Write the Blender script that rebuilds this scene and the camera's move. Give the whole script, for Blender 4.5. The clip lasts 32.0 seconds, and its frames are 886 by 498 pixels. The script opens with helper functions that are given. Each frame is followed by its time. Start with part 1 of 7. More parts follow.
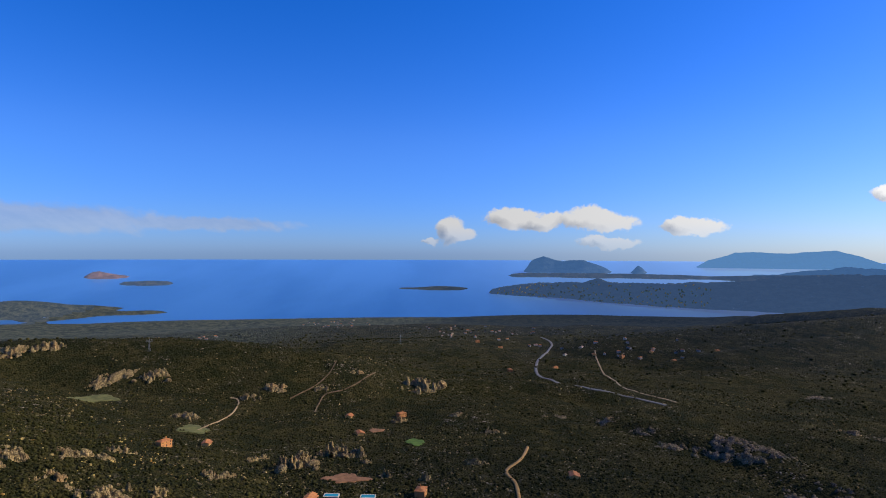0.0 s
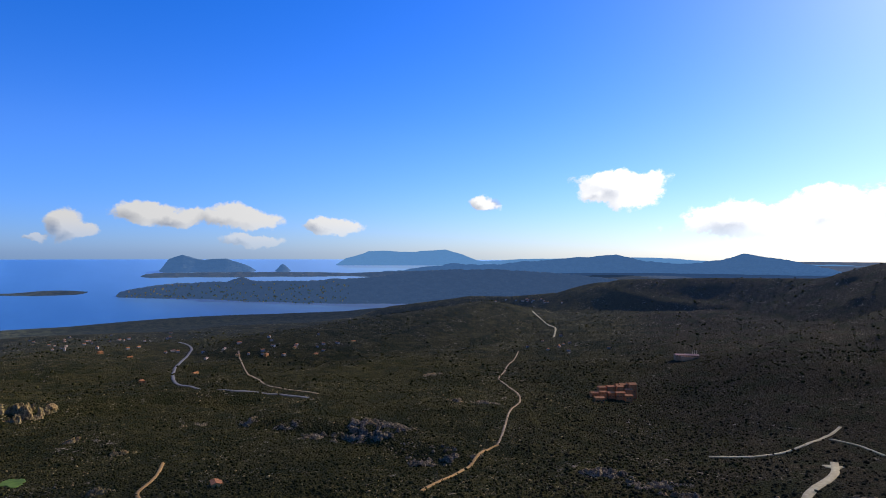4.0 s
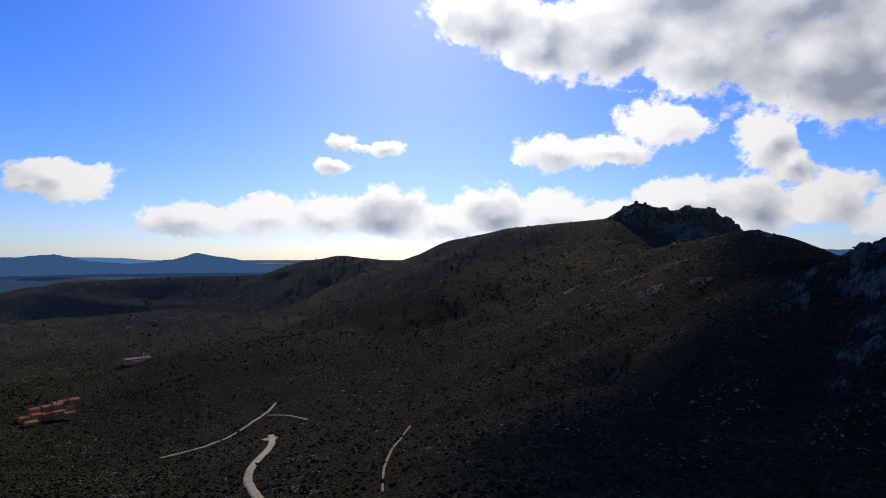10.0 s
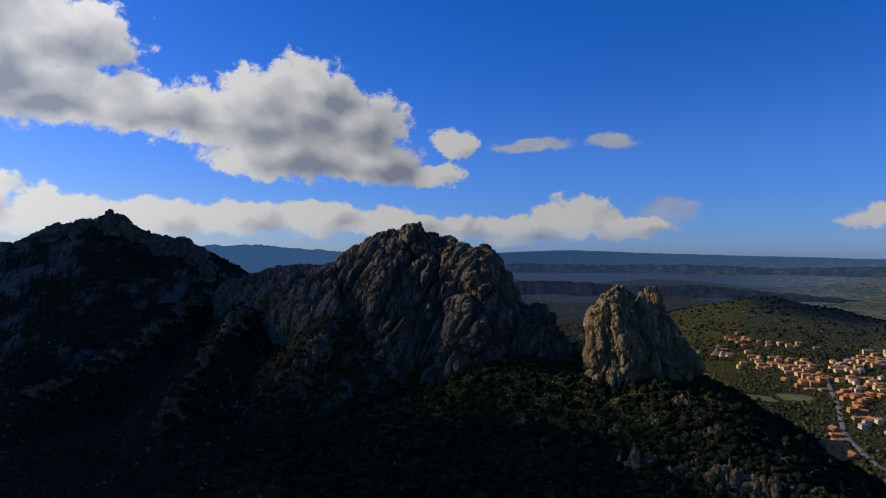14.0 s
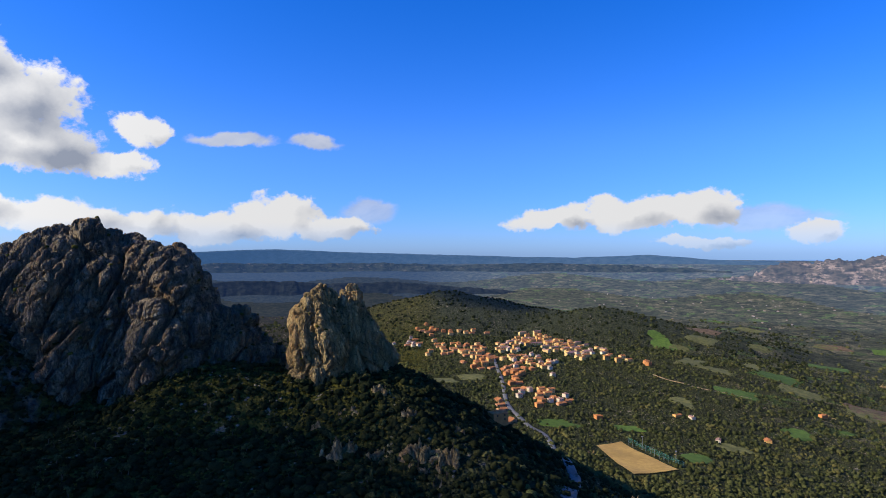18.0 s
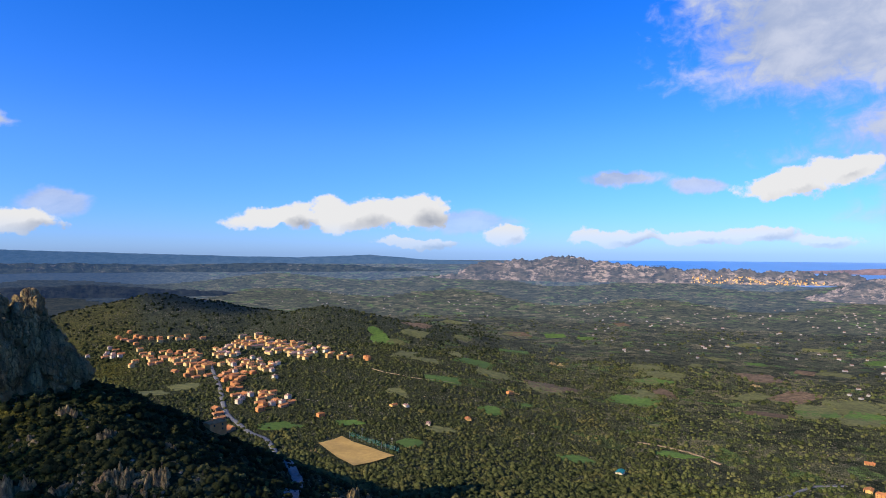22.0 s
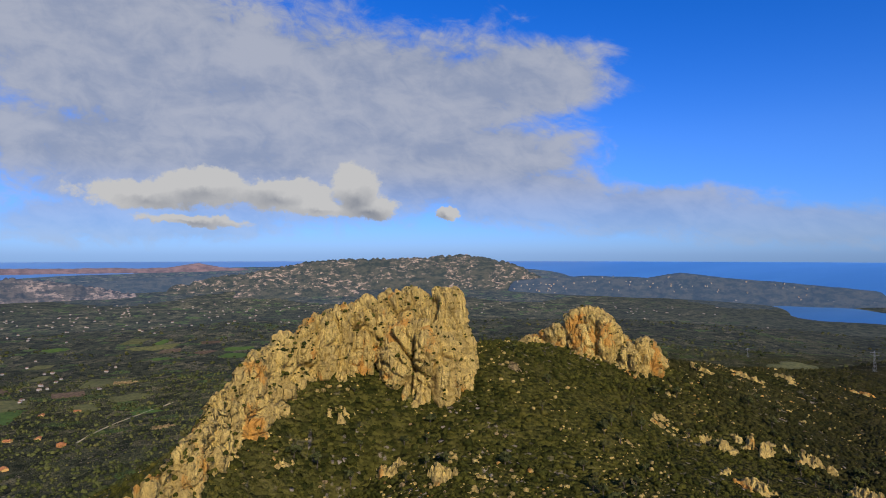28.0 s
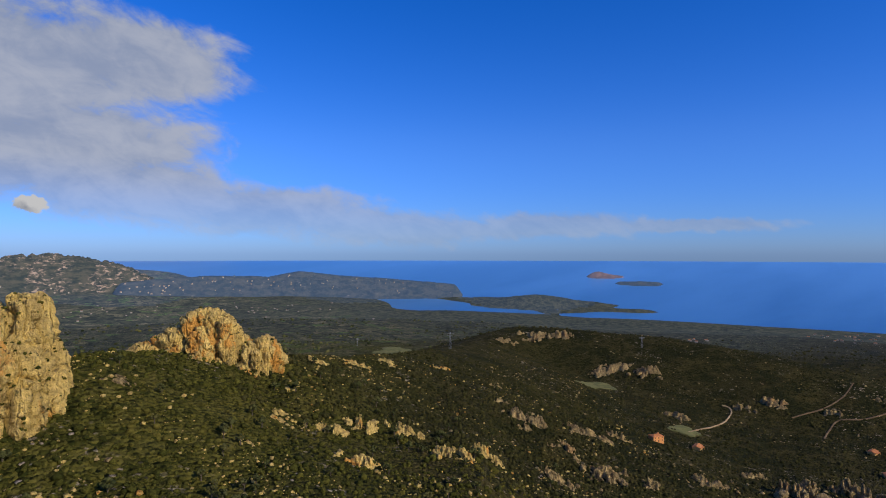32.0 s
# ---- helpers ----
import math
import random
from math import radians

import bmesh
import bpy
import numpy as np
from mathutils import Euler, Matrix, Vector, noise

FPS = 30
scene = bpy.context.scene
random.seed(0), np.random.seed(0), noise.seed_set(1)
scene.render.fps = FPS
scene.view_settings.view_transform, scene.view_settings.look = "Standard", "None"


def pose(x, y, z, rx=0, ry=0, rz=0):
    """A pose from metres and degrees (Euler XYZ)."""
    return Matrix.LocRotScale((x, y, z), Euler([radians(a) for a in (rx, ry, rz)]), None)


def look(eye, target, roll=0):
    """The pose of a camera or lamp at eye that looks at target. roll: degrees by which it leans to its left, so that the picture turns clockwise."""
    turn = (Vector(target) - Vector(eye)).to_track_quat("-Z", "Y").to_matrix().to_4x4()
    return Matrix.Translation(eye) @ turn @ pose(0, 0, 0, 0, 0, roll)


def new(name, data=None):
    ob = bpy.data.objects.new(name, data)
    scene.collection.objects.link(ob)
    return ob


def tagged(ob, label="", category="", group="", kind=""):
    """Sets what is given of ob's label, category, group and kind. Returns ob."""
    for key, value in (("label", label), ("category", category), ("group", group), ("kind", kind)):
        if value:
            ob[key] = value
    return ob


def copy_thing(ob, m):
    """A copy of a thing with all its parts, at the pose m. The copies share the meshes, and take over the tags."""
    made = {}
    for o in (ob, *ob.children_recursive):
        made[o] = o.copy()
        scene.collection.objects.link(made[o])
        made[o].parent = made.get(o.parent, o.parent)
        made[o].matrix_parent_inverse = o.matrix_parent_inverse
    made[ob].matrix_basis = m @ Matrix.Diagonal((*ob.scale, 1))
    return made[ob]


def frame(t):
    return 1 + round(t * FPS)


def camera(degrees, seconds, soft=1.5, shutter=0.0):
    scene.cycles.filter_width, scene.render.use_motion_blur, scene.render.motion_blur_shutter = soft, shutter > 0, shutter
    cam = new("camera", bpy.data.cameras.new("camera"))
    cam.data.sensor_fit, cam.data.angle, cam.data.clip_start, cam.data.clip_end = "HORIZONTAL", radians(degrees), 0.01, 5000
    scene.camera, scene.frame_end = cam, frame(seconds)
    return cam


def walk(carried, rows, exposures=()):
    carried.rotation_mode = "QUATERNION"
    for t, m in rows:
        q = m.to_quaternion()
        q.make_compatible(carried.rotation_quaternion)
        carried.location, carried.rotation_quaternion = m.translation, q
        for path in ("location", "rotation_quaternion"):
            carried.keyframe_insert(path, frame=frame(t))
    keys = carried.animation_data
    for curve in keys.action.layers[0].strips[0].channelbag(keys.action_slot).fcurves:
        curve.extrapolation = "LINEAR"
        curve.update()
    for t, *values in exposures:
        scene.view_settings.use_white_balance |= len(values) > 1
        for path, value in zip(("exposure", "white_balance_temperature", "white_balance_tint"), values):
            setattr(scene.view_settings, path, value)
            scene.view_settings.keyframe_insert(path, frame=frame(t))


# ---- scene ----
# The drone hovers on one spot, 400 m above the sea, and turns clockwise.
# "azimuth" below is degrees clockwise from where it looks at the start (y axis), "elevation" degrees above the level line.
EYE = 400.0
cam = camera(72.8, 32.0, soft=0.95)
TURN = [  # seconds, azimuth, tilt, lean
    (0.0, 0.00, 0.45, 0.23),
    (0.5, 0.27, 0.44, 0.28),
    (1.0, 3.39, 0.45, 0.25),
    (1.5, 7.36, 0.46, 0.25),
    (2.0, 12.27, 0.48, 0.20),
    (2.5, 17.71, 0.45, 0.18),
    (3.0, 23.39, 0.46, 0.19),
    (3.5, 28.67, 0.45, 0.18),
    (5.5, 43.77, 0.38, 0.37),
    (6.0, 48.41, 0.42, 0.35),
    (6.5, 54.05, 0.48, 0.27),
    (7.0, 60.83, 0.49, 0.35),
    (7.5, 67.33, 0.47, 0.11),
    (8.0, 71.16, 0.47, 0.08),
    (8.5, 73.66, 0.51, 0.05),
    (9.0, 78.12, 0.52, 0.03),
    (9.5, 80.61, 0.52, 0.00),
    (10.0, 81.92, 0.48, 0.06),
    (10.5, 82.88, 0.42, 0.06),
    (11.0, 86.13, 0.42, 0.16),
    (11.5, 96.80, 0.42, 0.26),
    (12.0, 112.12, 0.44, 0.18),
    (12.5, 125.32, 0.49, 0.19),
    (13.0, 136.74, 0.52, 0.10),
    (13.5, 147.03, 0.55, 0.03),
    (15.5, 161.99, 0.52, 0.14),
    (16.0, 168.15, 0.56, 0.02),
    (16.5, 172.29, 0.55, -0.03),
    (17.0, 176.76, 0.52, -0.06),
    (17.5, 179.72, 0.48, -0.11),
    (18.0, 180.76, 0.45, -0.09),
    (18.5, 181.29, 0.40, -0.01),
    (19.0, 181.54, 0.40, 0.05),
    (19.5, 181.77, 0.39, 0.11),
    (20.0, 182.46, 0.38, 0.13),
    (20.5, 186.61, 0.38, 0.21),
    (21.0, 193.19, 0.40, 0.17),
    (21.5, 200.25, 0.44, 0.20),
    (22.0, 206.65, 0.44, 0.19),
    (22.5, 213.00, 0.43, 0.19),
    (23.0, 219.34, 0.42, 0.16),
    (23.5, 225.07, 0.43, 0.06),
    (24.0, 230.37, 0.45, 0.09),
    (24.5, 235.02, 0.46, 0.10),
    (26.5, 257.84, 0.51, 0.16),
    (27.0, 265.01, 0.54, 0.20),
    (27.5, 273.11, 0.54, 0.10),
    (28.0, 280.75, 0.56, 0.01),
    (28.5, 284.19, 0.56, 0.02),
    (29.0, 285.01, 0.55, 0.04),
    (29.5, 287.49, 0.48, 0.10),
    (30.0, 292.91, 0.49, 0.09),
    (30.5, 294.98, 0.46, 0.12),
    (31.0, 297.02, 0.47, 0.20),
    (31.5, 304.89, 0.51, 0.17),
    (32.0, 315.70, 0.51, 0.07),
]
walk(cam, [(t, pose(0, 0, EYE, 90 + tilt, -lean, -az)) for t, az, tilt, lean in TURN],
     exposures=[(0, 0.15), (3, 0.22), (6, 0.2), (8, -0.05), (11, -0.35), (13, -0.45), (14.5, -0.25), (16, 0.05), (18, 0.45), (20, 0.68), (22, 0.55), (24, 0.33), (26, 0.12), (28, -0.05), (30, -0.22), (31, -0.2), (32, -0.08)])

# ---- light ----
SUN_AZ, SUN_EL = 80.0, 29.0


def toward(az, el):
    a, e = radians(az), radians(el)
    return Vector((math.sin(a) * math.cos(e), math.cos(a) * math.cos(e), math.sin(e)))


sun = new("sun", bpy.data.lights.new("sun", "SUN"))
sun.data.energy, sun.data.angle, sun.data.color = 4.6, radians(0.53), (1.0, 0.86, 0.66)
sun.matrix_world = look(toward(SUN_AZ, SUN_EL) * 3000 + Vector((0, 0, EYE)), (0, 0, EYE))


class Nodes:
    """Short hand for building a node tree."""

    def __init__(self, tree):
        self.tree = tree
        tree.nodes.clear()

    def add(self, kind, **settings):
        n = self.tree.nodes.new(kind)
        for key, value in settings.items():
            setattr(n, key, value)
        return n

    def link(self, a, b):
        self.tree.links.new(a, b)

    def put(self, socket, value):
        if isinstance(value, bpy.types.NodeSocket):
            self.link(value, socket)
        elif value is not None:
            socket.default_value = value

    def math(self, op, a, b=None, c=None, clamp=False):
        n = self.add("ShaderNodeMath", operation=op, use_clamp=clamp)
        for s, v in zip(n.inputs, (a, b, c)):
            self.put(s, v)
        return n.outputs[0]

    def vec(self, op, a, b=None):
        n = self.add("ShaderNodeVectorMath", operation=op)
        self.put(n.inputs[0], a)
        if op == "SCALE":
            self.put(n.inputs["Scale"], b)
        else:
            self.put(n.inputs[1], b)
        return n.outputs["Value"] if op in ("DOT_PRODUCT", "LENGTH", "DISTANCE") else n.outputs[0]

    def noise(self, vector, scale, detail=4.0, rough=0.55, color=False, warp=0.0):
        n = self.add("ShaderNodeTexNoise")
        self.put(n.inputs["Vector"], vector)
        n.inputs["Scale"].default_value, n.inputs["Detail"].default_value = scale, detail
        n.inputs["Roughness"].default_value, n.inputs["Distortion"].default_value = rough, warp
        return n.outputs["Color" if color else "Fac"]

    def voronoi(self, vector, scale, feature="F1", out="Distance", rand=1.0):
        n = self.add("ShaderNodeTexVoronoi", feature=feature)
        self.put(n.inputs["Vector"], vector)
        n.inputs["Scale"].default_value, n.inputs["Randomness"].default_value = scale, rand
        return n.outputs[out]

    def step(self, value, lo, hi, a=0.0, b=1.0, smooth=True):
        n = self.add("ShaderNodeMapRange", interpolation_type="SMOOTHSTEP" if smooth else "LINEAR")
        for s, v in zip(n.inputs, (value, lo, hi, a, b)):
            self.put(s, v)
        return n.outputs[0]

    def mix(self, fac, a, b, blend="MIX"):
        n = self.add("ShaderNodeMix", data_type="RGBA", blend_type=blend)
        self.put(n.inputs[0], fac)
        for s, v in ((n.inputs[6], a), (n.inputs[7], b)):
            self.put(s, (*v, 1.0) if isinstance(v, tuple) and len(v) == 3 else v)
        return n.outputs[2]

    def place(self, vector, loc, rot, size):
        n = self.add("ShaderNodeMapping", vector_type="TEXTURE")
        self.put(n.inputs[0], vector)
        n.inputs[1].default_value, n.inputs[2].default_value, n.inputs[3].default_value = loc, rot, size
        return n.outputs[0]


# ---- sky ----
# clouds: azimuth, elevation, half width, half height (degrees)
CUMULUS = [
    (0.6, 2.3, 1.5, 1.4), (358.6, 1.2, 1.0, 0.4), (1.6, 1.5, 1.8, 0.8), (6.5, 3.2, 3.0, 1.2), (9.5, 2.8, 2.2, 0.8), (14.5, 2.9, 3.6, 1.1), (15.5, 0.9, 3.0, 0.6),
    (22.6, 2.4, 2.8, 0.8), (37.0, 4.6, 1.6, 0.7), (49.4, 6.1, 4.2, 1.7), (47.5, 5.5, 2.0, 0.8),
    (72.3, 10.5, 1.7, 0.9), (76.2, 9.9, 1.7, 0.8), (71.6, 8.1, 2.0, 0.8), (74.3, 10.1, 1.4, 0.4),
    (59.5, 2.8, 5.5, 1.7), (66, 3.2, 4.5, 2.0), (71, 3.6, 4.0, 2.2), (76.5, 3.7, 4.5, 2.6), (82, 2.8, 4.0, 2.0), (87, 4.0, 4.5, 2.8), (92, 4.0, 4.0, 2.2),
    (97, 3.5, 4.0, 2.0), (103, 4.6, 4.0, 2.6), (109, 4.2, 4.0, 3.0), (114.5, 4.5, 3.5, 2.4), (120, 3.2, 5.0, 2.0), (127, 3.2, 5.0, 1.9),
    (134, 3.4, 5.0, 1.9), (141, 3.3, 5.0, 1.8), (148, 2.6, 5.0, 1.8), (154, 2.2, 4.0, 1.3), (160, 2.2, 4.0, 1.6), (165.5, 3.2, 4.2, 2.2), (170, 2.4, 4.0, 1.2),
    (92.5, 9.6, 4.0, 1.7), (97.5, 9.5, 4.5, 1.5), (102, 11.5, 4.0, 2.0), (110.5, 9.3, 2.6, 2.4), (112, 7.0, 1.8, 1.4),
    (86, 21.5, 6.0, 3.2), (91, 19.5, 5.0, 3.0), (98, 19.5, 7.0, 4.2), (106, 17.5, 7.0, 4.5), (104, 23.5, 9.0, 4.0), (114, 15.0, 7.5, 4.5), (112, 20.5, 8.0, 3.5), (120, 17.5, 6.5, 3.4),
    (140.5, 15.2, 4.6, 3.0), (136, 14.0, 4.0, 3.0), (118, 12.5, 7.0, 3.0), (126, 12.6, 6.5, 2.6), (133, 12.0, 6.5, 3.0), (139, 13.0, 6.0, 4.0), (144, 12.2, 6.0, 3.6), (138, 9.0, 7.0, 2.4), (146, 8.6, 6.0, 2.2), (154, 10.7, 2.4, 1.7), (152.5, 7.5, 2.8, 1.2),
    (191, 3.1, 4.5, 1.2), (197.5, 3.7, 5.0, 1.7), (203.5, 4.0, 4.2, 1.8), (212.7, 1.8, 2.2, 0.9), (204, 0.9, 4.5, 0.6),
    (222, 1.5, 4.5, 0.9), (229, 1.4, 4.0, 0.7), (234, 1.6, 4.0, 0.8), (239, 1.1, 3.0, 0.6), (236.5, 5.9, 4.0, 1.2), (240.5, 6.7, 2.6, 1.2),
    (272.6, 6.6, 2.8, 2.6), (274, 4.7, 3.0, 1.2), (281.2, 3.8, 1.2, 0.7), (254, 5.2, 5.0, 1.4), (259, 5.9, 5.0, 1.8), (266, 5.5, 5.0, 1.7), (269.5, 4.6, 4.0, 1.0), (258, 3.0, 5.0, 0.6),
]
VEIL = [
    (240, 18.5, 12.0, 7.0), (254, 16.5, 15.0, 9.0), (268, 14.5, 15.0, 8.0), (279, 14.5, 12.0, 6.5), (288, 16.0, 9.0, 4.0), (256, 9.0, 20.0, 5.0), (274, 9.5, 14.0, 5.0), (284, 9.0, 12.0, 4.0),
    (252, 5.5, 7.0, 1.6), (262, 4.8, 10.0, 2.4), (270, 6.5, 14.0, 4.0), (279, 7.2, 10.0, 3.4), (288, 5.4, 10.0, 3.2), (299, 3.8, 11.0, 2.6), (311, 2.5, 11.0, 2.0), (325, 2.6, 10.0, 1.4), (255, 3.0, 14.0, 2.2), (338, 2.6, 8.0, 0.7),
    (161.5, 10.3, 3.6, 0.7), (168.8, 10.2, 2.4, 0.7), (173.5, 4.0, 3.0, 1.2), (209, 3.0, 5.0, 1.2), (223, 7.0, 4.0, 0.8), (229.6, 6.2, 2.4, 0.8), (36.9, 4.6, 1.8, 0.6),
]
world = bpy.data.worlds.new("sky")
scene.world = world
world.use_nodes = True
W = Nodes(world.node_tree)
way = W.add("ShaderNodeTexCoord").outputs["Generated"]
wob = W.vec("SCALE", W.vec("SUBTRACT", W.noise(way, 14.0, 6.0, 0.62, color=True), (0.5, 0.5, 0.5)), 0.045)
wob2 = W.vec("SCALE", W.vec("SUBTRACT", W.noise(way, 4.0, 3.0, 0.5, color=True), (0.5, 0.5, 0.5)), 0.03)
bent = W.vec("ADD", W.vec("ADD", way, wob), wob2)


def cover(blobs, vector, lift=None):
    """How deep a direction lies inside the nearest of the clouds: 1 in the middle, 0 at the rim. With lift, also for the place nearer to the sun."""
    total, above = None, None
    for az, el, half_w, half_h in blobs:
        here = vector
        if total is not None:     # taken one after the other, each from the last
            chain = W.add("ShaderNodeVectorMath", operation="MULTIPLY_ADD")
            W.link(above if lift else total, chain.inputs[0])
            chain.inputs[1].default_value = (0.0, 0.0, 0.0)
            W.link(vector, chain.inputs[2])
            here = chain.outputs[0]
        spot = W.place(here, toward(az, el), (0, 0, radians(-az)), (radians(half_w), 0.8, radians(half_h)))
        d = W.vec("LENGTH", spot)
        total = d if total is None else W.math("SMOOTH_MIN", total, d, 0.35)
        if lift:
            d = W.vec("LENGTH", W.vec("ADD", spot, (0.55 * math.sin(radians(SUN_AZ - az)), 0.0, lift)))
            above = d if above is None else W.math("SMOOTH_MIN", above, d, 0.35)
    return (W.math("SUBTRACT", 1.0, total), W.math("SUBTRACT", 1.0, above)) if lift else W.math("SUBTRACT", 1.0, total)


sky = W.add("ShaderNodeTexSky", sky_type="NISHITA", sun_disc=False, sun_elevation=radians(SUN_EL), sun_rotation=radians(SUN_AZ),
            altitude=400, air_density=1.0, dust_density=0.5, ozone_density=2.5)
blue = W.add("ShaderNodeHueSaturation")
blue.inputs["Saturation"].default_value = 1.2
level = W.add("ShaderNodeSeparateXYZ")
W.link(way, level.inputs[0])
low_air = W.mix(W.step(W.vec("DOT_PRODUCT", way, tuple(toward(SUN_AZ, 0))), 0.1, 0.9), (0.50, 0.73, 1.50), (0.64, 0.80, 1.24))     # bluer away from the sun
W.link(W.mix(1.0, sky.outputs[0], W.mix(W.step(level.outputs[2], -0.02, 0.20), low_air, (0.86, 0.95, 1.57)), "MULTIPLY"), blue.inputs["Color"])

deep, high = cover(CUMULUS, bent, 0.38)


def billow(vector, size, detail):
    """Cauliflower heads of a cumulus, in several sizes."""
    n = W.add("ShaderNodeTexVoronoi", feature="SMOOTH_F1", normalize=True)
    W.put(n.inputs["Vector"], vector)
    for key, value in (("Scale", size), ("Detail", detail), ("Roughness", 0.62), ("Lacunarity", 2.2), ("Smoothness", 0.45)):
        n.inputs[key].default_value = value
    return W.math("SUBTRACT", 1.0, n.outputs["Distance"])


def heads(vector):
    return W.math("ADD", W.math("MULTIPLY", W.noise(vector, 26.0, 8.0, 0.64), 0.55), W.math("MULTIPLY", billow(vector, 24.0, 3.0), 0.5))


round_way = W.vec("ADD", W.vec("MULTIPLY", way, (1.0, 1.0, 1.25)), W.vec("SCALE", wob, 0.45))
puff = heads(round_way)
puff_sunward = heads(W.vec("ADD", round_way, tuple(toward(SUN_AZ, 45) * 0.010)))
body = W.math("ADD", deep, W.math("MULTIPLY", W.math("SUBTRACT", puff, 0.62), 2.1))
alpha = W.math("MULTIPLY", W.step(body, -0.02, 0.26), W.step(level.outputs[2], -0.005, 0.055, 0.30, 1.0))   # low clouds pale into the haze
thick = W.step(cover([b for b in CUMULUS if b[2] * b[3] >= 11.5], bent), 0.02, 0.60)
great = billow(round_way, 7.0, 1.6)
great_sunward = billow(W.vec("ADD", round_way, tuple(toward(SUN_AZ, 50) * 0.034)), 7.0, 1.6)
relief = W.math("ADD", W.math("MULTIPLY", W.math("SUBTRACT", puff, puff_sunward), 0.7), W.math("MULTIPLY", W.math("SUBTRACT", great, great_sunward), 2.4))
base = W.math("MULTIPLY", W.math("SUBTRACT", high, deep), 1.1)   # more cloud towards the sun: in the cloud's own shade
shade = W.math("SUBTRACT", 1.04, W.math("ADD", W.math("MULTIPLY", thick, 0.50), W.math("ADD", base, W.step(body, 0.15, 1.0, 0.0, 0.34))))
shade = W.math("ADD", shade, relief, clamp=True)
sunward = W.math("MAXIMUM", W.vec("DOT_PRODUCT", way, tuple(toward(SUN_AZ, SUN_EL))), 0.0)
cloud = W.vec("SCALE", W.mix(shade, (2.7, 3.05, 3.9), (7.9, 7.9, 8.0)), W.math("ADD", 0.68, W.math("MULTIPLY", W.math("POWER", sunward, 2.5), 0.95)))
thin = cover(VEIL, W.vec("ADD", W.vec("ADD", way, W.vec("SCALE", wob, 0.8)), wob2))
haze = W.noise(W.vec("MULTIPLY", way, (1.0, 1.0, 2.4)), 7.0, 9.0, 0.58, warp=0.3)
streak = W.noise(W.place(way, (0, 0, 0), (0.0, 0.5, 0.6), (3.0, 1.0, 0.8)), 26.0, 7.0, 0.62, warp=0.6)
thin = W.math("ADD", thin, W.math("ADD", W.math("MULTIPLY", W.math("SUBTRACT", haze, 0.42), 1.1), W.math("MULTIPLY", W.math("SUBTRACT", streak, 0.5), 0.75)))
veil = W.math("MULTIPLY", W.step(thin, -0.02, 0.50, 0.0, 0.94), W.step(level.outputs[2], 0.01, 0.15, 0.45, 1.0))     # thinner low down
veil_colour = W.mix(W.step(W.math("ADD", W.math("MULTIPLY", haze, 0.65), W.math("MULTIPLY", streak, 0.35)), 0.36, 0.62), (2.7, 3.15, 4.25), (4.05, 4.3, 5.0))
final = W.mix(alpha, W.mix(veil, blue.outputs[0], veil_colour), cloud)
ground_glow = W.add("ShaderNodeBackground")
W.link(final, ground_glow.inputs["Color"])
ground_glow.inputs["Strength"].default_value = 0.105
out = W.add("ShaderNodeOutputWorld")
W.link(ground_glow.outputs[0], out.inputs[0])

# ---- materials ----


def material(name, rough=0.9):
    m = bpy.data.materials.new(name)
    m.use_nodes = True
    n = Nodes(m.node_tree)
    surface = n.add("ShaderNodeBsdfPrincipled")
    n.link(surface.outputs[0], n.add("ShaderNodeOutputMaterial").inputs[0])
    surface.inputs["Roughness"].default_value = rough
    surface.inputs["Specular IOR Level"].default_value = 0.2
    return m, n, surface


def where(n):
    return n.add("ShaderNodeNewGeometry").outputs["Position"]


def bump(n, surface, height, strength, distance):
    b = n.add("ShaderNodeBump")
    b.inputs["Strength"].default_value, b.inputs["Distance"].default_value = strength, distance
    n.link(height, b.inputs["Height"])
    n.link(b.outputs[0], surface.inputs["Normal"])


def lowland_colour(n, p):
    """Small green and straw-coloured fields, hedges and woods."""
    w = n.vec("ADD", p, n.vec("SCALE", n.noise(p, 0.01, 3.0, 0.6, color=True), 40.0))
    cell = n.add("ShaderNodeTexVoronoi", distance="CHEBYCHEV")
    n.link(w, cell.inputs["Vector"])
    cell.inputs["Scale"].default_value = 0.026
    sep = n.add("ShaderNodeSeparateColor")
    n.link(cell.outputs["Color"], sep.inputs[0])
    field = n.mix(sep.outputs[0], (0.084, 0.094, 0.042), (0.210, 0.180, 0.096))
    field = n.mix(n.step(sep.outputs[1], 0.76, 0.80), field, (0.115, 0.165, 0.045))
    field = n.mix(n.step(n.noise(p, 0.06, 6.0, 0.8), 0.44, 0.56, 0, 0.85), field, (0.042, 0.050, 0.026))
    spot = n.add("ShaderNodeSeparateXYZ")
    n.link(p, spot.inputs[0])
    tilled = n.math("MULTIPLY", n.step(sep.outputs[2], 0.45, 0.55), n.step(n.noise(p, 0.0028, 3.0, 0.6), 0.34, 0.46))
    tilled = n.math("MULTIPLY", tilled, n.math("MULTIPLY", n.step(spot.outputs[0], 0.0, -500.0), n.step(spot.outputs[1], 1900.0, 1300.0)))
    wild = n.mix(n.step(n.noise(p, 0.035, 7.0, 0.8), 0.40, 0.62), (0.026, 0.032, 0.017), (0.092, 0.092, 0.048))
    wild = n.mix(n.step(spot.outputs[0], -300.0, 200.0), wild, n.mix(n.step(n.noise(p, 0.035, 7.0, 0.8), 0.40, 0.62), (0.010, 0.013, 0.007), (0.036, 0.036, 0.017)))      # dark scrub along the eastern shore
    return n.mix(tilled, wild, field)


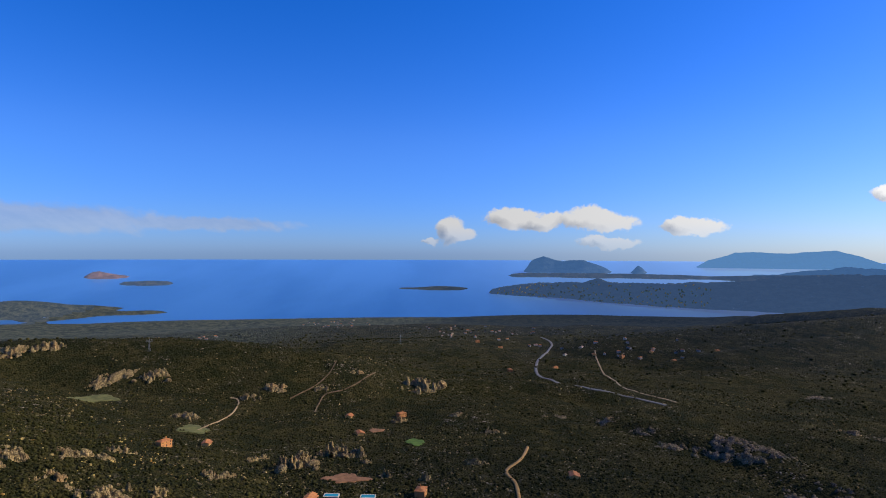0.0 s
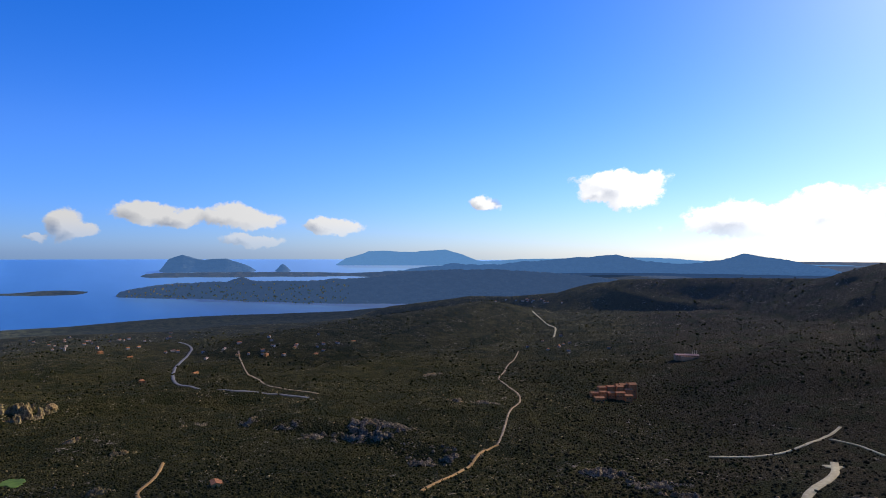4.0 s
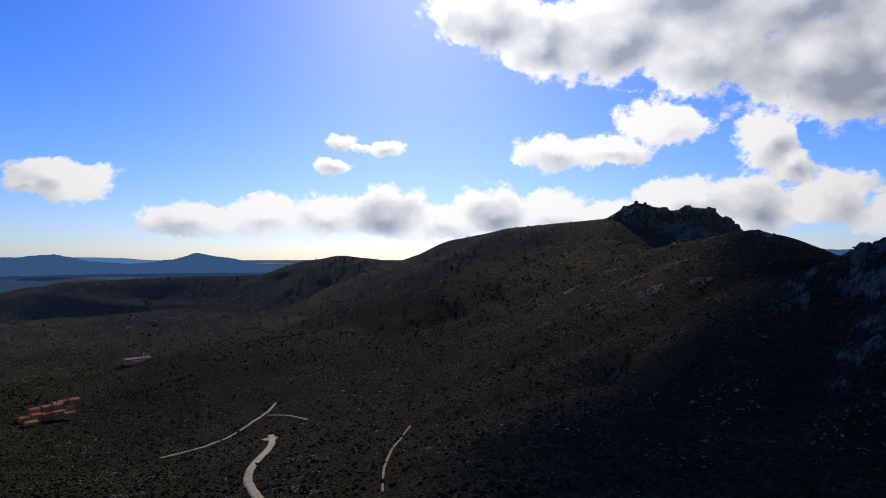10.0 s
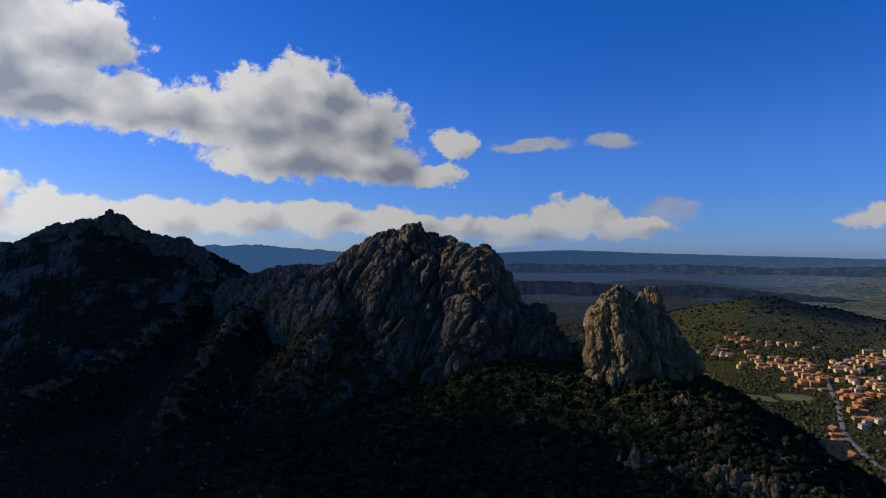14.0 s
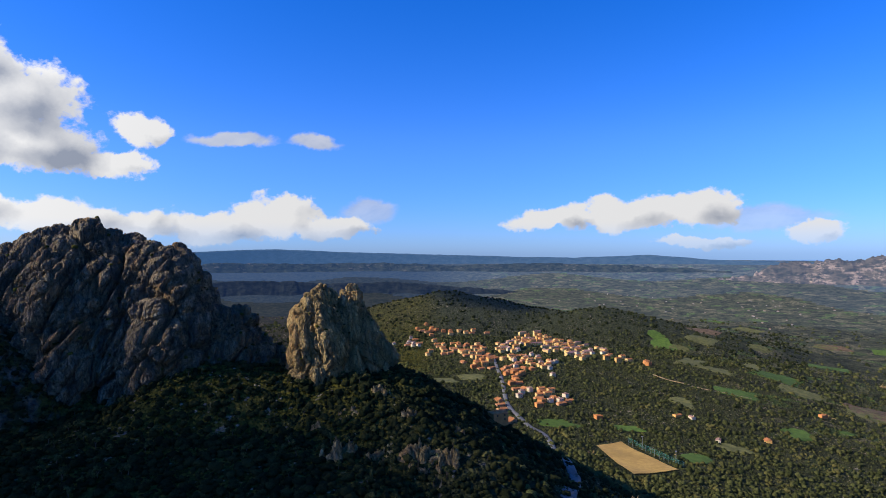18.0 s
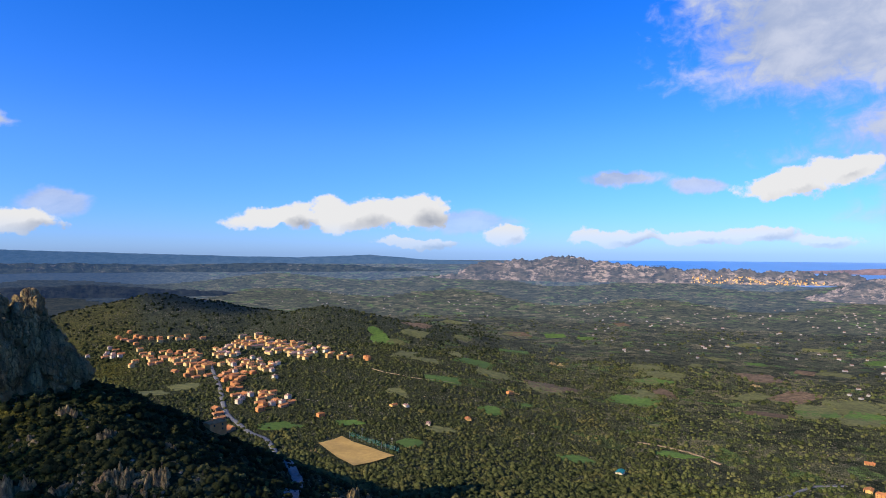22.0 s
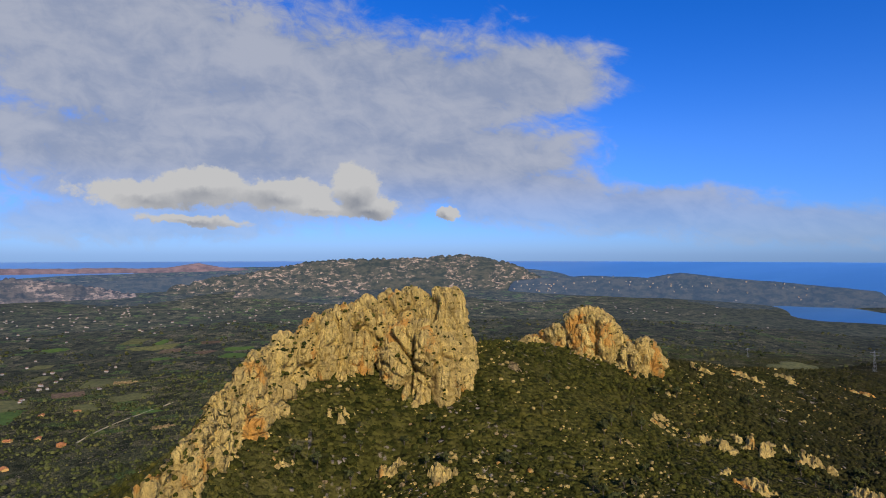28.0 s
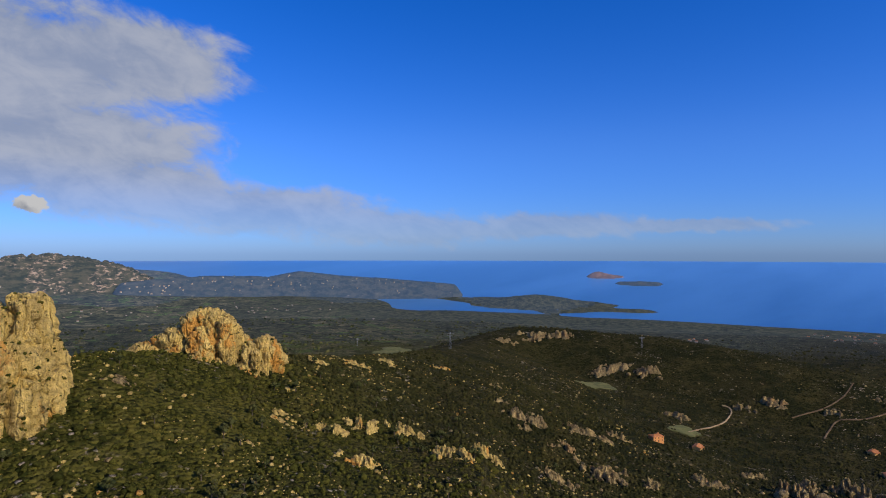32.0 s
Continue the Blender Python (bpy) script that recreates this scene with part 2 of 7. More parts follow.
def scrub_material(name="maquis_scrub", air=0.0):
    """Maquis: close dark evergreen bushes with paler herbs, bare soil and granite stones showing through. air: strength
    of the blue emission that stands in for haze on far slopes.
    """
    m, n, s = material(name, 1.0)
    s.inputs["Specular IOR Level"].default_value = 0.02
    p = where(n)
    bent_p = n.vec("ADD", p, n.vec("SCALE", n.noise(p, 0.6, 2.0, 0.5, color=True), 1.6))
    bush = n.add("ShaderNodeTexVoronoi")
    n.link(bent_p, bush.inputs["Vector"])
    bush.inputs["Scale"].default_value = 0.40
    tint = n.add("ShaderNodeSeparateColor")
    n.link(bush.outputs["Color"], tint.inputs[0])
    fine, mid, wide = n.noise(p, 0.35, 5.0, 0.7), n.noise(p, 0.05, 4.0, 0.6), n.noise(p, 0.006, 4.0, 0.6)
    own = n.math("ADD", n.math("MULTIPLY", tint.outputs[0], 0.6), n.math("MULTIPLY", fine, 0.4))
    c = n.mix(n.step(own, 0.2, 0.8), (0.016, 0.018, 0.006), (0.058, 0.052, 0.018))
    c = n.mix(n.step(mid, 0.48, 0.66, 0, 0.7), c, (0.078, 0.064, 0.022))
    c = n.mix(n.step(wide, 0.50, 0.68, 0, 0.6), c, (0.050, 0.044, 0.015))
    c = n.mix(n.step(n.noise(p, 0.017, 5.0, 0.62), 0.47, 0.60, 0, 0.8), c, n.mix(own, (0.013, 0.016, 0.006), (0.028, 0.030, 0.011)))     # darker thickets
    spot = n.add("ShaderNodeSeparateXYZ")
    n.link(p, spot.inputs[0])
    olive = n.mix(n.step(own, 0.2, 0.8), (0.024, 0.028, 0.006), (0.105, 0.096, 0.020))      # herbs and low bushes of the north-western slopes; their front light is put into the colour
    olive = n.mix(n.step(mid, 0.50, 0.68, 0, 0.6), olive, (0.115, 0.100, 0.026))
    c = n.mix(n.step(n.math("ADD", n.math("MULTIPLY_ADD", spot.outputs[1], 1.0, spot.outputs[0]), n.math("MULTIPLY", wide, 150.0)), 100.0, -90.0), c, olive)
    grove = n.mix(n.step(own, 0.2, 0.8), (0.025, 0.031, 0.014), (0.074, 0.078, 0.035))      # grey-green oak country in the west
    c = n.mix(n.math("MULTIPLY", n.step(spot.outputs[1], 20.0, -160.0), n.step(spot.outputs[0], 60.0, -40.0)), c, grove)
    glare_brown = n.mix(n.step(own, 0.2, 0.8), (0.019, 0.017, 0.009), (0.054, 0.043, 0.023))       # brown of the southern slopes: lens glare over backlit scrub put into the colour
    glare_brown = n.mix(n.step(n.noise(p, 0.018, 5.0, 0.65), 0.47, 0.60, 0, 0.75), glare_brown, (0.022, 0.026, 0.010))
    south = n.math("SUBTRACT", n.math("MULTIPLY", spot.outputs[0], 0.85), spot.outputs[1])
    c = n.mix(n.math("MULTIPLY", n.step(n.math("ADD", south, n.math("MULTIPLY", wide, 300.0)), 0.0, 400.0), n.step(spot.outputs[0], 150.0, 450.0)), c, glare_brown)
    farmed = n.math("MULTIPLY", n.step(spot.outputs[0], -350.0, -800.0), n.step(n.math("ADD", spot.outputs[2], n.math("MULTIPLY", wide, 60.0)), 200.0, 165.0))
    c = n.mix(farmed, c, lowland_colour(n, p))
    stony = n.step(n.noise(p, 0.012, 4.0, 0.65), 0.46, 0.62)
    stone = n.math("MULTIPLY", n.step(tint.outputs[1], 0.90, 0.93), n.step(bush.outputs["Distance"], 0.45, 0.30))
    slab = n.step(n.noise(p, 0.10, 6.0, 0.7), 0.60, 0.66)
    c = n.mix(n.math("MULTIPLY", n.math("MAXIMUM", stone, slab), stony), c, n.mix(fine, (0.20, 0.165, 0.12), (0.40, 0.33, 0.24)))
    lie = n.add("ShaderNodeSeparateXYZ")
    n.link(n.add("ShaderNodeNewGeometry").outputs["True Normal"], lie.inputs[0])
    steep = n.math("ADD", lie.outputs[2], n.math("MULTIPLY", n.math("SUBTRACT", mid, 0.5), 0.5))
    bare = n.mix(n.step(n.noise(p, 0.2, 6.0, 0.7), 0.35, 0.65), (0.075, 0.068, 0.055), (0.22, 0.19, 0.14))
    c = n.mix(n.step(steep, 0.76, 0.62), c, bare)
    n.link(c, s.inputs["Base Color"])
    # blue emission that grows with distance, in place of haze
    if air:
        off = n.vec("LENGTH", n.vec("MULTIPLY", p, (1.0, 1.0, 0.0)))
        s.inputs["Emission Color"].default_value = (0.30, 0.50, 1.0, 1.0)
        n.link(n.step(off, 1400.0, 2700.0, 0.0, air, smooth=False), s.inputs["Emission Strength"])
    dome = n.math("MULTIPLY", n.math("SUBTRACT", 1.0, bush.outputs["Distance"]), n.math("ADD", 0.5, tint.outputs[2]))
    bump(n, s, n.math("ADD", n.math("ADD", dome, n.math("MULTIPLY", fine, 0.7)), n.math("MULTIPLY", mid, 1.2)), 1.0, 3.2)
    return m


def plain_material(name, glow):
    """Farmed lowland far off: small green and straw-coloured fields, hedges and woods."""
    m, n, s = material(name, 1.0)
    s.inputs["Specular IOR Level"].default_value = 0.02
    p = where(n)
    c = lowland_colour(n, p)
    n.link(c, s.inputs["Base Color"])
    s.inputs["Emission Color"].default_value, s.inputs["Emission Strength"].default_value = (*glow, 1.0), 1.0   # blue haze before the far plain, put in as emission
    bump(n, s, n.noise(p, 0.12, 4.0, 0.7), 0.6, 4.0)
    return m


def rock_material(name="granite", pale=(0.44, 0.34, 0.18), grey=(0.19, 0.15, 0.095), rust=(0.42, 0.19, 0.06), joints=1.0):
    m, n, s = material(name, 0.95)
    p = where(n)
    tall = n.vec("MULTIPLY", p, (1.0, 1.0, 0.22))
    c = n.mix(n.step(n.noise(tall, 0.16, 6.0, 0.7), 0.38, 0.64), grey, pale)
    c = n.mix(n.step(n.noise(p, 0.9, 5.0, 0.75), 0.50, 0.68, 0, 0.55), c, tuple(v * 0.55 for v in grey))
    streak = n.noise(n.vec("MULTIPLY", p, (1.0, 1.0, 0.07)), 0.75, 4.0, 0.65)
    c = n.mix(n.step(streak, 0.52, 0.66, 0, 0.7), c, tuple(v * 0.8 for v in grey))
    c = n.mix(n.step(n.noise(n.vec("MULTIPLY", p, (1.0, 1.0, 0.6)), 0.055, 6.0, 0.65), 0.55, 0.62, 0, 0.8), c, rust)
    c = n.mix(n.step(n.noise(p, 0.25, 6.0, 0.75), 0.58, 0.64, 0, 0.8), c, (0.045, 0.050, 0.020))      # moss and lichen
    c = n.mix(n.step(n.noise(p, 0.55, 6.0, 0.8), 0.59, 0.64, 0, 0.7), c, tuple(v * 0.25 for v in grey))    # weathered pits
    slant = n.vec("MULTIPLY", n.vec("ADD", n.place(p, (0, 0, 0), (0.5, 0.35, 0.4), (1.0, 1.0, 3.6)), n.vec("SCALE", n.noise(p, 0.12, 4.0, 0.6, color=True), 5.0)), (1.0, 1.0, 1.0))
    joint = n.math("MULTIPLY", n.step(n.voronoi(slant, 0.15, "DISTANCE_TO_EDGE"), 0.0, 0.05), n.step(n.voronoi(slant, 0.5, "DISTANCE_TO_EDGE"), 0.0, 0.07, 0.45, 1.0))
    c = n.mix(n.step(joint, 0.0, 1.0, 1.0 - 0.55 * joints, 1.0), tuple(v * 0.4 for v in grey), c)
    n.link(c, s.inputs["Base Color"])
    crack = n.step(n.voronoi(n.vec("ADD", tall, n.vec("SCALE", n.noise(p, 0.3, 3.0, 0.5, color=True), 2.0)), 0.22, "DISTANCE_TO_EDGE"), 0.0, 0.12)
    bump(n, s, n.math("ADD", n.math("ADD", n.math("MULTIPLY", n.noise(tall, 0.5, 7.0, 0.7), 1.2), n.math("MULTIPLY", n.noise(p, 1.6, 5.0, 0.75), 0.35)), n.math("ADD", n.math("MULTIPLY", crack, 0.6), n.math("MULTIPLY", joint, 0.7 * joints))), 1.0, 2.2)
    return m


def water_material():
    m, n, s = material("sea_water", 0.12)
    p = where(n)
    c = n.mix(n.step(n.noise(n.vec("MULTIPLY", p, (1.0, 0.3, 1.0)), 0.002, 5.0, 0.6), 0.35, 0.65), (0.024, 0.108, 0.27), (0.046, 0.160, 0.36))
    n.link(c, s.inputs["Base Color"])
    s.inputs["Roughness"].default_value = 0.3
    s.inputs["Specular IOR Level"].default_value = 0.5
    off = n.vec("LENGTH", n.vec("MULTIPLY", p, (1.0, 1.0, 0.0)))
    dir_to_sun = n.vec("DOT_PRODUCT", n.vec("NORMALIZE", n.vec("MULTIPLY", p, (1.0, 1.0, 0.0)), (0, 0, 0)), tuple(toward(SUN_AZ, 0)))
    n.link(n.mix(n.step(dir_to_sun, 0.05, 0.85), (0.070, 0.17, 0.42), (0.36, 0.52, 0.68)), s.inputs["Emission Color"])      # haze over the far sea put in as emission, paler towards the sun
    # the emission strengthens with distance, as haze would
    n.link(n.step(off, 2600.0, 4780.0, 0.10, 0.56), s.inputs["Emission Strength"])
    bump(n, s, n.noise(p, 0.05, 4.0, 0.6), 0.06, 3.0)
    return m


def distance_material(name, low, high, glow, speckle=(0.25, 0.22, 0.18), much=0.66):
    """Land many kilometres off; the blue haze before it is put in as emission (glow)."""
    m, n, s = material(name, 1.0)
    s.inputs["Specular IOR Level"].default_value = 0.02
    p = where(n)
    p = n.vec("MULTIPLY", p, (1.0, 1.0, 2.4))
    c = n.mix(n.step(n.noise(p, 0.02, 6.0, 0.65), 0.38, 0.62), low, high)
    bare = n.math("MULTIPLY", n.step(n.noise(p, 0.03, 7.0, 0.75), much - 0.06, much + 0.04), n.step(n.noise(p, 0.006, 3.0, 0.6), 0.42, 0.56))
    c = n.mix(bare, c, speckle)
    n.link(c, s.inputs["Base Color"])
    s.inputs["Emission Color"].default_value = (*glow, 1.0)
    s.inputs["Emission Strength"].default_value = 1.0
    bump(n, s, n.noise(p, 0.02, 6.0, 0.7), 0.8, 20.0)
    return m


SCRUB, WATER = scrub_material(), water_material()
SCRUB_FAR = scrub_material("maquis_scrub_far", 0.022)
# three bands of lowland, glowing bluer outwards in place of haze
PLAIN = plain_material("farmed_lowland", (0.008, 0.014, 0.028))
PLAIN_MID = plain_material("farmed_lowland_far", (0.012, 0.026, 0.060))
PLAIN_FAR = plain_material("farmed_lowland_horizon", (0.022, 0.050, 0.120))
# each glow, and the bluish base colours, stand in for haze
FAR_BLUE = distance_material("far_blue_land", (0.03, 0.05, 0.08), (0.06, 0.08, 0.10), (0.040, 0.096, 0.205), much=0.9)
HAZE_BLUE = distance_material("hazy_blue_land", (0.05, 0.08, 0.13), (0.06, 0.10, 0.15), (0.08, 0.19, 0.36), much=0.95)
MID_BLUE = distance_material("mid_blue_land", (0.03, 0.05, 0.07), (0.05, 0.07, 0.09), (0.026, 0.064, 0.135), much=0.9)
# a cloud's shadow put into the colour: darker than the other hills
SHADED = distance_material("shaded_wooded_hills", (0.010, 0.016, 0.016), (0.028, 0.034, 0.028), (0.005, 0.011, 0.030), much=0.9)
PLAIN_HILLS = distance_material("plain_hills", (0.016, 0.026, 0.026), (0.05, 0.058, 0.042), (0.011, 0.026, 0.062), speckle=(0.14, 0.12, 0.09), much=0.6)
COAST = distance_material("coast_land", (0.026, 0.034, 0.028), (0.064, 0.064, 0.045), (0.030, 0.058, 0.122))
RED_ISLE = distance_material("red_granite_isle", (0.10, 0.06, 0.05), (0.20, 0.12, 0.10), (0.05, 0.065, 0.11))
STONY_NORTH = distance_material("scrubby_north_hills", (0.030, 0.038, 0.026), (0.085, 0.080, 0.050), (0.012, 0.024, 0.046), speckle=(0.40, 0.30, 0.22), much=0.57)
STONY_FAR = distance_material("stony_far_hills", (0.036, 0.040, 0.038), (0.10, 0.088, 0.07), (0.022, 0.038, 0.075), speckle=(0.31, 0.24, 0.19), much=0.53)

# ---- the lie of the land ----
# Beyond 1.8 km the land draws closer and smaller in the same measure, so that the horizon fits within five kilometres.
NEAR, SPAN, EARTH = 1800.0, 3080.0, 7.4e6


def squeeze(d):
    d = np.asarray(d, float)
    return np.where(d < NEAR, d, NEAR + SPAN * (1 - SPAN / (SPAN + np.maximum(d, NEAR) - NEAR)))


def settle_points(x, y, h):
    """From true metres (h above the sea) to the scene."""
    d = np.hypot(x, y)
    k = squeeze(d) / np.maximum(d, 1e-6)
    return np.stack([x * k, y * k, EYE + (h - EYE - d * d / (2 * EARTH)) * k], axis=-1)


def height_of(el, d):
    """Metres above the sea of a point seen at that elevation and distance."""
    return EYE + d * math.tan(radians(el)) + d * d / (2 * EARTH)


def polar(az, d):
    return d * math.sin(radians(az)), d * math.cos(radians(az))


# broad relief: azimuth, then metres above the sea at these distances
STEPS = [100, 300, 500, 900, 1500, 2500, 3600, 4600, 7000, 40000]
RELIEF = [
    (0, 268, 236, 205, 180, 152, 80, 3, -20, -20, -20),
    (16, 266, 234, 203, 172, 142, 85, 25, -20, -20, -20),
    (32, 266, 232, 200, 165, 138, 120, 70, -20, -20, -20),
    (50, 266, 235, 203, 160, 150, 190, 130, 90, 60, 40),
    (75, 268, 246, 222, 190, 220, 280, 180, 110, 60, 40),
    (100, 276, 268, 262, 262, 360, 330, 200, 110, 60, 40),
    (125, 280, 272, 285, 330, 300, 200, 120, 90, 60, 40),
    (150, 280, 286, 300, 250, 170, 120, 95, 80, 60, 40),
    (172, 278, 292, 296, 190, 150, 110, 90, 75, 60, 40),
]
RELIEF_2 = [
    (186, 272, 268, 215, 150, 172, 115, 90, 75, 55, 40),
    (200, 266, 262, 190, 142, 165, 110, 85, 70, 50, 35),
    (222, 262, 240, 180, 120, 100, 80, 65, 50, 30, -20),
    (238, 267, 258, 186, 116, 94, 76, 61, 44, 1, -20),
    (252, 274, 280, 200, 118, 94, 77, 64, 48, 12, -20),
    (265, 282, 306, 230, 130, 100, 85, 75, 65, 60, -20),
    (282, 290, 322, 290, 190, 120, 95, 85, 75, 50, -20),
    (300, 296, 310, 312, 240, 150, 105, 85, 60, -20, -20),
    (316, 288, 292, 282, 235, 150, 90, 55, -20, -20, -20),
    (330, 276, 250, 222, 205, 160, 72, 8, -20, -20, -20),
    (345, 270, 240, 210, 185, 150, 76, 3, -20, -20, -20),
]
TABLE = np.array(RELIEF + RELIEF_2, float)


def broad(az, d):
    """Interpolates the relief in azimuth and in the logarithm of the distance."""
    a = np.mod(az, 360)
    az_c = np.concatenate([TABLE[-1:, 0] - 360, TABLE[:, 0], TABLE[:1, 0] + 360])
    hs = np.concatenate([TABLE[-1:, 1:], TABLE[:, 1:], TABLE[:1, 1:]])
    i = np.clip(np.searchsorted(az_c, a, side="right") - 1, 0, len(az_c) - 2)
    u = (a - az_c[i]) / (az_c[i + 1] - az_c[i])
    u = u * u * (3 - 2 * u)
    ld = np.log(np.maximum(d, 60))
    ls = np.log(np.array(STEPS, float))
    j = np.clip(np.searchsorted(ls, ld, side="right") - 1, 0, len(ls) - 2)
    v = np.clip((ld - ls[j]) / (ls[j + 1] - ls[j]), 0, 1)
    v = v * v * (3 - 2 * v)
    low = hs[i, j] * (1 - v) + hs[i, j + 1] * v
    top = hs[i + 1, j] * (1 - v) + hs[i + 1, j + 1] * v
    return low * (1 - u) + top * u


def lattice(ix, iy, seed):
    """Repeatable random numbers on a grid."""
    n = (ix.astype(np.int64) * 374761393 + iy.astype(np.int64) * 668265263 + seed * 1442695041) & 0x7FFFFFFF
    n = ((n ^ (n >> 13)) * 1274126177) & 0x7FFFFFFF
    n = n ^ (n >> 16)
    return (n & 0xFFFFFF) / float(0xFFFFFF)


def value_noise(x, y, seed=0):
    ix, iy = np.floor(x), np.floor(y)
    fx, fy = x - ix, y - iy
    fx, fy = fx * fx * (3 - 2 * fx), fy * fy * (3 - 2 * fy)
    a, b = lattice(ix, iy, seed), lattice(ix + 1, iy, seed)
    c, d = lattice(ix, iy + 1, seed), lattice(ix + 1, iy + 1, seed)
    return (a + (b - a) * fx) * (1 - fy) + (c + (d - c) * fx) * fy


def rough(x, y, size, octaves=5, seed=0, gain=0.5):
    """Fractal noise between about -1 and 1; size is the widest wave in metres."""
    total, amp, norm = 0.0, 1.0, 0.0
    for k in range(octaves):
        total = total + amp * (value_noise(x / size + 17.3 * k, y / size - 9.1 * k, seed + k) * 2 - 1)
        norm += amp
        amp *= gain
        size *= 0.5
    return total / norm


def ridge(x, y, line, fall, round_top, craggy=0.0):
    """Height field of a ridge that runs along line [(azimuth, elevation, distance)], sinking by fall metres a metre, its flanks cut by gullies."""
    best, sunk = np.full(x.shape, -1e4), np.zeros(x.shape)
    for (a0, e0, d0), (a1, e1, d1) in zip(line[:-1], line[1:]):
        (x0, y0), (x1, y1) = polar(a0, d0), polar(a1, d1)
        h0, h1 = height_of(e0, d0), height_of(e1, d1)
        dx, dy = x1 - x0, y1 - y0
        t = np.clip(((x - x0) * dx + (y - y0) * dy) / (dx * dx + dy * dy + 1e-9), 0, 1)
        off = np.hypot(x - x0 - t * dx, y - y0 - t * dy)
        drop = fall * (np.sqrt(off * off + round_top ** 2) - round_top)
        level = h0 + (h1 - h0) * t - drop
        sunk = np.where(level > best, drop, sunk)
        best = np.maximum(best, level)
    deep = np.minimum(sunk * 0.35, 20.0) * np.clip(line[0][2] / 900.0, 0.3, 1.0)
    best = best - deep * np.abs(rough(x, y, 340, 4, 47, 0.42)) * 1.6
    if craggy:
        best = best + craggy * rough(x, y, 60, 5, 31, 0.6)
    return best


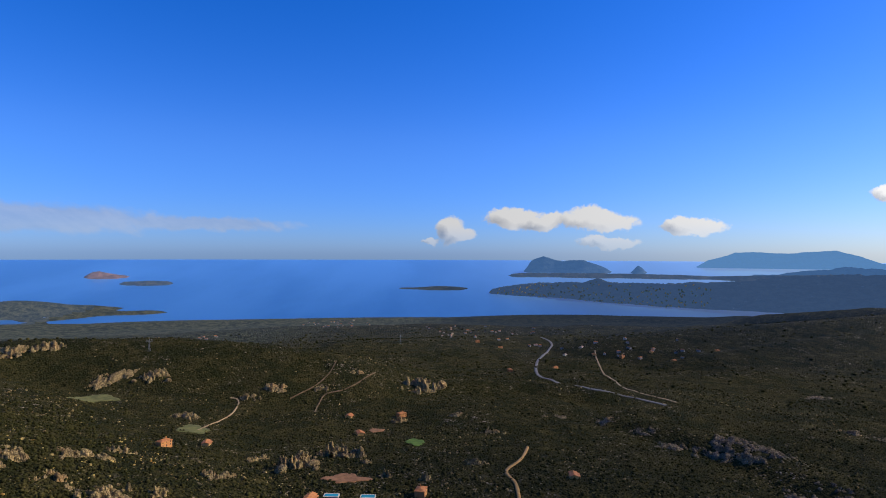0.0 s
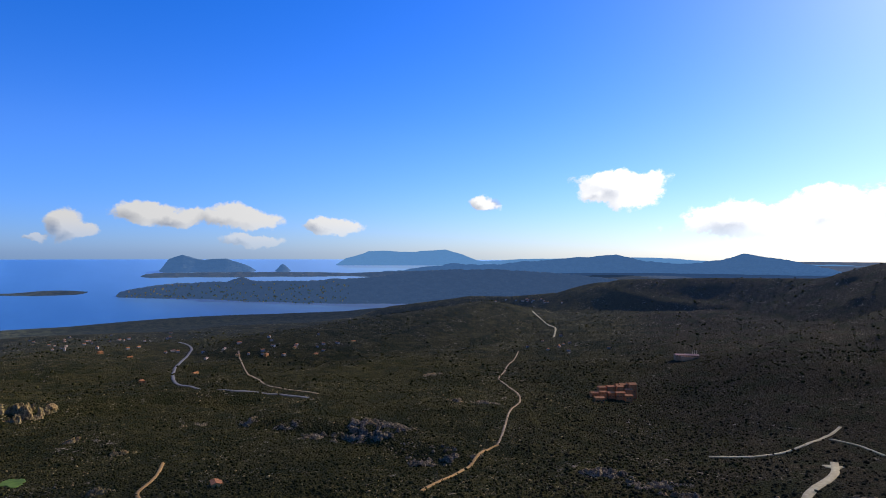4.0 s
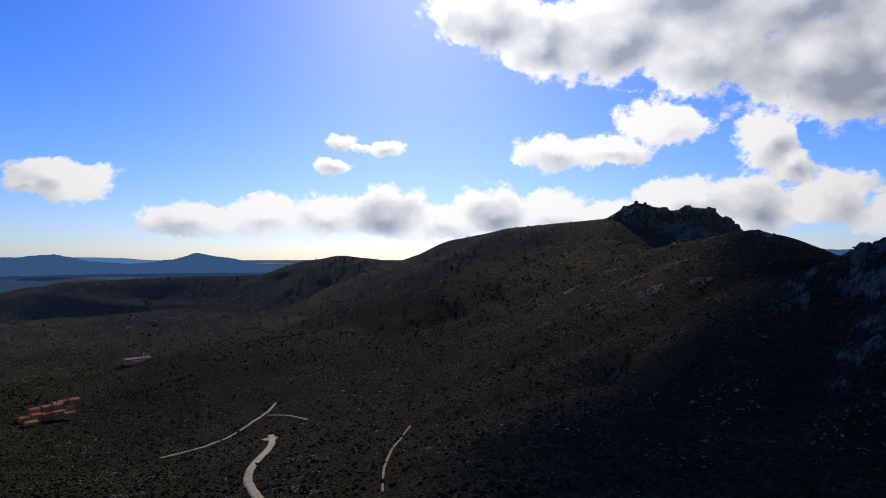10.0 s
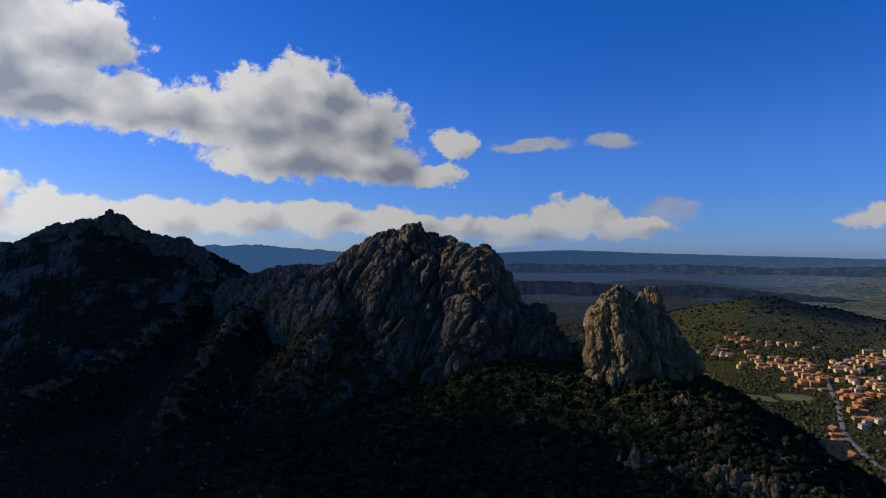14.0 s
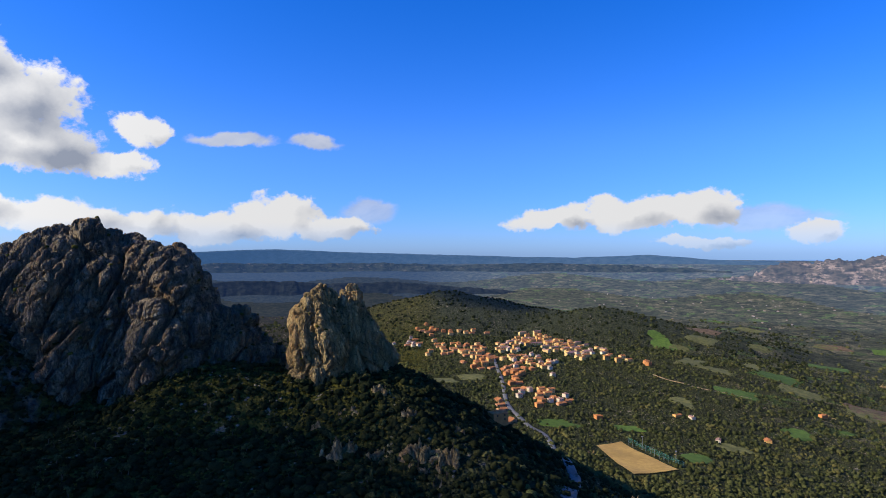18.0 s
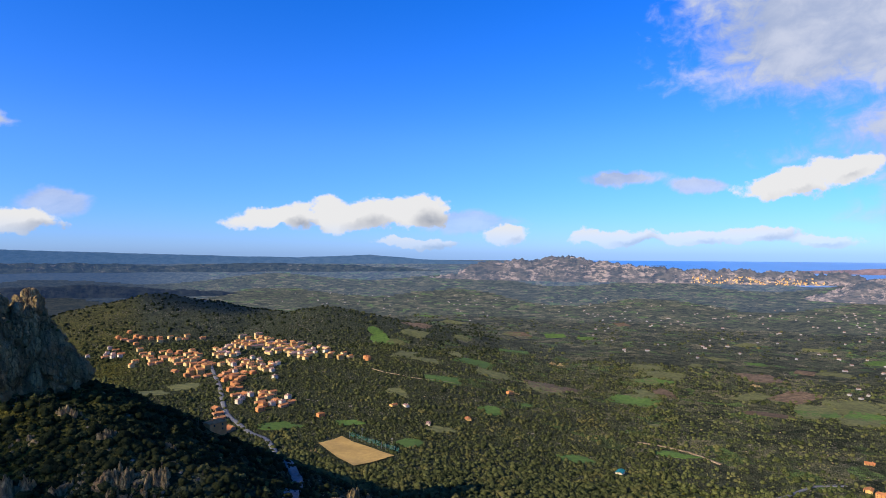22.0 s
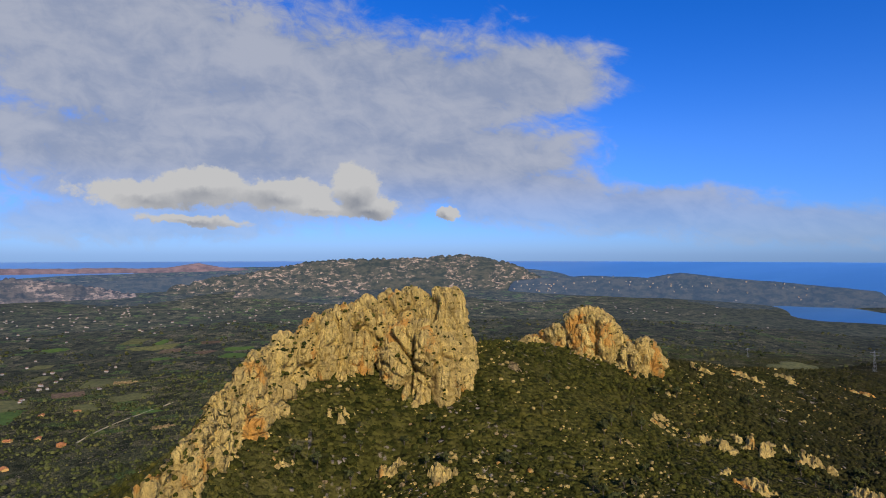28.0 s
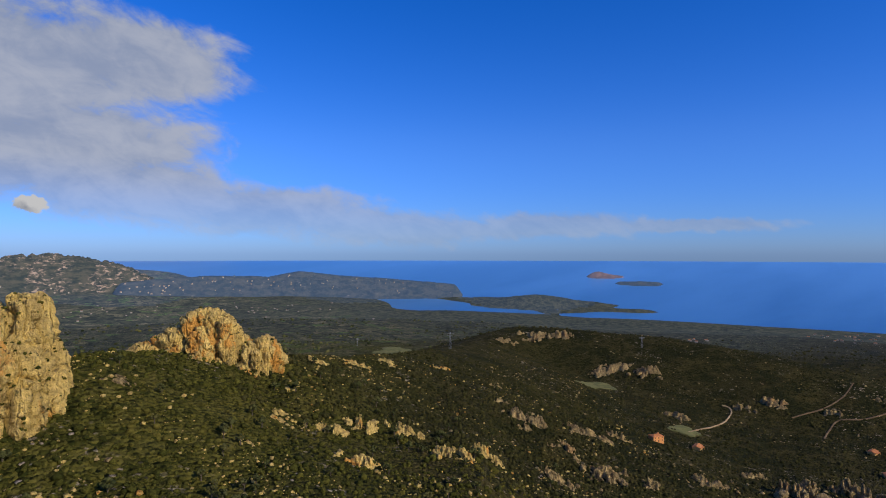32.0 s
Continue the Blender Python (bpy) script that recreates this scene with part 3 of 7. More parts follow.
# ridges: fall, rounding, cragginess, and the crest as azimuth, elevation, distance
RIDGES = [
    # long dark ridge in the south with its rocky summit
    (0.34, 80, 0, [(28.8, -4.93, 3000), (35.7, -4.05, 2950), (39.3, -4.05, 2900), (44, -3.6, 2800), (48, -2.6, 2750), (50, -2.3, 2700), (57, -2.05, 2600), (64.8, -1.92, 2500), (67.2, -1.65, 2450)]),
    (0.42, 80, 0, [(67.2, -1.7, 2450), (70, -0.55, 2400), (72.4, -0.16, 2350), (74.5, -0.4, 2300), (77.8, -0.74, 2250), (81, 0.18, 2150), (84, 1.5, 2050), (88.9, 2.5, 1950), (92.5, 2.85, 1900), (97.7, 3.3, 1850)]),
    (1.1, 12, 9, [(97.0, 3.2, 1850), (98.9, 4.4, 1830), (99.8, 4.7, 1820), (101.5, 4.25, 1820), (102.9, 3.85, 1820), (104.2, 4.3, 1810), (105.6, 4.1, 1800), (107.1, 3.1, 1790), (109, 1.2, 1780)]),
    (0.42, 20, 2, [(97, 1.4, 1600), (101.2, 0.55, 1350), (104, 1.1, 1250), (108, 1.8, 1180), (109.3, 2.05, 1160), (110.5, 1.75, 1140), (112.6, 0.45, 1130), (117, -1.8, 1120)]),
    (0.38, 30, 2, [(96, -9, 760), (104, -5.0, 900), (110, -2.2, 960), (116, -0.3, 900)]),
    # dark pyramid
    (0.75, 8, 11, [(112.5, -1.6, 840), (116.1, 0.5, 810), (118, 1.25, 800), (120.5, 2.45, 790), (122.7, 2.85, 780), (124, 3.45, 775), (125.3, 2.85, 770), (126.8, 1.7, 760), (129.7, 1.35, 740), (131.3, 0.55, 730), (132.3, -1.0, 715), (133.8, -2.6, 700)]),
    # the saddle, and the body of the great crag
    (1.5, 6, 5, [(133.6, -3.0, 640), (136.5, -2.0, 604), (139.2, -1.4, 574), (141.8, -1.5, 550), (143.6, -1.1, 535)]),
    (0.75, 8, 4, [(132.4, -2.0, 690), (130, -4.0, 640), (127, -6.0, 590), (122, -9.0, 540), (117.5, -11, 500)]),
    (0.75, 8, 4, [(136.5, -2.8, 600), (134.5, -5.0, 560), (132.3, -7.6, 510), (129.5, -11.5, 450), (127, -14.8, 410)]),
    (0.8, 8, 4, [(145, -2.5, 520), (143, -5.2, 490), (141.2, -8.4, 460), (138.6, -12.6, 420)]),
    (2.6, 4, 3, [(143.6, -1.2, 534), (145.5, -0.1, 526), (147, 1.4, 522), (150.3, 1.9, 518), (152.6, 1.4, 513), (155.3, 0.7, 508), (157, -1.2, 500), (158.9, -3.2, 492), (159.8, -5.6, 486), (164, -7.6, 478)]),
    (0.8, 10, 5, [(143, -8.6, 500), (150, -10.2, 468), (157, -10.8, 455), (164, -10.3, 452)]),
    # shoulder under the rock stack
    (0.60, 14, 3, [(158, -9.5, 440), (166, -10.3, 430), (171, -10.0, 430), (176, -10.6, 425)]),
    (0.50, 14, 3, [(171, -10.5, 425), (174, -12.4, 390), (178, -15.2, 350), (184, -18.5, 320)]),
    # the pale crag ridge in the north
    (0.75, 10, 2, [(254, -20.5, 215), (259, -17, 240), (263, -13.5, 262), (268, -10.2, 288), (274, -8.6, 305), (280, -8.6, 312), (284, -10, 318)]),
    (0.45, 18, 2, [(283, -8.6, 330), (287, -8.1, 360), (294, -8.6, 388), (299, -9.2, 395), (304, -9.4, 480)]),
    # stony hill in the north east
    (0.28, 25, 3, [(308, -9.6, 560), (314, -9.2, 760), (319, -8.2, 1050), (322.9, -6.9, 1180), (326, -6.8, 1180), (330, -7.1, 1160), (336, -7.4, 1130), (343, -8.3, 1080), (349, -9.3, 1050)]),
    # knolls in the east and the valley
    (0.30, 25, 2, [(354, -12.6, 980), (358, -11.9, 1000), (2, -11.8, 1020), (8, -11.8, 1050), (14, -12.2, 1020)]),
    (0.32, 20, 2, [(17, -14.4, 840), (21, -14.9, 800), (26, -15.6, 760), (31, -17.0, 700), (36, -18.6, 650)]),
    (0.35, 20, 2, [(44, -18.0, 700), (50, -18.2, 680), (56, -18.8, 650), (60, -20, 610)]),
    (0.30, 30, 0, [(19, -10.2, 1450), (23, -8.8, 1600), (28, -7.6, 1800), (33, -6.4, 2000), (38, -5.2, 2200)]),
    (0.26, 30, 0, [(3, -10.3, 1380), (8, -10.6, 1320), (13, -10.9, 1280), (17, -11.4, 1220)]),
    (0.24, 40, 0, [(338, -9.6, 1250), (345, -10.2, 1200), (351, -10.9, 1150)]),
    (0.18, 40, 1, [(16, -7.6, 1700), (23.6, -6.6, 1900), (30, -5.6, 2100), (37, -4.5, 2300)]),
    (0.14, 60, 1, [(352, -8.3, 1600), (3, -8.0, 1750), (12, -7.6, 1900)]),
    # wooded knolls beyond the village
    (0.22, 40, 3, [(176, -5.2, 2300), (179.2, -4.4, 2250), (181.3, -3.5, 2200), (184, -4.2, 2150), (188, -4.9, 2100), (192.8, -5.6, 2000), (195.4, -5.0, 1950), (198, -5.6, 1950), (204, -6.6, 1950)]),
]
SHORE_ISLES = [
    # capes, spits and low islands: fall, rounding, crest
    (0.16, 60, [(315, -4.0, 5600), (322.9, -4.0, 5000), (324.5, -3.68, 4950), (326.9, -4.08, 4900), (329.3, -4.3, 4900)]),
    (0.16, 60, [(326, -5.2, 4250), (330, -4.85, 4500), (333.5, -4.85, 4480)]),
    (0.08, 90, [(356.8, -3.2, 7000), (359.8, -3.05, 7000), (2.6, -3.3, 6900)]),
]


def land(x, y):
    """Height of the ground in true metres."""
    d = np.hypot(x, y)
    az = np.degrees(np.arctan2(x, y))
    h = broad(az, d)
    grain = np.clip(d / 900.0, 0.25, 2.0)
    on_land = np.clip(h / 70, 0, 1)
    h = h + on_land * grain * (9.0 * rough(x, y, 420, 4, 3) + 2.6 * rough(x, y, 60, 4, 8) * np.clip(1.5 - d / 1500, 0, 1))
    eastward = np.clip((x * 0.7 + y * 0.7) / 350.0 - 0.6, 0, 1) * np.clip(h / 90, 0, 1)
    h = h + eastward * (8.0 * rough(x, y, 170, 3, 91) - 9.0 * np.clip(0.25 - np.abs(rough(x, y, 420, 3, 93)), 0, 1) * 4 * 0.6)      # knolls and dry gullies of the eastern valleys
    for fall, top, craggy, line in RIDGES:
        h = np.maximum(h, ridge(x, y, line, fall, top, craggy))
    for fall, top, line in SHORE_ISLES:
        h = np.maximum(h, ridge(x, y, line, fall, top, 0) + 3 * rough(x, y, 400, 4, 5) - 3)
    return h


def mesh_object(name, verts, faces, mat, parent=None, smooth=True):
    me = bpy.data.meshes.new(name)
    verts = np.asarray(verts, np.float32).reshape(-1, 3)
    faces = np.asarray(faces, np.int32)
    me.vertices.add(len(verts))
    me.vertices.foreach_set("co", verts.ravel())
    k = faces.shape[1]
    me.loops.add(faces.size)
    me.loops.foreach_set("vertex_index", faces.ravel())
    me.polygons.add(len(faces))
    me.polygons.foreach_set("loop_start", np.arange(0, faces.size, k, dtype=np.int32))
    me.polygons.foreach_set("use_smooth", np.full(len(faces), smooth))
    me.update(calc_edges=True)
    me.validate()
    me.materials.append(mat)
    ob = new(name, me)
    ob.parent = parent
    return ob


def grid_faces(rows, cols, wrap=False):
    r, c = np.meshgrid(np.arange(rows - 1), np.arange(cols if wrap else cols - 1), indexing="ij")
    n = (c + 1) % cols
    return np.stack([r * cols + c, r * cols + n, (r + 1) * cols + n, (r + 1) * cols + c], -1).reshape(-1, 4)


SHEETS = []     # the ground's heights: nearest and farthest log distance, then rows of distance by columns of azimuth


def ring(name, d0, d1, rows, cols, mat):
    az = np.linspace(0, 360, cols, endpoint=False)
    d = np.exp(np.linspace(math.log(d0), math.log(d1), rows))
    if d0 < 100:
        d[0] = 0.5
    D, A = np.meshgrid(d, np.radians(az), indexing="ij")
    x, y = D * np.sin(A), D * np.cos(A)
    h = land(x, y)
    SHEETS.append((math.log(d0), math.log(d1), h))
    return mesh_object(name, settle_points(x, y, h), grid_faces(rows, cols, True), mat)


def surface(x, y):
    """Height of the ground as it was laid, in true metres."""
    x, y = np.asarray(x, float), np.asarray(y, float)
    d = np.log(np.maximum(np.hypot(x, y), 41.0))
    az = np.mod(np.degrees(np.arctan2(x, y)), 360)
    total = np.zeros(x.shape)
    for i, (l0, l1, h) in enumerate(SHEETS):
        rows, cols = h.shape
        u = np.clip((d - l0) / (l1 - l0), 0, 1) * (rows - 1)
        v = az / 360 * cols
        r, c = np.minimum(u.astype(int), rows - 2), np.minimum(v.astype(int), cols - 1)
        fu, fv, n = u - r, v - c, (c + 1) % cols
        z = (h[r, c] * (1 - fv) + h[r, n] * fv) * (1 - fu) + (h[r + 1, c] * (1 - fv) + h[r + 1, n] * fv) * fu
        total = z if i == 0 else np.where(d < SHEETS[i - 1][1] - 0.01, total, z)
    return total


ground = tagged(ring("ground", 60, 1500, 260, 1160, SCRUB), "granite upland under dark evergreen maquis scrub", "ground", kind="structure")
uplands = tagged(ring("backdrop_uplands", 1460, 3000, 90, 1160, SCRUB_FAR), "far scrub-covered ridges with a faint blue haze glow", "ground", kind="structure")
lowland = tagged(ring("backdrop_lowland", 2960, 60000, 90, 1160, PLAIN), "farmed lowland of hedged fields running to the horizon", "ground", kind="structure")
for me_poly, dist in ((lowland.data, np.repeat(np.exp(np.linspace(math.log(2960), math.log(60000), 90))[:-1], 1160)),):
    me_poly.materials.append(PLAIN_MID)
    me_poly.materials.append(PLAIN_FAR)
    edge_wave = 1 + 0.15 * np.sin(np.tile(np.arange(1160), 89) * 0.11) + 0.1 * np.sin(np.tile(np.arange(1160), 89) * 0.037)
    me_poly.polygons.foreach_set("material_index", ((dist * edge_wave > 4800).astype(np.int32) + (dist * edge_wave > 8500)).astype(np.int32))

# the sea
s_az = np.radians(np.linspace(0, 360, 720, endpoint=False))
s_d = np.exp(np.linspace(math.log(3200), math.log(77000), 80))
S_D, S_A = np.meshgrid(s_d, s_az, indexing="ij")
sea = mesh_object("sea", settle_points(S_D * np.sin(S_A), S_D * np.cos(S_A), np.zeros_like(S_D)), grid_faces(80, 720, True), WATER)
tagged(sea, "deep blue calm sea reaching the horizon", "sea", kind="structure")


RANGES = {}


def range_of(name, label, category, line, base_el, mat, jag, seed, group="", crags=0.0):
    """A far mountain range: a crest in azimuth and elevation, its front and its back."""
    step = 0.08
    az = np.arange(line[0][0], line[-1][0], step)
    el = np.interp(az, [p[0] for p in line], [p[1] for p in line])
    d = np.interp(az, [p[0] for p in line], [p[2] for p in line])
    base_el = np.minimum(base_el, np.degrees(np.arctan2(-(EYE + 12), 0.888 * d)) - 0.05)
    edge = np.clip(np.minimum(az - az[0], az[-1] - az) / 1.6, 0, 1)
    rows, n = [], 26
    for k in range(n):
        u = k / (n - 1)             # 0 foot of the front, 0.7 crest, 1 foot of the back
        up = min(1.0, u / 0.7) if u <= 0.7 else max(0.0, 1 - (u - 0.7) / 0.3)
        depth = d * (1 + 0.16 * (u - 0.7))
        x, y = depth * np.sin(np.radians(az)), depth * np.cos(np.radians(az))
        spur = rough(az * 60, np.full_like(az, u * 90.0), 90, 5, seed, 0.55)
        lift = np.clip(up ** 1.1 + spur * (0.30 if d[0] < 20000 else 0.10) * (1 - up) * up * 2, 0, 1)
        ends = edge * edge * (3 - 2 * edge)
        e = base_el + ends * (el + jag * edge * rough(az * 50, az * 0, 60, 5, seed + 7, 0.6) - base_el) * lift
        if crags:      # bare towers and clefts
            e = e + crags * ends * (1 - abs(2 * u / 1.4 - 1)) * (0.6 - 1.6 * np.abs(rough(az * 60, np.full_like(az, u * 160.0), 34, 4, seed + 3, 0.6)))
        h = EYE + depth * np.tan(np.radians(e)) + depth ** 2 / (2 * EARTH)
        rows.append(settle_points(x, y, h))
    RANGES[name] = (az, np.stack(rows))
    ob = mesh_object(name, np.stack(rows), grid_faces(n, len(az)), mat)
    return tagged(ob, label, category, group, "structure")


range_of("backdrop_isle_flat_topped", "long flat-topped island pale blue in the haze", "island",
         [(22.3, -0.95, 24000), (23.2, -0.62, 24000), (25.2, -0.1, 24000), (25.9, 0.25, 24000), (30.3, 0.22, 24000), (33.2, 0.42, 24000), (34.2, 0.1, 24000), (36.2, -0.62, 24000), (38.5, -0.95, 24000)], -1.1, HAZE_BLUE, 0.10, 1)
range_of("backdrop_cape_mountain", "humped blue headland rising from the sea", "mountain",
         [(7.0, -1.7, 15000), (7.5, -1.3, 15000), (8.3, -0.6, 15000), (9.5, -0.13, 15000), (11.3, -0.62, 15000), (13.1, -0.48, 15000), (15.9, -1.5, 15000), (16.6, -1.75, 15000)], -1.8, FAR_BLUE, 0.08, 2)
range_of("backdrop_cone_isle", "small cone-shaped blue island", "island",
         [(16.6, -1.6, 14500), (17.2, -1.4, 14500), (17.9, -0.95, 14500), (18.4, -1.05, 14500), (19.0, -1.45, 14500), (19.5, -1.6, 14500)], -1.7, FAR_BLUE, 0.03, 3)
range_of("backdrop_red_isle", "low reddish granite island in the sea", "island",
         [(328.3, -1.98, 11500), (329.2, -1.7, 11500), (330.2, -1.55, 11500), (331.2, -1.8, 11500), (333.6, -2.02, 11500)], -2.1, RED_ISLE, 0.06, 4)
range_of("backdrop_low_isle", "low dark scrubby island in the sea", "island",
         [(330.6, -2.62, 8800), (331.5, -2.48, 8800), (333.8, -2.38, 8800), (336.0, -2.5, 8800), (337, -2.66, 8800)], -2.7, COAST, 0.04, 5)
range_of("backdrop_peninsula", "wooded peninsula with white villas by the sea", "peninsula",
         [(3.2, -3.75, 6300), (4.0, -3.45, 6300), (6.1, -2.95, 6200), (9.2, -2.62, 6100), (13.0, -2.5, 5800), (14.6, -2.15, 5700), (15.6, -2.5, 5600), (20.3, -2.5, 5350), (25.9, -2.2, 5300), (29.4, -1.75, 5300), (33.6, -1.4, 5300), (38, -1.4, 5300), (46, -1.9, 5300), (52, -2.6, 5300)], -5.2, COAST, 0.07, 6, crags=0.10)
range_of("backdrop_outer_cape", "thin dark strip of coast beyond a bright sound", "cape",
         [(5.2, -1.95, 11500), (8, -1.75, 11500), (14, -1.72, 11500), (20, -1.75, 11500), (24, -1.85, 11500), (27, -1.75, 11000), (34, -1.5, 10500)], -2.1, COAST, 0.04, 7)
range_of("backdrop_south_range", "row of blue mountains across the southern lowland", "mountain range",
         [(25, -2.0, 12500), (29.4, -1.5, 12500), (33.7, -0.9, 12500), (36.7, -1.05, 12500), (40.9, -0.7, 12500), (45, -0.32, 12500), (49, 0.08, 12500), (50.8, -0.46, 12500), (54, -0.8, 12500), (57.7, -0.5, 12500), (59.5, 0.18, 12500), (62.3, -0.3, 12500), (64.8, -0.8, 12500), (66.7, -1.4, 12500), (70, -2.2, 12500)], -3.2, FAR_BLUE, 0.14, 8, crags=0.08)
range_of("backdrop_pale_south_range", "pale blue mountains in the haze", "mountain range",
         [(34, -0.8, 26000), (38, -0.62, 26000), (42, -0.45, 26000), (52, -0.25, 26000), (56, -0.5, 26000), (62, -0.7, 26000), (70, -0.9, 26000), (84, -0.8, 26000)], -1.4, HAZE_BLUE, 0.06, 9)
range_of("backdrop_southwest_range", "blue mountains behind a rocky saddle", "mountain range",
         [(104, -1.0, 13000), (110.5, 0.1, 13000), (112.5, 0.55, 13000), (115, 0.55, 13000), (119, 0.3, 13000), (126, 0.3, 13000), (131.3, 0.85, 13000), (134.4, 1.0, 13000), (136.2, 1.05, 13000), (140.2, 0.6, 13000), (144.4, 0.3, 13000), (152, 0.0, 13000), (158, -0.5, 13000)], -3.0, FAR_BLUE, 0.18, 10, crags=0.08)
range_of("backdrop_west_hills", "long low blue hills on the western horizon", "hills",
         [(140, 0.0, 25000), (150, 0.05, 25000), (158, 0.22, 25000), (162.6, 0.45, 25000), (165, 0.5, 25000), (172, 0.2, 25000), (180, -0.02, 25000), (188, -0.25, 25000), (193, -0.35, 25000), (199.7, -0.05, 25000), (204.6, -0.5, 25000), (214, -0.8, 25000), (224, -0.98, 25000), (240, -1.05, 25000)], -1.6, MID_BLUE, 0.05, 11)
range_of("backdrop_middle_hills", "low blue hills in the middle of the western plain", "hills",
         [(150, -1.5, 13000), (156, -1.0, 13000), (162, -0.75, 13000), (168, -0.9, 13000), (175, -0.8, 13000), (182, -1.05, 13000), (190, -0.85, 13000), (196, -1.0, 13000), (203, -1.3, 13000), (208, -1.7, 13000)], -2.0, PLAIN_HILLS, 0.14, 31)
range_of("backdrop_shaded_hills", "wooded hills coloured dark as under a cloud's shadow", "hills",
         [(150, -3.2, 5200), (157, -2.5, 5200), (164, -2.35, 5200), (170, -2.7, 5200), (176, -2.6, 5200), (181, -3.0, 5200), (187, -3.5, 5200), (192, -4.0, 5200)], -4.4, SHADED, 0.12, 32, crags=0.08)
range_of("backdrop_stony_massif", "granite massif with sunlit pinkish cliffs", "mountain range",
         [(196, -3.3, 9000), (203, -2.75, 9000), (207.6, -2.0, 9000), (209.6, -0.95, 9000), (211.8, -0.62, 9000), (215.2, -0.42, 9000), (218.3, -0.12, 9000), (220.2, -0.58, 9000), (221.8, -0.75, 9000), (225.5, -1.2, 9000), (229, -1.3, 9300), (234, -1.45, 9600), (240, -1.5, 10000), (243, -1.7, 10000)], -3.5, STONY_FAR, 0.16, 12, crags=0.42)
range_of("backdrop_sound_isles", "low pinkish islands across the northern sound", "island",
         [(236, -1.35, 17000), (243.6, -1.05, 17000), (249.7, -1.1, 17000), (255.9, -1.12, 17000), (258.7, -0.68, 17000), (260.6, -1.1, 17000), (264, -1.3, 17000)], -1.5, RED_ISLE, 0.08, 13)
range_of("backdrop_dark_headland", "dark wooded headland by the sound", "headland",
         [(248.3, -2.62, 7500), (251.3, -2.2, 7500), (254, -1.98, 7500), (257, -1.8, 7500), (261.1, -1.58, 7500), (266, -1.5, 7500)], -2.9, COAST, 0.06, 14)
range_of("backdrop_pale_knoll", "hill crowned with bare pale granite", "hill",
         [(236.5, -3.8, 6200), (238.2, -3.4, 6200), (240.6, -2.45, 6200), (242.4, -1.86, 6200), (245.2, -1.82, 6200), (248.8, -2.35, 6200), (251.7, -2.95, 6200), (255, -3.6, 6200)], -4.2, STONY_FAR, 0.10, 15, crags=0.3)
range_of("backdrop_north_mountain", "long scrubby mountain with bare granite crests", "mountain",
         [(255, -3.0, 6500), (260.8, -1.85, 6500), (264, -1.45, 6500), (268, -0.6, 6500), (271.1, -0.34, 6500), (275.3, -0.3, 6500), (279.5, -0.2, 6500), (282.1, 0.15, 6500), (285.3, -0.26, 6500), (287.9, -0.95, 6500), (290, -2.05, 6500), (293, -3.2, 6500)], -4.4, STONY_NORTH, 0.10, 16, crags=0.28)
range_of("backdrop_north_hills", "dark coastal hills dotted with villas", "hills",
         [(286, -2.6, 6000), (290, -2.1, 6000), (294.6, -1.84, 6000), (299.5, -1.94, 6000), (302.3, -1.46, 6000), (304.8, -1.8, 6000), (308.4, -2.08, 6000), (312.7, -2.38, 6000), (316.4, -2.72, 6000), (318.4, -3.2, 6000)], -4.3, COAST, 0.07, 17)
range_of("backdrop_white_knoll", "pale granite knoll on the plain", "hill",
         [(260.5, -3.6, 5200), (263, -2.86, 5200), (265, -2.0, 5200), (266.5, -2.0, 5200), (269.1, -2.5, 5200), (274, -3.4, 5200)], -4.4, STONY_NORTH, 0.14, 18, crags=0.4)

# ---- rocks ----


def thing(name, at, label, category, group="", kind=""):
    ob = new(name)
    ob.location = at
    ob.empty_display_size = 0.5
    return tagged(ob, label, category, group, kind)


def part(name, mesh, parent, label="", matrix=None):
    """A mesh of its own under a thing or a part."""
    ob = new(name, mesh)
    ob.parent = parent
    if matrix is not None:
        ob.matrix_local = matrix
    return tagged(ob, label)


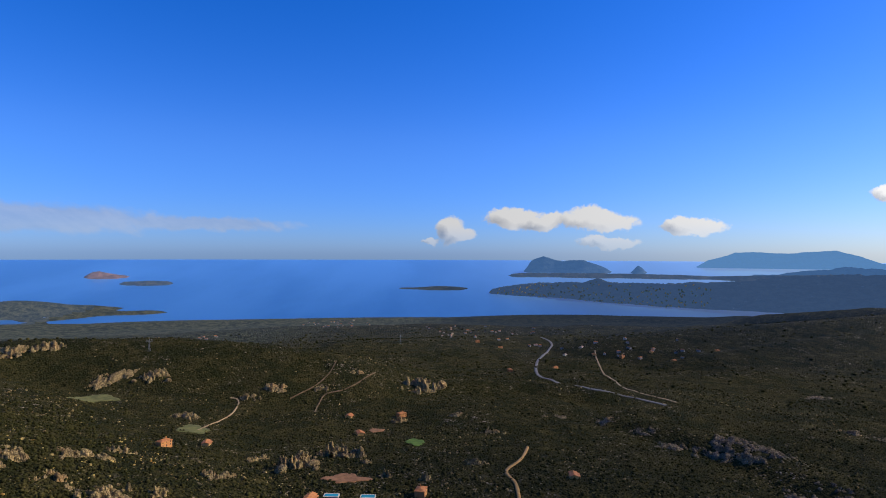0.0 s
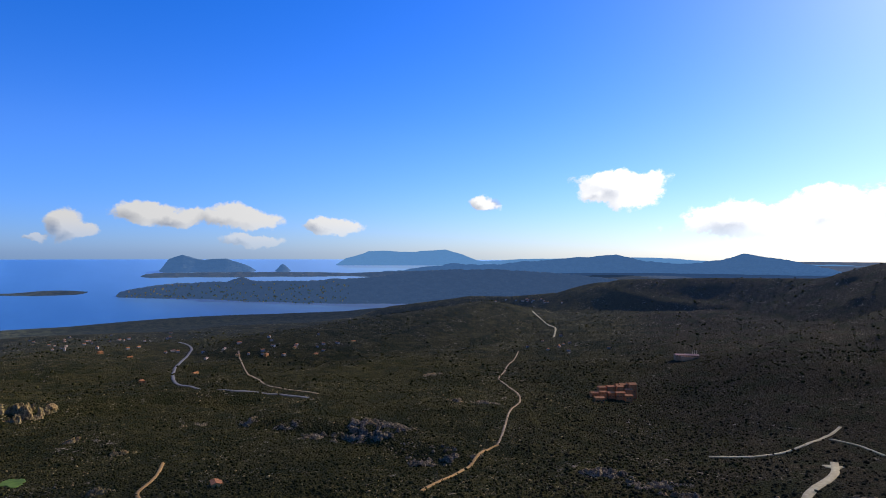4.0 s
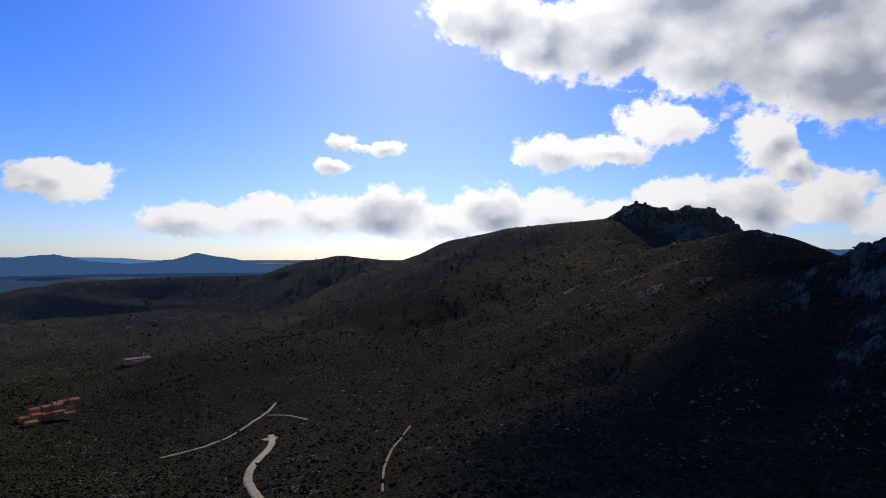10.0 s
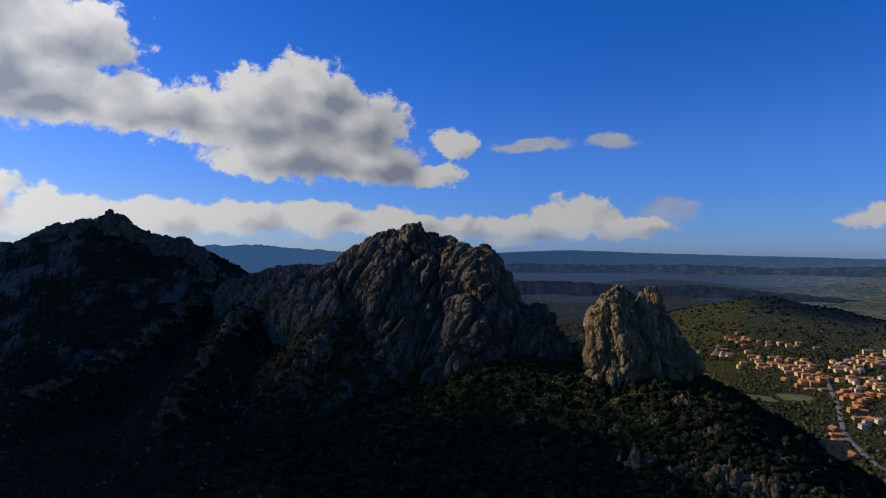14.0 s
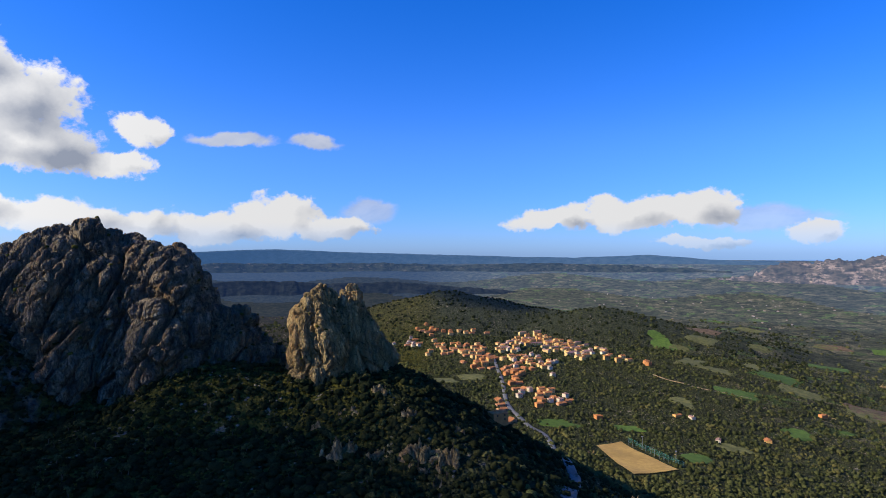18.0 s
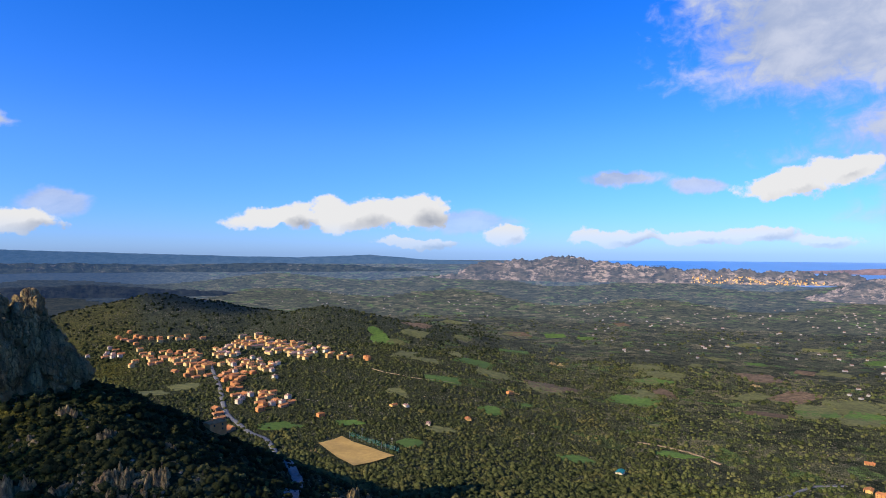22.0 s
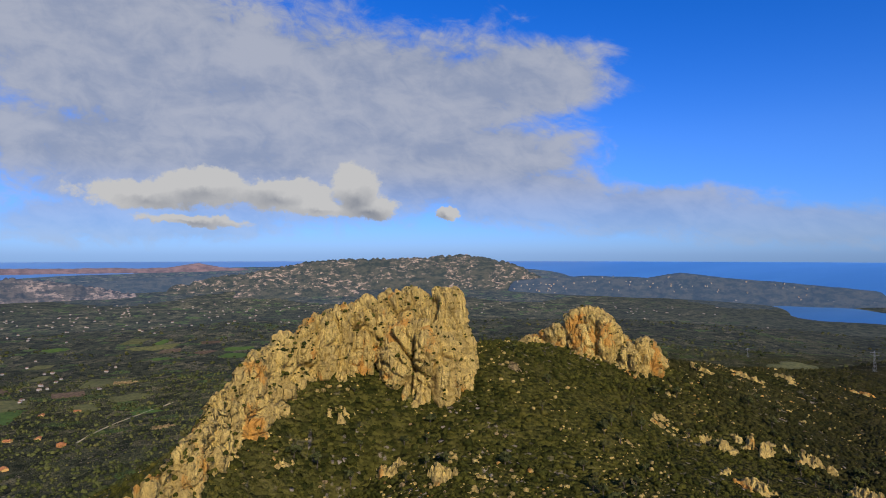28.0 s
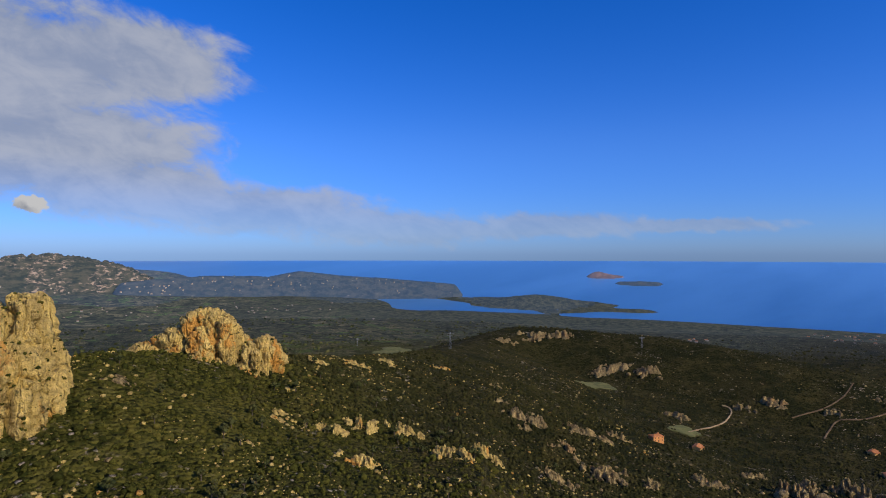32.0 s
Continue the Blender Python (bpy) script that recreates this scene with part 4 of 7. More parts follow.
def block_mesh(name, level, seed, boxy, groove, mat):
    """A weathered granite block about 2 m across: rounded, ribbed by upright joints, pitted."""
    bm = bmesh.new()
    bmesh.ops.create_icosphere(bm, subdivisions=level, radius=1.0)
    off = Vector((seed * 7.3, seed * 3.1, seed * 5.7))
    rng = random.Random(seed)
    flats = []
    for k in range(18):
        a, z = rng.uniform(0, 6.283), rng.uniform(-0.75, 0.95)
        flats.append((Vector((math.cos(a) * math.sqrt(1 - z * z), math.sin(a) * math.sqrt(1 - z * z), z)), rng.uniform(0.70, 1.05)))
    for v in bm.verts:
        p = v.co.copy()
        reach = -math.log(sum(math.exp(-11.0 * h / max(0.12, n.dot(p))) for n, h in flats)) / 11.0     # flat faces with worn edges
        q = 0.35 * Vector([math.copysign(abs(c) ** boxy, c) for c in p]) + 0.72 * p * min(1.5, reach)
        big = noise.fractal(p * 0.9 + off, 0.9, 2.0, 3)
        ribs = noise.fractal(Vector((p.x * 2.6, p.y * 2.6, p.z * 0.55)) + off, 0.7, 2.1, 4)
        pits = noise.fractal(p * 4.2 - off, 0.7, 2.0, 4)
        cleft = abs(noise.noise(Vector((p.x * 1.9, p.y * 1.9, p.z * 0.5)) - off))
        split = abs(noise.noise(Vector((p.x * 3.4 + p.z * 1.5, p.y * 3.4, p.z * 1.1)) + off * 2))
        q *= 1.0 + 0.20 * big + groove * 0.6 * ribs + 0.07 * pits - 0.15 * max(0.0, 1 - cleft * 6) - 0.08 * max(0.0, 1 - split * 8)
        q.x += 0.16 * q.z * noise.noise(off)
        v.co = q
    me = bpy.data.meshes.new(name)
    bm.to_mesh(me)
    bm.free()
    for f in me.polygons:
        f.use_smooth = True
    me.materials.append(mat)
    return me


PALE_ROCK = rock_material("pale_granite", (0.84, 0.61, 0.19), (0.50, 0.36, 0.12), (0.66, 0.30, 0.05), joints=0.3)
WARM_ROCK = rock_material("warm_granite", (0.58, 0.42, 0.18), (0.28, 0.205, 0.095), (0.42, 0.26, 0.11))
TAN_ROCK = rock_material("tan_granite", (0.42, 0.32, 0.19), (0.20, 0.155, 0.095), (0.40, 0.26, 0.12))
BROWN_ROCK = rock_material("brown_granite", (0.35, 0.28, 0.17), (0.13, 0.108, 0.076), (0.30, 0.19, 0.09))
PALE_BLOCKS = [block_mesh("boulder", 3, 20 + k, 0.76, 0.2, PALE_ROCK) for k in range(6)]
WARM_BOULDERS = [block_mesh("boulder", 3, 40 + k, 0.66, 0.2, WARM_ROCK) for k in range(6)]
BROWN_BLOCKS = [block_mesh("boulder", 3, 120 + k, 0.74, 0.2, BROWN_ROCK) for k in range(6)]
CLEAR_ROCK = []       # x, y, radius in true metres: bare rock


def land1(az, d):
    x, y = polar(az, d)
    return float(surface(np.array([x]), np.array([y]))[0])


def to_scene(az, d, h):
    x, y = polar(az, d)
    return Vector(settle_points(np.array(x), np.array(y), np.array(h)))


LOOK = np.exp(np.linspace(math.log(150), math.log(5200), 700))


def meet(az, el):
    """Distance at which the line of sight first meets the ground."""
    x, y = LOOK * math.sin(radians(az)), LOOK * math.cos(radians(az))
    up = np.degrees(np.arctan2(surface(x, y) - EYE - LOOK ** 2 / (2 * EARTH), LOOK))
    hit = np.nonzero(up >= el)[0]
    return float(LOOK[hit[0]]) if len(hit) else 3000.0


CRAG_SHRUBS = []      # place and size of bushes that root in the clefts


def hash3(ix, iy, iz, seed):
    """Repeatable random numbers in space."""
    n = (ix * 374761393 + iy * 668265263 + iz * 1274126177 + seed * 1442695041) & 0x7FFFFFFF
    n = ((n ^ (n >> 13)) * 1103515245 + 12345) & 0x7FFFFFFF
    n = ((n ^ (n >> 11)) * 1274126177) & 0x7FFFFFFF
    return ((n ^ (n >> 16)) & 0xFFFF) / 65535.0


def fbm3(p, size, octaves, seed, gain=0.5):
    total, amp, norm = np.zeros(len(p)), 1.0, 0.0
    for k in range(octaves):
        q = p / size + 7.31 * k
        i = np.floor(q).astype(np.int64)
        f = q - i
        f = f * f * (3 - 2 * f)
        v = 0.0
        for cx in (0, 1):
            for cy in (0, 1):
                for cz in (0, 1):
                    w = (f[:, 0] if cx else 1 - f[:, 0]) * (f[:, 1] if cy else 1 - f[:, 1]) * (f[:, 2] if cz else 1 - f[:, 2])
                    v = v + w * hash3(i[:, 0] + cx, i[:, 1] + cy, i[:, 2] + cz, seed + k)
        total += amp * (v * 2 - 1)
        norm += amp
        amp *= gain
        size *= 0.5
    return total / norm


def joints(p, size, seed, stretch=(1.0, 1.0, 1.7), lean=(0.0, 0.0)):
    """Granite split by joints into rounded blocks: how far each place stands out, from about -1 to 1, and a number for its block."""
    q = p.copy()
    q[:, 0] += lean[0] * p[:, 2]
    q[:, 1] += lean[1] * p[:, 2]
    warp = np.stack([fbm3(p, size * 1.1, 2, seed + k) for k in (11, 12, 13)], 1)
    q = q / (size * np.array(stretch)) + 0.28 * warp
    i = np.floor(q).astype(np.int64)
    near, second, mark = np.full(len(p), 9.0), np.full(len(p), 9.0), np.zeros(len(p))
    for dx in (-1, 0, 1):
        for dy in (-1, 0, 1):
            for dz in (-1, 0, 1):
                c = i + np.array((dx, dy, dz))
                spot = [c[:, k] + 0.5 + 0.8 * (hash3(c[:, 0], c[:, 1], c[:, 2], seed + 31 + k) - 0.5) - q[:, k] for k in range(3)]
                far = np.sqrt(spot[0] ** 2 + spot[1] ** 2 + spot[2] ** 2)
                closer = far < near
                second = np.where(closer, near, np.minimum(second, far))
                mark = np.where(closer, hash3(c[:, 0], c[:, 1], c[:, 2], seed + 77), mark)
                near = np.where(closer, far, near)
    gap = np.clip((second - near) / 0.19, 0, 1)
    return (mark - 0.5) * 0.9 + 0.35 - 0.55 * near ** 2 - 1.0 * (1 - gap) ** 2, mark


def rock_face(line, res, lean, thick, blocks, seed, slant, pinch):
    """One wall of a crag along a crest [(azimuth, crest elevation, foot elevation, distance)]: front, rounded top and back, broken into blocks.
    blocks: [(size, depth, (stretch))]"""
    xy = np.array([polar(p[0], p[3]) for p in line])
    length = np.concatenate([[0], np.cumsum(np.hypot(*np.diff(xy, axis=0).T))])
    n = max(8, int(length[-1] / res))
    s = np.linspace(0, length[-1], n)
    az, crest, foot, d = (np.interp(s, length, [p[k] for p in line]) for k in (0, 1, 2, 3))
    x, y = np.interp(s, length, xy[:, 0]), np.interp(s, length, xy[:, 1])
    top = EYE + d * np.tan(np.radians(crest))
    low = EYE + d * np.tan(np.radians(foot))
    ends = np.clip(np.minimum(s + 0.6, length[-1] - s + 0.6) / pinch, 0, 1)
    ends = np.sqrt(1 - (1 - ends) ** 2)
    rise = np.maximum(top - low, 3.0)
    reach = (lean * rise + thick) * (0.3 + 0.7 * ends)
    rise = rise * (0.35 + 0.65 * ends)
    front = int((rise.max() + reach.max()) * 0.95 / res)
    back = max(6, front // 4)
    rows = []
    a = np.radians(az)
    for k in range(-front, back + 1):
        t = 1 + k / front if k <= 0 else 1 - k / back
        side = -1 if k <= 0 else 0.8
        up = np.sin(t * math.pi / 2) ** (0.8 + 0.3 * lean)
        off = side * reach * np.cos(t * math.pi / 2) ** 0.9
        rows.append(np.stack([x + np.sin(a) * off, y + np.cos(a) * off, low - 4 + (rise + 4) * up], -1))
    g = np.stack(rows)
    out = np.cross(np.gradient(g, axis=1), np.gradient(g, axis=0))
    out /= np.maximum(np.linalg.norm(out, axis=-1, keepdims=True), 1e-9)
    p = g.reshape(-1, 3)
    push = np.zeros(len(p))
    for j, (size, deep, stretch) in enumerate(blocks):
        push += deep * joints(p, size, seed + 100 * j, stretch, slant)[0]
    push += blocks[0][1] * 0.5 * fbm3(p, blocks[0][0] * 2.2, 3, seed + 5) + blocks[-1][1] * 0.55 * fbm3(p, blocks[-1][0] * 0.9, 3, seed + 6, 0.6)
    p = p + out.reshape(-1, 3) * push[:, None]
    return p.reshape(g.shape)


def crag(name, label, lines, mat, seed, res, lean, thick, blocks, slant=(0.0, 0.0), pinch=6.0, shrubs=60, bush=(0.5, 1.3)):
    """A crag: walls of jointed granite, with bushes on its ledges."""
    rng = random.Random(seed)
    mid = lines[0][len(lines[0]) // 2]
    at = to_scene(mid[0], mid[3], height_of(mid[2], mid[3]))
    top = thing(name, at, label, "crag")
    for j, line in enumerate(lines):
        g = rock_face(line, res, lean, thick, blocks, seed + 17 * j, slant, pinch)
        rows, cols = g.shape[:2]
        placed_at = settle_points(g[..., 0], g[..., 1], g[..., 2])
        mesh_object("rock_wall", placed_at - np.array(at[:]), grid_faces(rows, cols)[:, ::-1], mat, top)
        up = np.gradient(g, axis=0)
        flatness = np.hypot(up[..., 0], up[..., 1]) / np.maximum(np.linalg.norm(up, axis=-1), 1e-6)
        tries = 0
        want = int(shrubs * cols / 200)
        while want > 0 and tries < 4000:
            tries += 1
            r, c = rng.randrange(2, int(rows * 0.8)), rng.randrange(1, cols - 1)
            if flatness[r, c] > 0.62:
                CRAG_SHRUBS.append((Vector(placed_at[r, c]), rng.uniform(*bush)))
                want -= 1
    return top


TALL, SQUAT = (1.0, 1.0, 2.2), (1.0, 1.0, 1.1)
crag("great_crag", "great grey-brown granite crag split by slanting joints", [
    [(142.4, -1.6, -7.5, 534), (143.4, -0.7, -8.5, 530), (145.5, 0.5, -10.0, 520), (147.0, 1.8, -11.5, 515), (150.3, 2.15, -12.0, 510), (152.9, 1.7, -12.3, 505), (155.2, 1.1, -12.5, 500), (156.5, -0.2, -12.5, 498)],
    [(151.6, -6.4, -12.5, 486), (152.6, -4.4, -12.5, 484), (154.0, -1.8, -12.8, 482), (155.6, 0.1, -12.8, 481), (156.9, 0.2, -12.8, 480), (157.8, -0.6, -12.6, 479), (158.9, -2.2, -12.4, 478), (159.5, -3.4, -12.2, 476), (160.7, -5.0, -12.0, 474), (163.0, -6.2, -11.6, 470), (164.0, -7.2, -11.4, 469), (166.5, -8.6, -11.0, 466)],
    [(157.6, -4.6, -12.0, 480), (159.8, -4.2, -11.8, 476), (161.2, -4.9, -11.6, 472), (162.6, -4.7, -11.4, 470), (164.2, -6.4, -11.4, 466)],
], BROWN_ROCK, 3, 0.8, 0.42, 9.0, [(26.0, 7.5, (1.0, 1.0, 2.6)), (9.0, 3.6, TALL), (3.4, 1.1, SQUAT)], slant=(0.45, 0.25), pinch=14, shrubs=70, bush=(0.6, 1.5))
crag("rock_stack", "two-headed granite stack standing over dark scrub", [
    [(166.2, -8.6, -13.0, 428), (167.0, -5.4, -13.0, 427), (168.3, -3.35, -12.8, 426), (169.3, -2.85, -12.6, 426), (170.3, -3.6, -12.6, 427), (171.0, -4.6, -12.4, 428), (171.6, -6.5, -12.4, 428)],
    [(170.6, -5.6, -12.3, 432), (171.3, -3.6, -12.3, 432), (172.0, -3.15, -12.3, 433), (172.6, -3.35, -12.2, 433), (173.3, -4.9, -12.3, 433), (174.2, -6.3, -12.4, 432), (175.2, -8.0, -12.6, 431), (176.6, -9.8, -12.8, 430)],
    [(168.2, -7.0, -12.6, 419), (169.4, -6.0, -12.6, 418), (170.8, -6.2, -12.6, 419), (171.6, -8.0, -12.6, 420)],
], WARM_ROCK, 5, 0.6, 0.20, 5.0, [(13.0, 4.0, (1.0, 1.0, 2.8)), (5.5, 2.2, TALL), (2.4, 0.8, SQUAT)], slant=(-0.15, 0.1), pinch=7, shrubs=40, bush=(0.5, 1.2))
crag("saddle_rocks", "low jagged grey rocks along a saddle", [
    [(131.8, -3.6, -6.5, 660), (133.4, -2.5, -6.5, 645), (136.5, -1.6, -7.0, 600), (139.2, -0.95, -7.5, 570), (141.8, -1.0, -8.0, 545), (143.8, -0.6, -8.0, 530)],
], BROWN_ROCK, 7, 1.2, 0.8, 6.0, [(14.0, 4.2, TALL), (5.5, 1.5, SQUAT)], slant=(0.3, 0.0), pinch=14, shrubs=60, bush=(0.6, 1.4))
crag("dark_summit", "dark jagged rocks on a pyramid summit", [
    [(115.2, -0.3, -1.8, 816), (116.1, 0.4, -1.2, 810), (118.0, 1.2, -0.8, 800), (120.5, 2.4, 0.2, 790), (122.7, 2.8, 0.6, 780), (124.0, 3.45, 1.0, 775), (125.4, 2.8, 0.4, 770), (126.8, 1.65, -0.6, 760), (129.7, 1.3, -2.4, 740), (131.3, 0.5, -3.4, 730), (132.4, -1.2, -5.0, 715), (133.8, -2.6, -6.0, 700)],
], BROWN_ROCK, 9, 1.4, 0.9, 5.0, [(15.0, 5.0, TALL), (5.5, 1.6, SQUAT)], slant=(0.2, 0.0), pinch=10, shrubs=40, bush=(0.6, 1.4))
crag("spur_rocks", "dim grey rocky spurs broken by scrub", [
    [(132.6, -2.6, -4.2, 690), (130.4, -4.0, -6.2, 640), (127.4, -6.2, -8.4, 590), (122.5, -9.2, -11.2, 540), (118.0, -11.4, -13.0, 500)],
    [(136.6, -3.0, -5.5, 600), (134.6, -5.0, -7.4, 560), (132.4, -7.6, -10.0, 510), (129.6, -11.5, -13.6, 450), (127.2, -14.8, -16.6, 410)],
    [(145.0, -3.4, -6.5, 516), (143.0, -5.4, -8.5, 488), (141.2, -8.5, -11.2, 458), (138.6, -12.6, -15.0, 420)],
], BROWN_ROCK, 10, 1.3, 0.7, 3.0, [(15.0, 5.5, TALL), (5.5, 1.7, SQUAT)], slant=(0.3, 0.0), pinch=12, shrubs=120, bush=(0.7, 1.8))
crag("far_summit", "jagged bare summit of the southern ridge", [
    [(96.6, 2.9, 1.2, 1850), (97.4, 3.2, 1.4, 1850), (98.9, 4.3, 1.6, 1830), (99.8, 4.6, 1.6, 1820), (101.5, 4.15, 1.6, 1820), (102.9, 3.75, 1.6, 1820), (104.2, 4.2, 1.6, 1810), (105.7, 4.0, 1.4, 1800), (107.1, 3.0, 1.0, 1790), (108.8, 1.7, 0.2, 1780)],
], BROWN_ROCK, 11, 2.4, 0.6, 12.0, [(30.0, 15.0, (1.0, 1.0, 2.6)), (12.0, 7.0, TALL)], slant=(0.2, 0.0), pinch=30, shrubs=0)
crag("ridge_knoll", "dark rocky knoll on a scrubby ridge", [
    [(102.6, 0.75, -0.3, 1280), (106.0, 1.4, 0.2, 1210), (108.2, 1.8, 0.4, 1180), (109.3, 2.05, 0.4, 1160), (110.5, 1.75, 0.2, 1140), (111.8, 0.85, -0.6, 1130), (113.4, -0.1, -1.4, 1126)],
], BROWN_ROCK, 13, 2.0, 1.0, 8.0, [(20.0, 6.0, TALL), (8.0, 2.0, SQUAT)], slant=(0.2, 0.0), pinch=16, shrubs=10)
crag("pale_crag", "pale weathered granite crag with rust-orange hollows", [
    [(251.6, -21.6, -25.0, 202), (253.0, -19.8, -25.0, 206), (254.8, -18.1, -23.4, 214), (257.6, -15.6, -21.4, 226), (258.6, -13.8, -20.6, 232), (259.8, -11.7, -20.0, 240), (262.0, -11.1, -19.0, 250), (263.2, -9.4, -18.0, 258), (265.2, -8.4, -15.0, 268), (266.4, -8.8, -14.0, 274)],
    [(262.4, -9.8, -13.6, 266), (264.5, -8.3, -13.2, 270), (267.0, -7.4, -12.4, 280), (268.3, -6.2, -12.0, 288), (271.1, -5.6, -11.8, 294), (273.2, -4.45, -11.6, 300), (275.3, -3.7, -11.2, 304), (276.4, -3.9, -11.2, 306)],
    [(274.0, -4.4, -11.4, 304), (275.2, -3.7, -11.4, 304), (277.3, -3.2, -11.8, 308), (278.7, -3.65, -12.6, 310), (279.6, -3.95, -13.0, 310), (281.1, -3.3, -13.2, 311), (282.1, -4.0, -13.0, 312), (282.8, -6.2, -12.6, 313), (283.8, -9.0, -12.6, 312)],
    [(275.4, -7.4, -12.8, 294), (276.6, -6.4, -13.0, 292), (279.0, -6.6, -13.5, 290), (281.0, -7.6, -13.6, 291), (283.2, -9.8, -13.6, 293)],
], PALE_ROCK, 15, 0.42, 0.30, 3.4, [(13.0, 5.6, (1.0, 1.0, 2.4)), (5.0, 2.4, (1.0, 1.0, 1.7)), (1.9, 0.85, SQUAT)], slant=(0.25, -0.1), pinch=4.5, shrubs=220, bush=(0.25, 0.85))
crag("pale_cone", "cone of pale granite rising from the scrub", [
    [(287.4, -9.0, -11.0, 386), (288.6, -8.2, -11.2, 386), (290.0, -7.5, -11.6, 388), (292.0, -6.2, -12.0, 390), (293.2, -5.1, -12.0, 391), (294.2, -4.85, -12.0, 392), (295.6, -4.85, -12.0, 392), (296.4, -5.7, -12.0, 391), (297.2, -6.7, -11.8, 390), (298.2, -8.4, -11.6, 388)],
    [(296.2, -9.6, -12.6, 378), (297.2, -8.6, -12.6, 379), (298.4, -7.7, -12.6, 380), (299.4, -7.7, -12.6, 382), (300.2, -8.4, -12.4, 383), (301.0, -9.8, -12.2, 384)],
], PALE_ROCK, 18, 0.5, 0.42, 4.0, [(12.0, 4.0, (1.0, 1.0, 2.0)), (5.0, 2.1, (1.0, 1.0, 1.4)), (2.0, 0.85, SQUAT)], slant=(0.35, 0.0), pinch=5, shrubs=110, bush=(0.25, 0.8))


def outcrop(az, el, wide, tall, count, mat, blocks, seed, label, group, swell=1.3):
    """A heap of jointed granite rising through the scrub, and loose boulders on it."""
    rng = random.Random(seed)
    d = meet(az, el)
    wide, tall = wide * swell * 1.15, tall * swell * 0.78
    at = to_scene(az, d, land1(az, d))
    top = thing("granite_outcrop", at, label, "rock outcrop", group)
    n = int(np.clip(wide * 1.25 / max(0.45, d / 820.0), 14, 64))
    u, v = np.meshgrid(np.linspace(-1, 1, n), np.linspace(-1, 1, n), indexing="ij")
    a, turn = radians(az), rng.uniform(-0.5, 0.5)
    across, along = u * wide * 0.62, v * wide * 0.62
    across, along = across * math.cos(turn) - along * 0.6 * math.sin(turn), across * math.sin(turn) + along * 0.6 * math.cos(turn)
    cx, cy = polar(az, d)
    x, y = cx + across * math.cos(a) + along * math.sin(a), cy - across * math.sin(a) + along * math.cos(a)
    p = np.stack([x.ravel(), y.ravel(), np.zeros(n * n)], 1)
    size = float(np.clip(wide / 5.5, 2.2, 11.0))
    big, mark = joints(p, size, seed, (1, 1, 1))
    small, _ = joints(p, size * 0.38, seed + 3, (1, 1, 1))
    away = np.hypot(u, v).ravel() + 0.35 * fbm3(p, wide * 0.35, 3, seed + 9)
    swellup = np.clip(1.05 - away ** 2, -1, 1)
    gaps = np.clip(fbm3(p, wide * 0.22, 3, seed + 15, 0.6) + 0.12, 0, 1)       # scrub grows up between the rocks
    h = tall * (swellup * 0.56 + 0.38 * big + 0.20 * small - 1.5 * gaps) - 0.16 * tall
    h = h - tall * 0.35 * np.clip((0.3 - mark) / 0.15, 0, 1)
    h = np.where(away > 0.98, np.minimum(h, -1.5), h)
    ground_h = surface(x, y).ravel()
    q = settle_points(p[:, 0], p[:, 1], ground_h + np.maximum(h, -2.5))
    mesh_object("outcrop_body", q - np.array(at[:]), grid_faces(n, n), mat, top)
    CLEAR_ROCK.append((cx, cy, wide * 0.26))
    for k in range(min(4, count // 3)):
        u, v = rng.uniform(-0.9, 0.9), rng.uniform(-0.8, 0.8)
        b, r = az + math.degrees(u * wide * 0.55 / d), d + v * wide * 0.5
        size = max(0.8, tall * rng.uniform(0.12, 0.3))
        m = Matrix.Translation(to_scene(b, r, land1(b, r) + size * 0.3) - at) @ Euler((rng.uniform(-0.35, 0.35), rng.uniform(-0.35, 0.35), rng.uniform(0, 6.283))).to_matrix().to_4x4() @ Matrix.Diagonal((size, size * rng.uniform(0.7, 1.2), size * 0.75, 1))
        part("boulder", rng.choice(blocks), top, matrix=m)
    return top


# azimuth, elevation of the foot, width, height (metres), boulders
EAST_ROCKS = [
    (358.0, -12.7, 34, 13, 18), (350.4, -18.3, 22, 13, 18), (346.2, -19.0, 20, 11, 16), (352.7, -19.0, 9, 5, 6), (354.6, -20.3, 6, 5, 4), (358.3, -20.6, 5, 5, 3),
    (324.0, -7.7, 34, 9, 16), (326.9, -7.7, 20, 9, 12), (334.2, -10.7, 24, 10, 12), (331.5, -10.5, 30, 5, 8), (337.2, -14.2, 16, 6, 9), (323.9, -15.2, 18, 5, 8),
    (331.9, -16.3, 12, 5, 7), (329.0, -16.1, 18, 3, 8), (327.1, -17.8, 14, 4, 9), (335.0, -20.0, 7, 4, 5), (344.3, -12.3, 18, 5, 7), (348.8, -12.6, 14, 5, 6), (342.4, -13.0, 12, 5, 7), (356.0, -15.6, 12, 5, 7), (1.5, -15.0, 12, 4, 7), (5.0, -16.5, 11, 4, 7), (343.0, -18.2, 10, 4, 7), (339.6, -19.2, 12, 4, 8), (331.0, -19.5, 16, 5, 10), (326.5, -20.2, 14, 5, 9), (3.4, -19.2, 10, 4, 6),
]
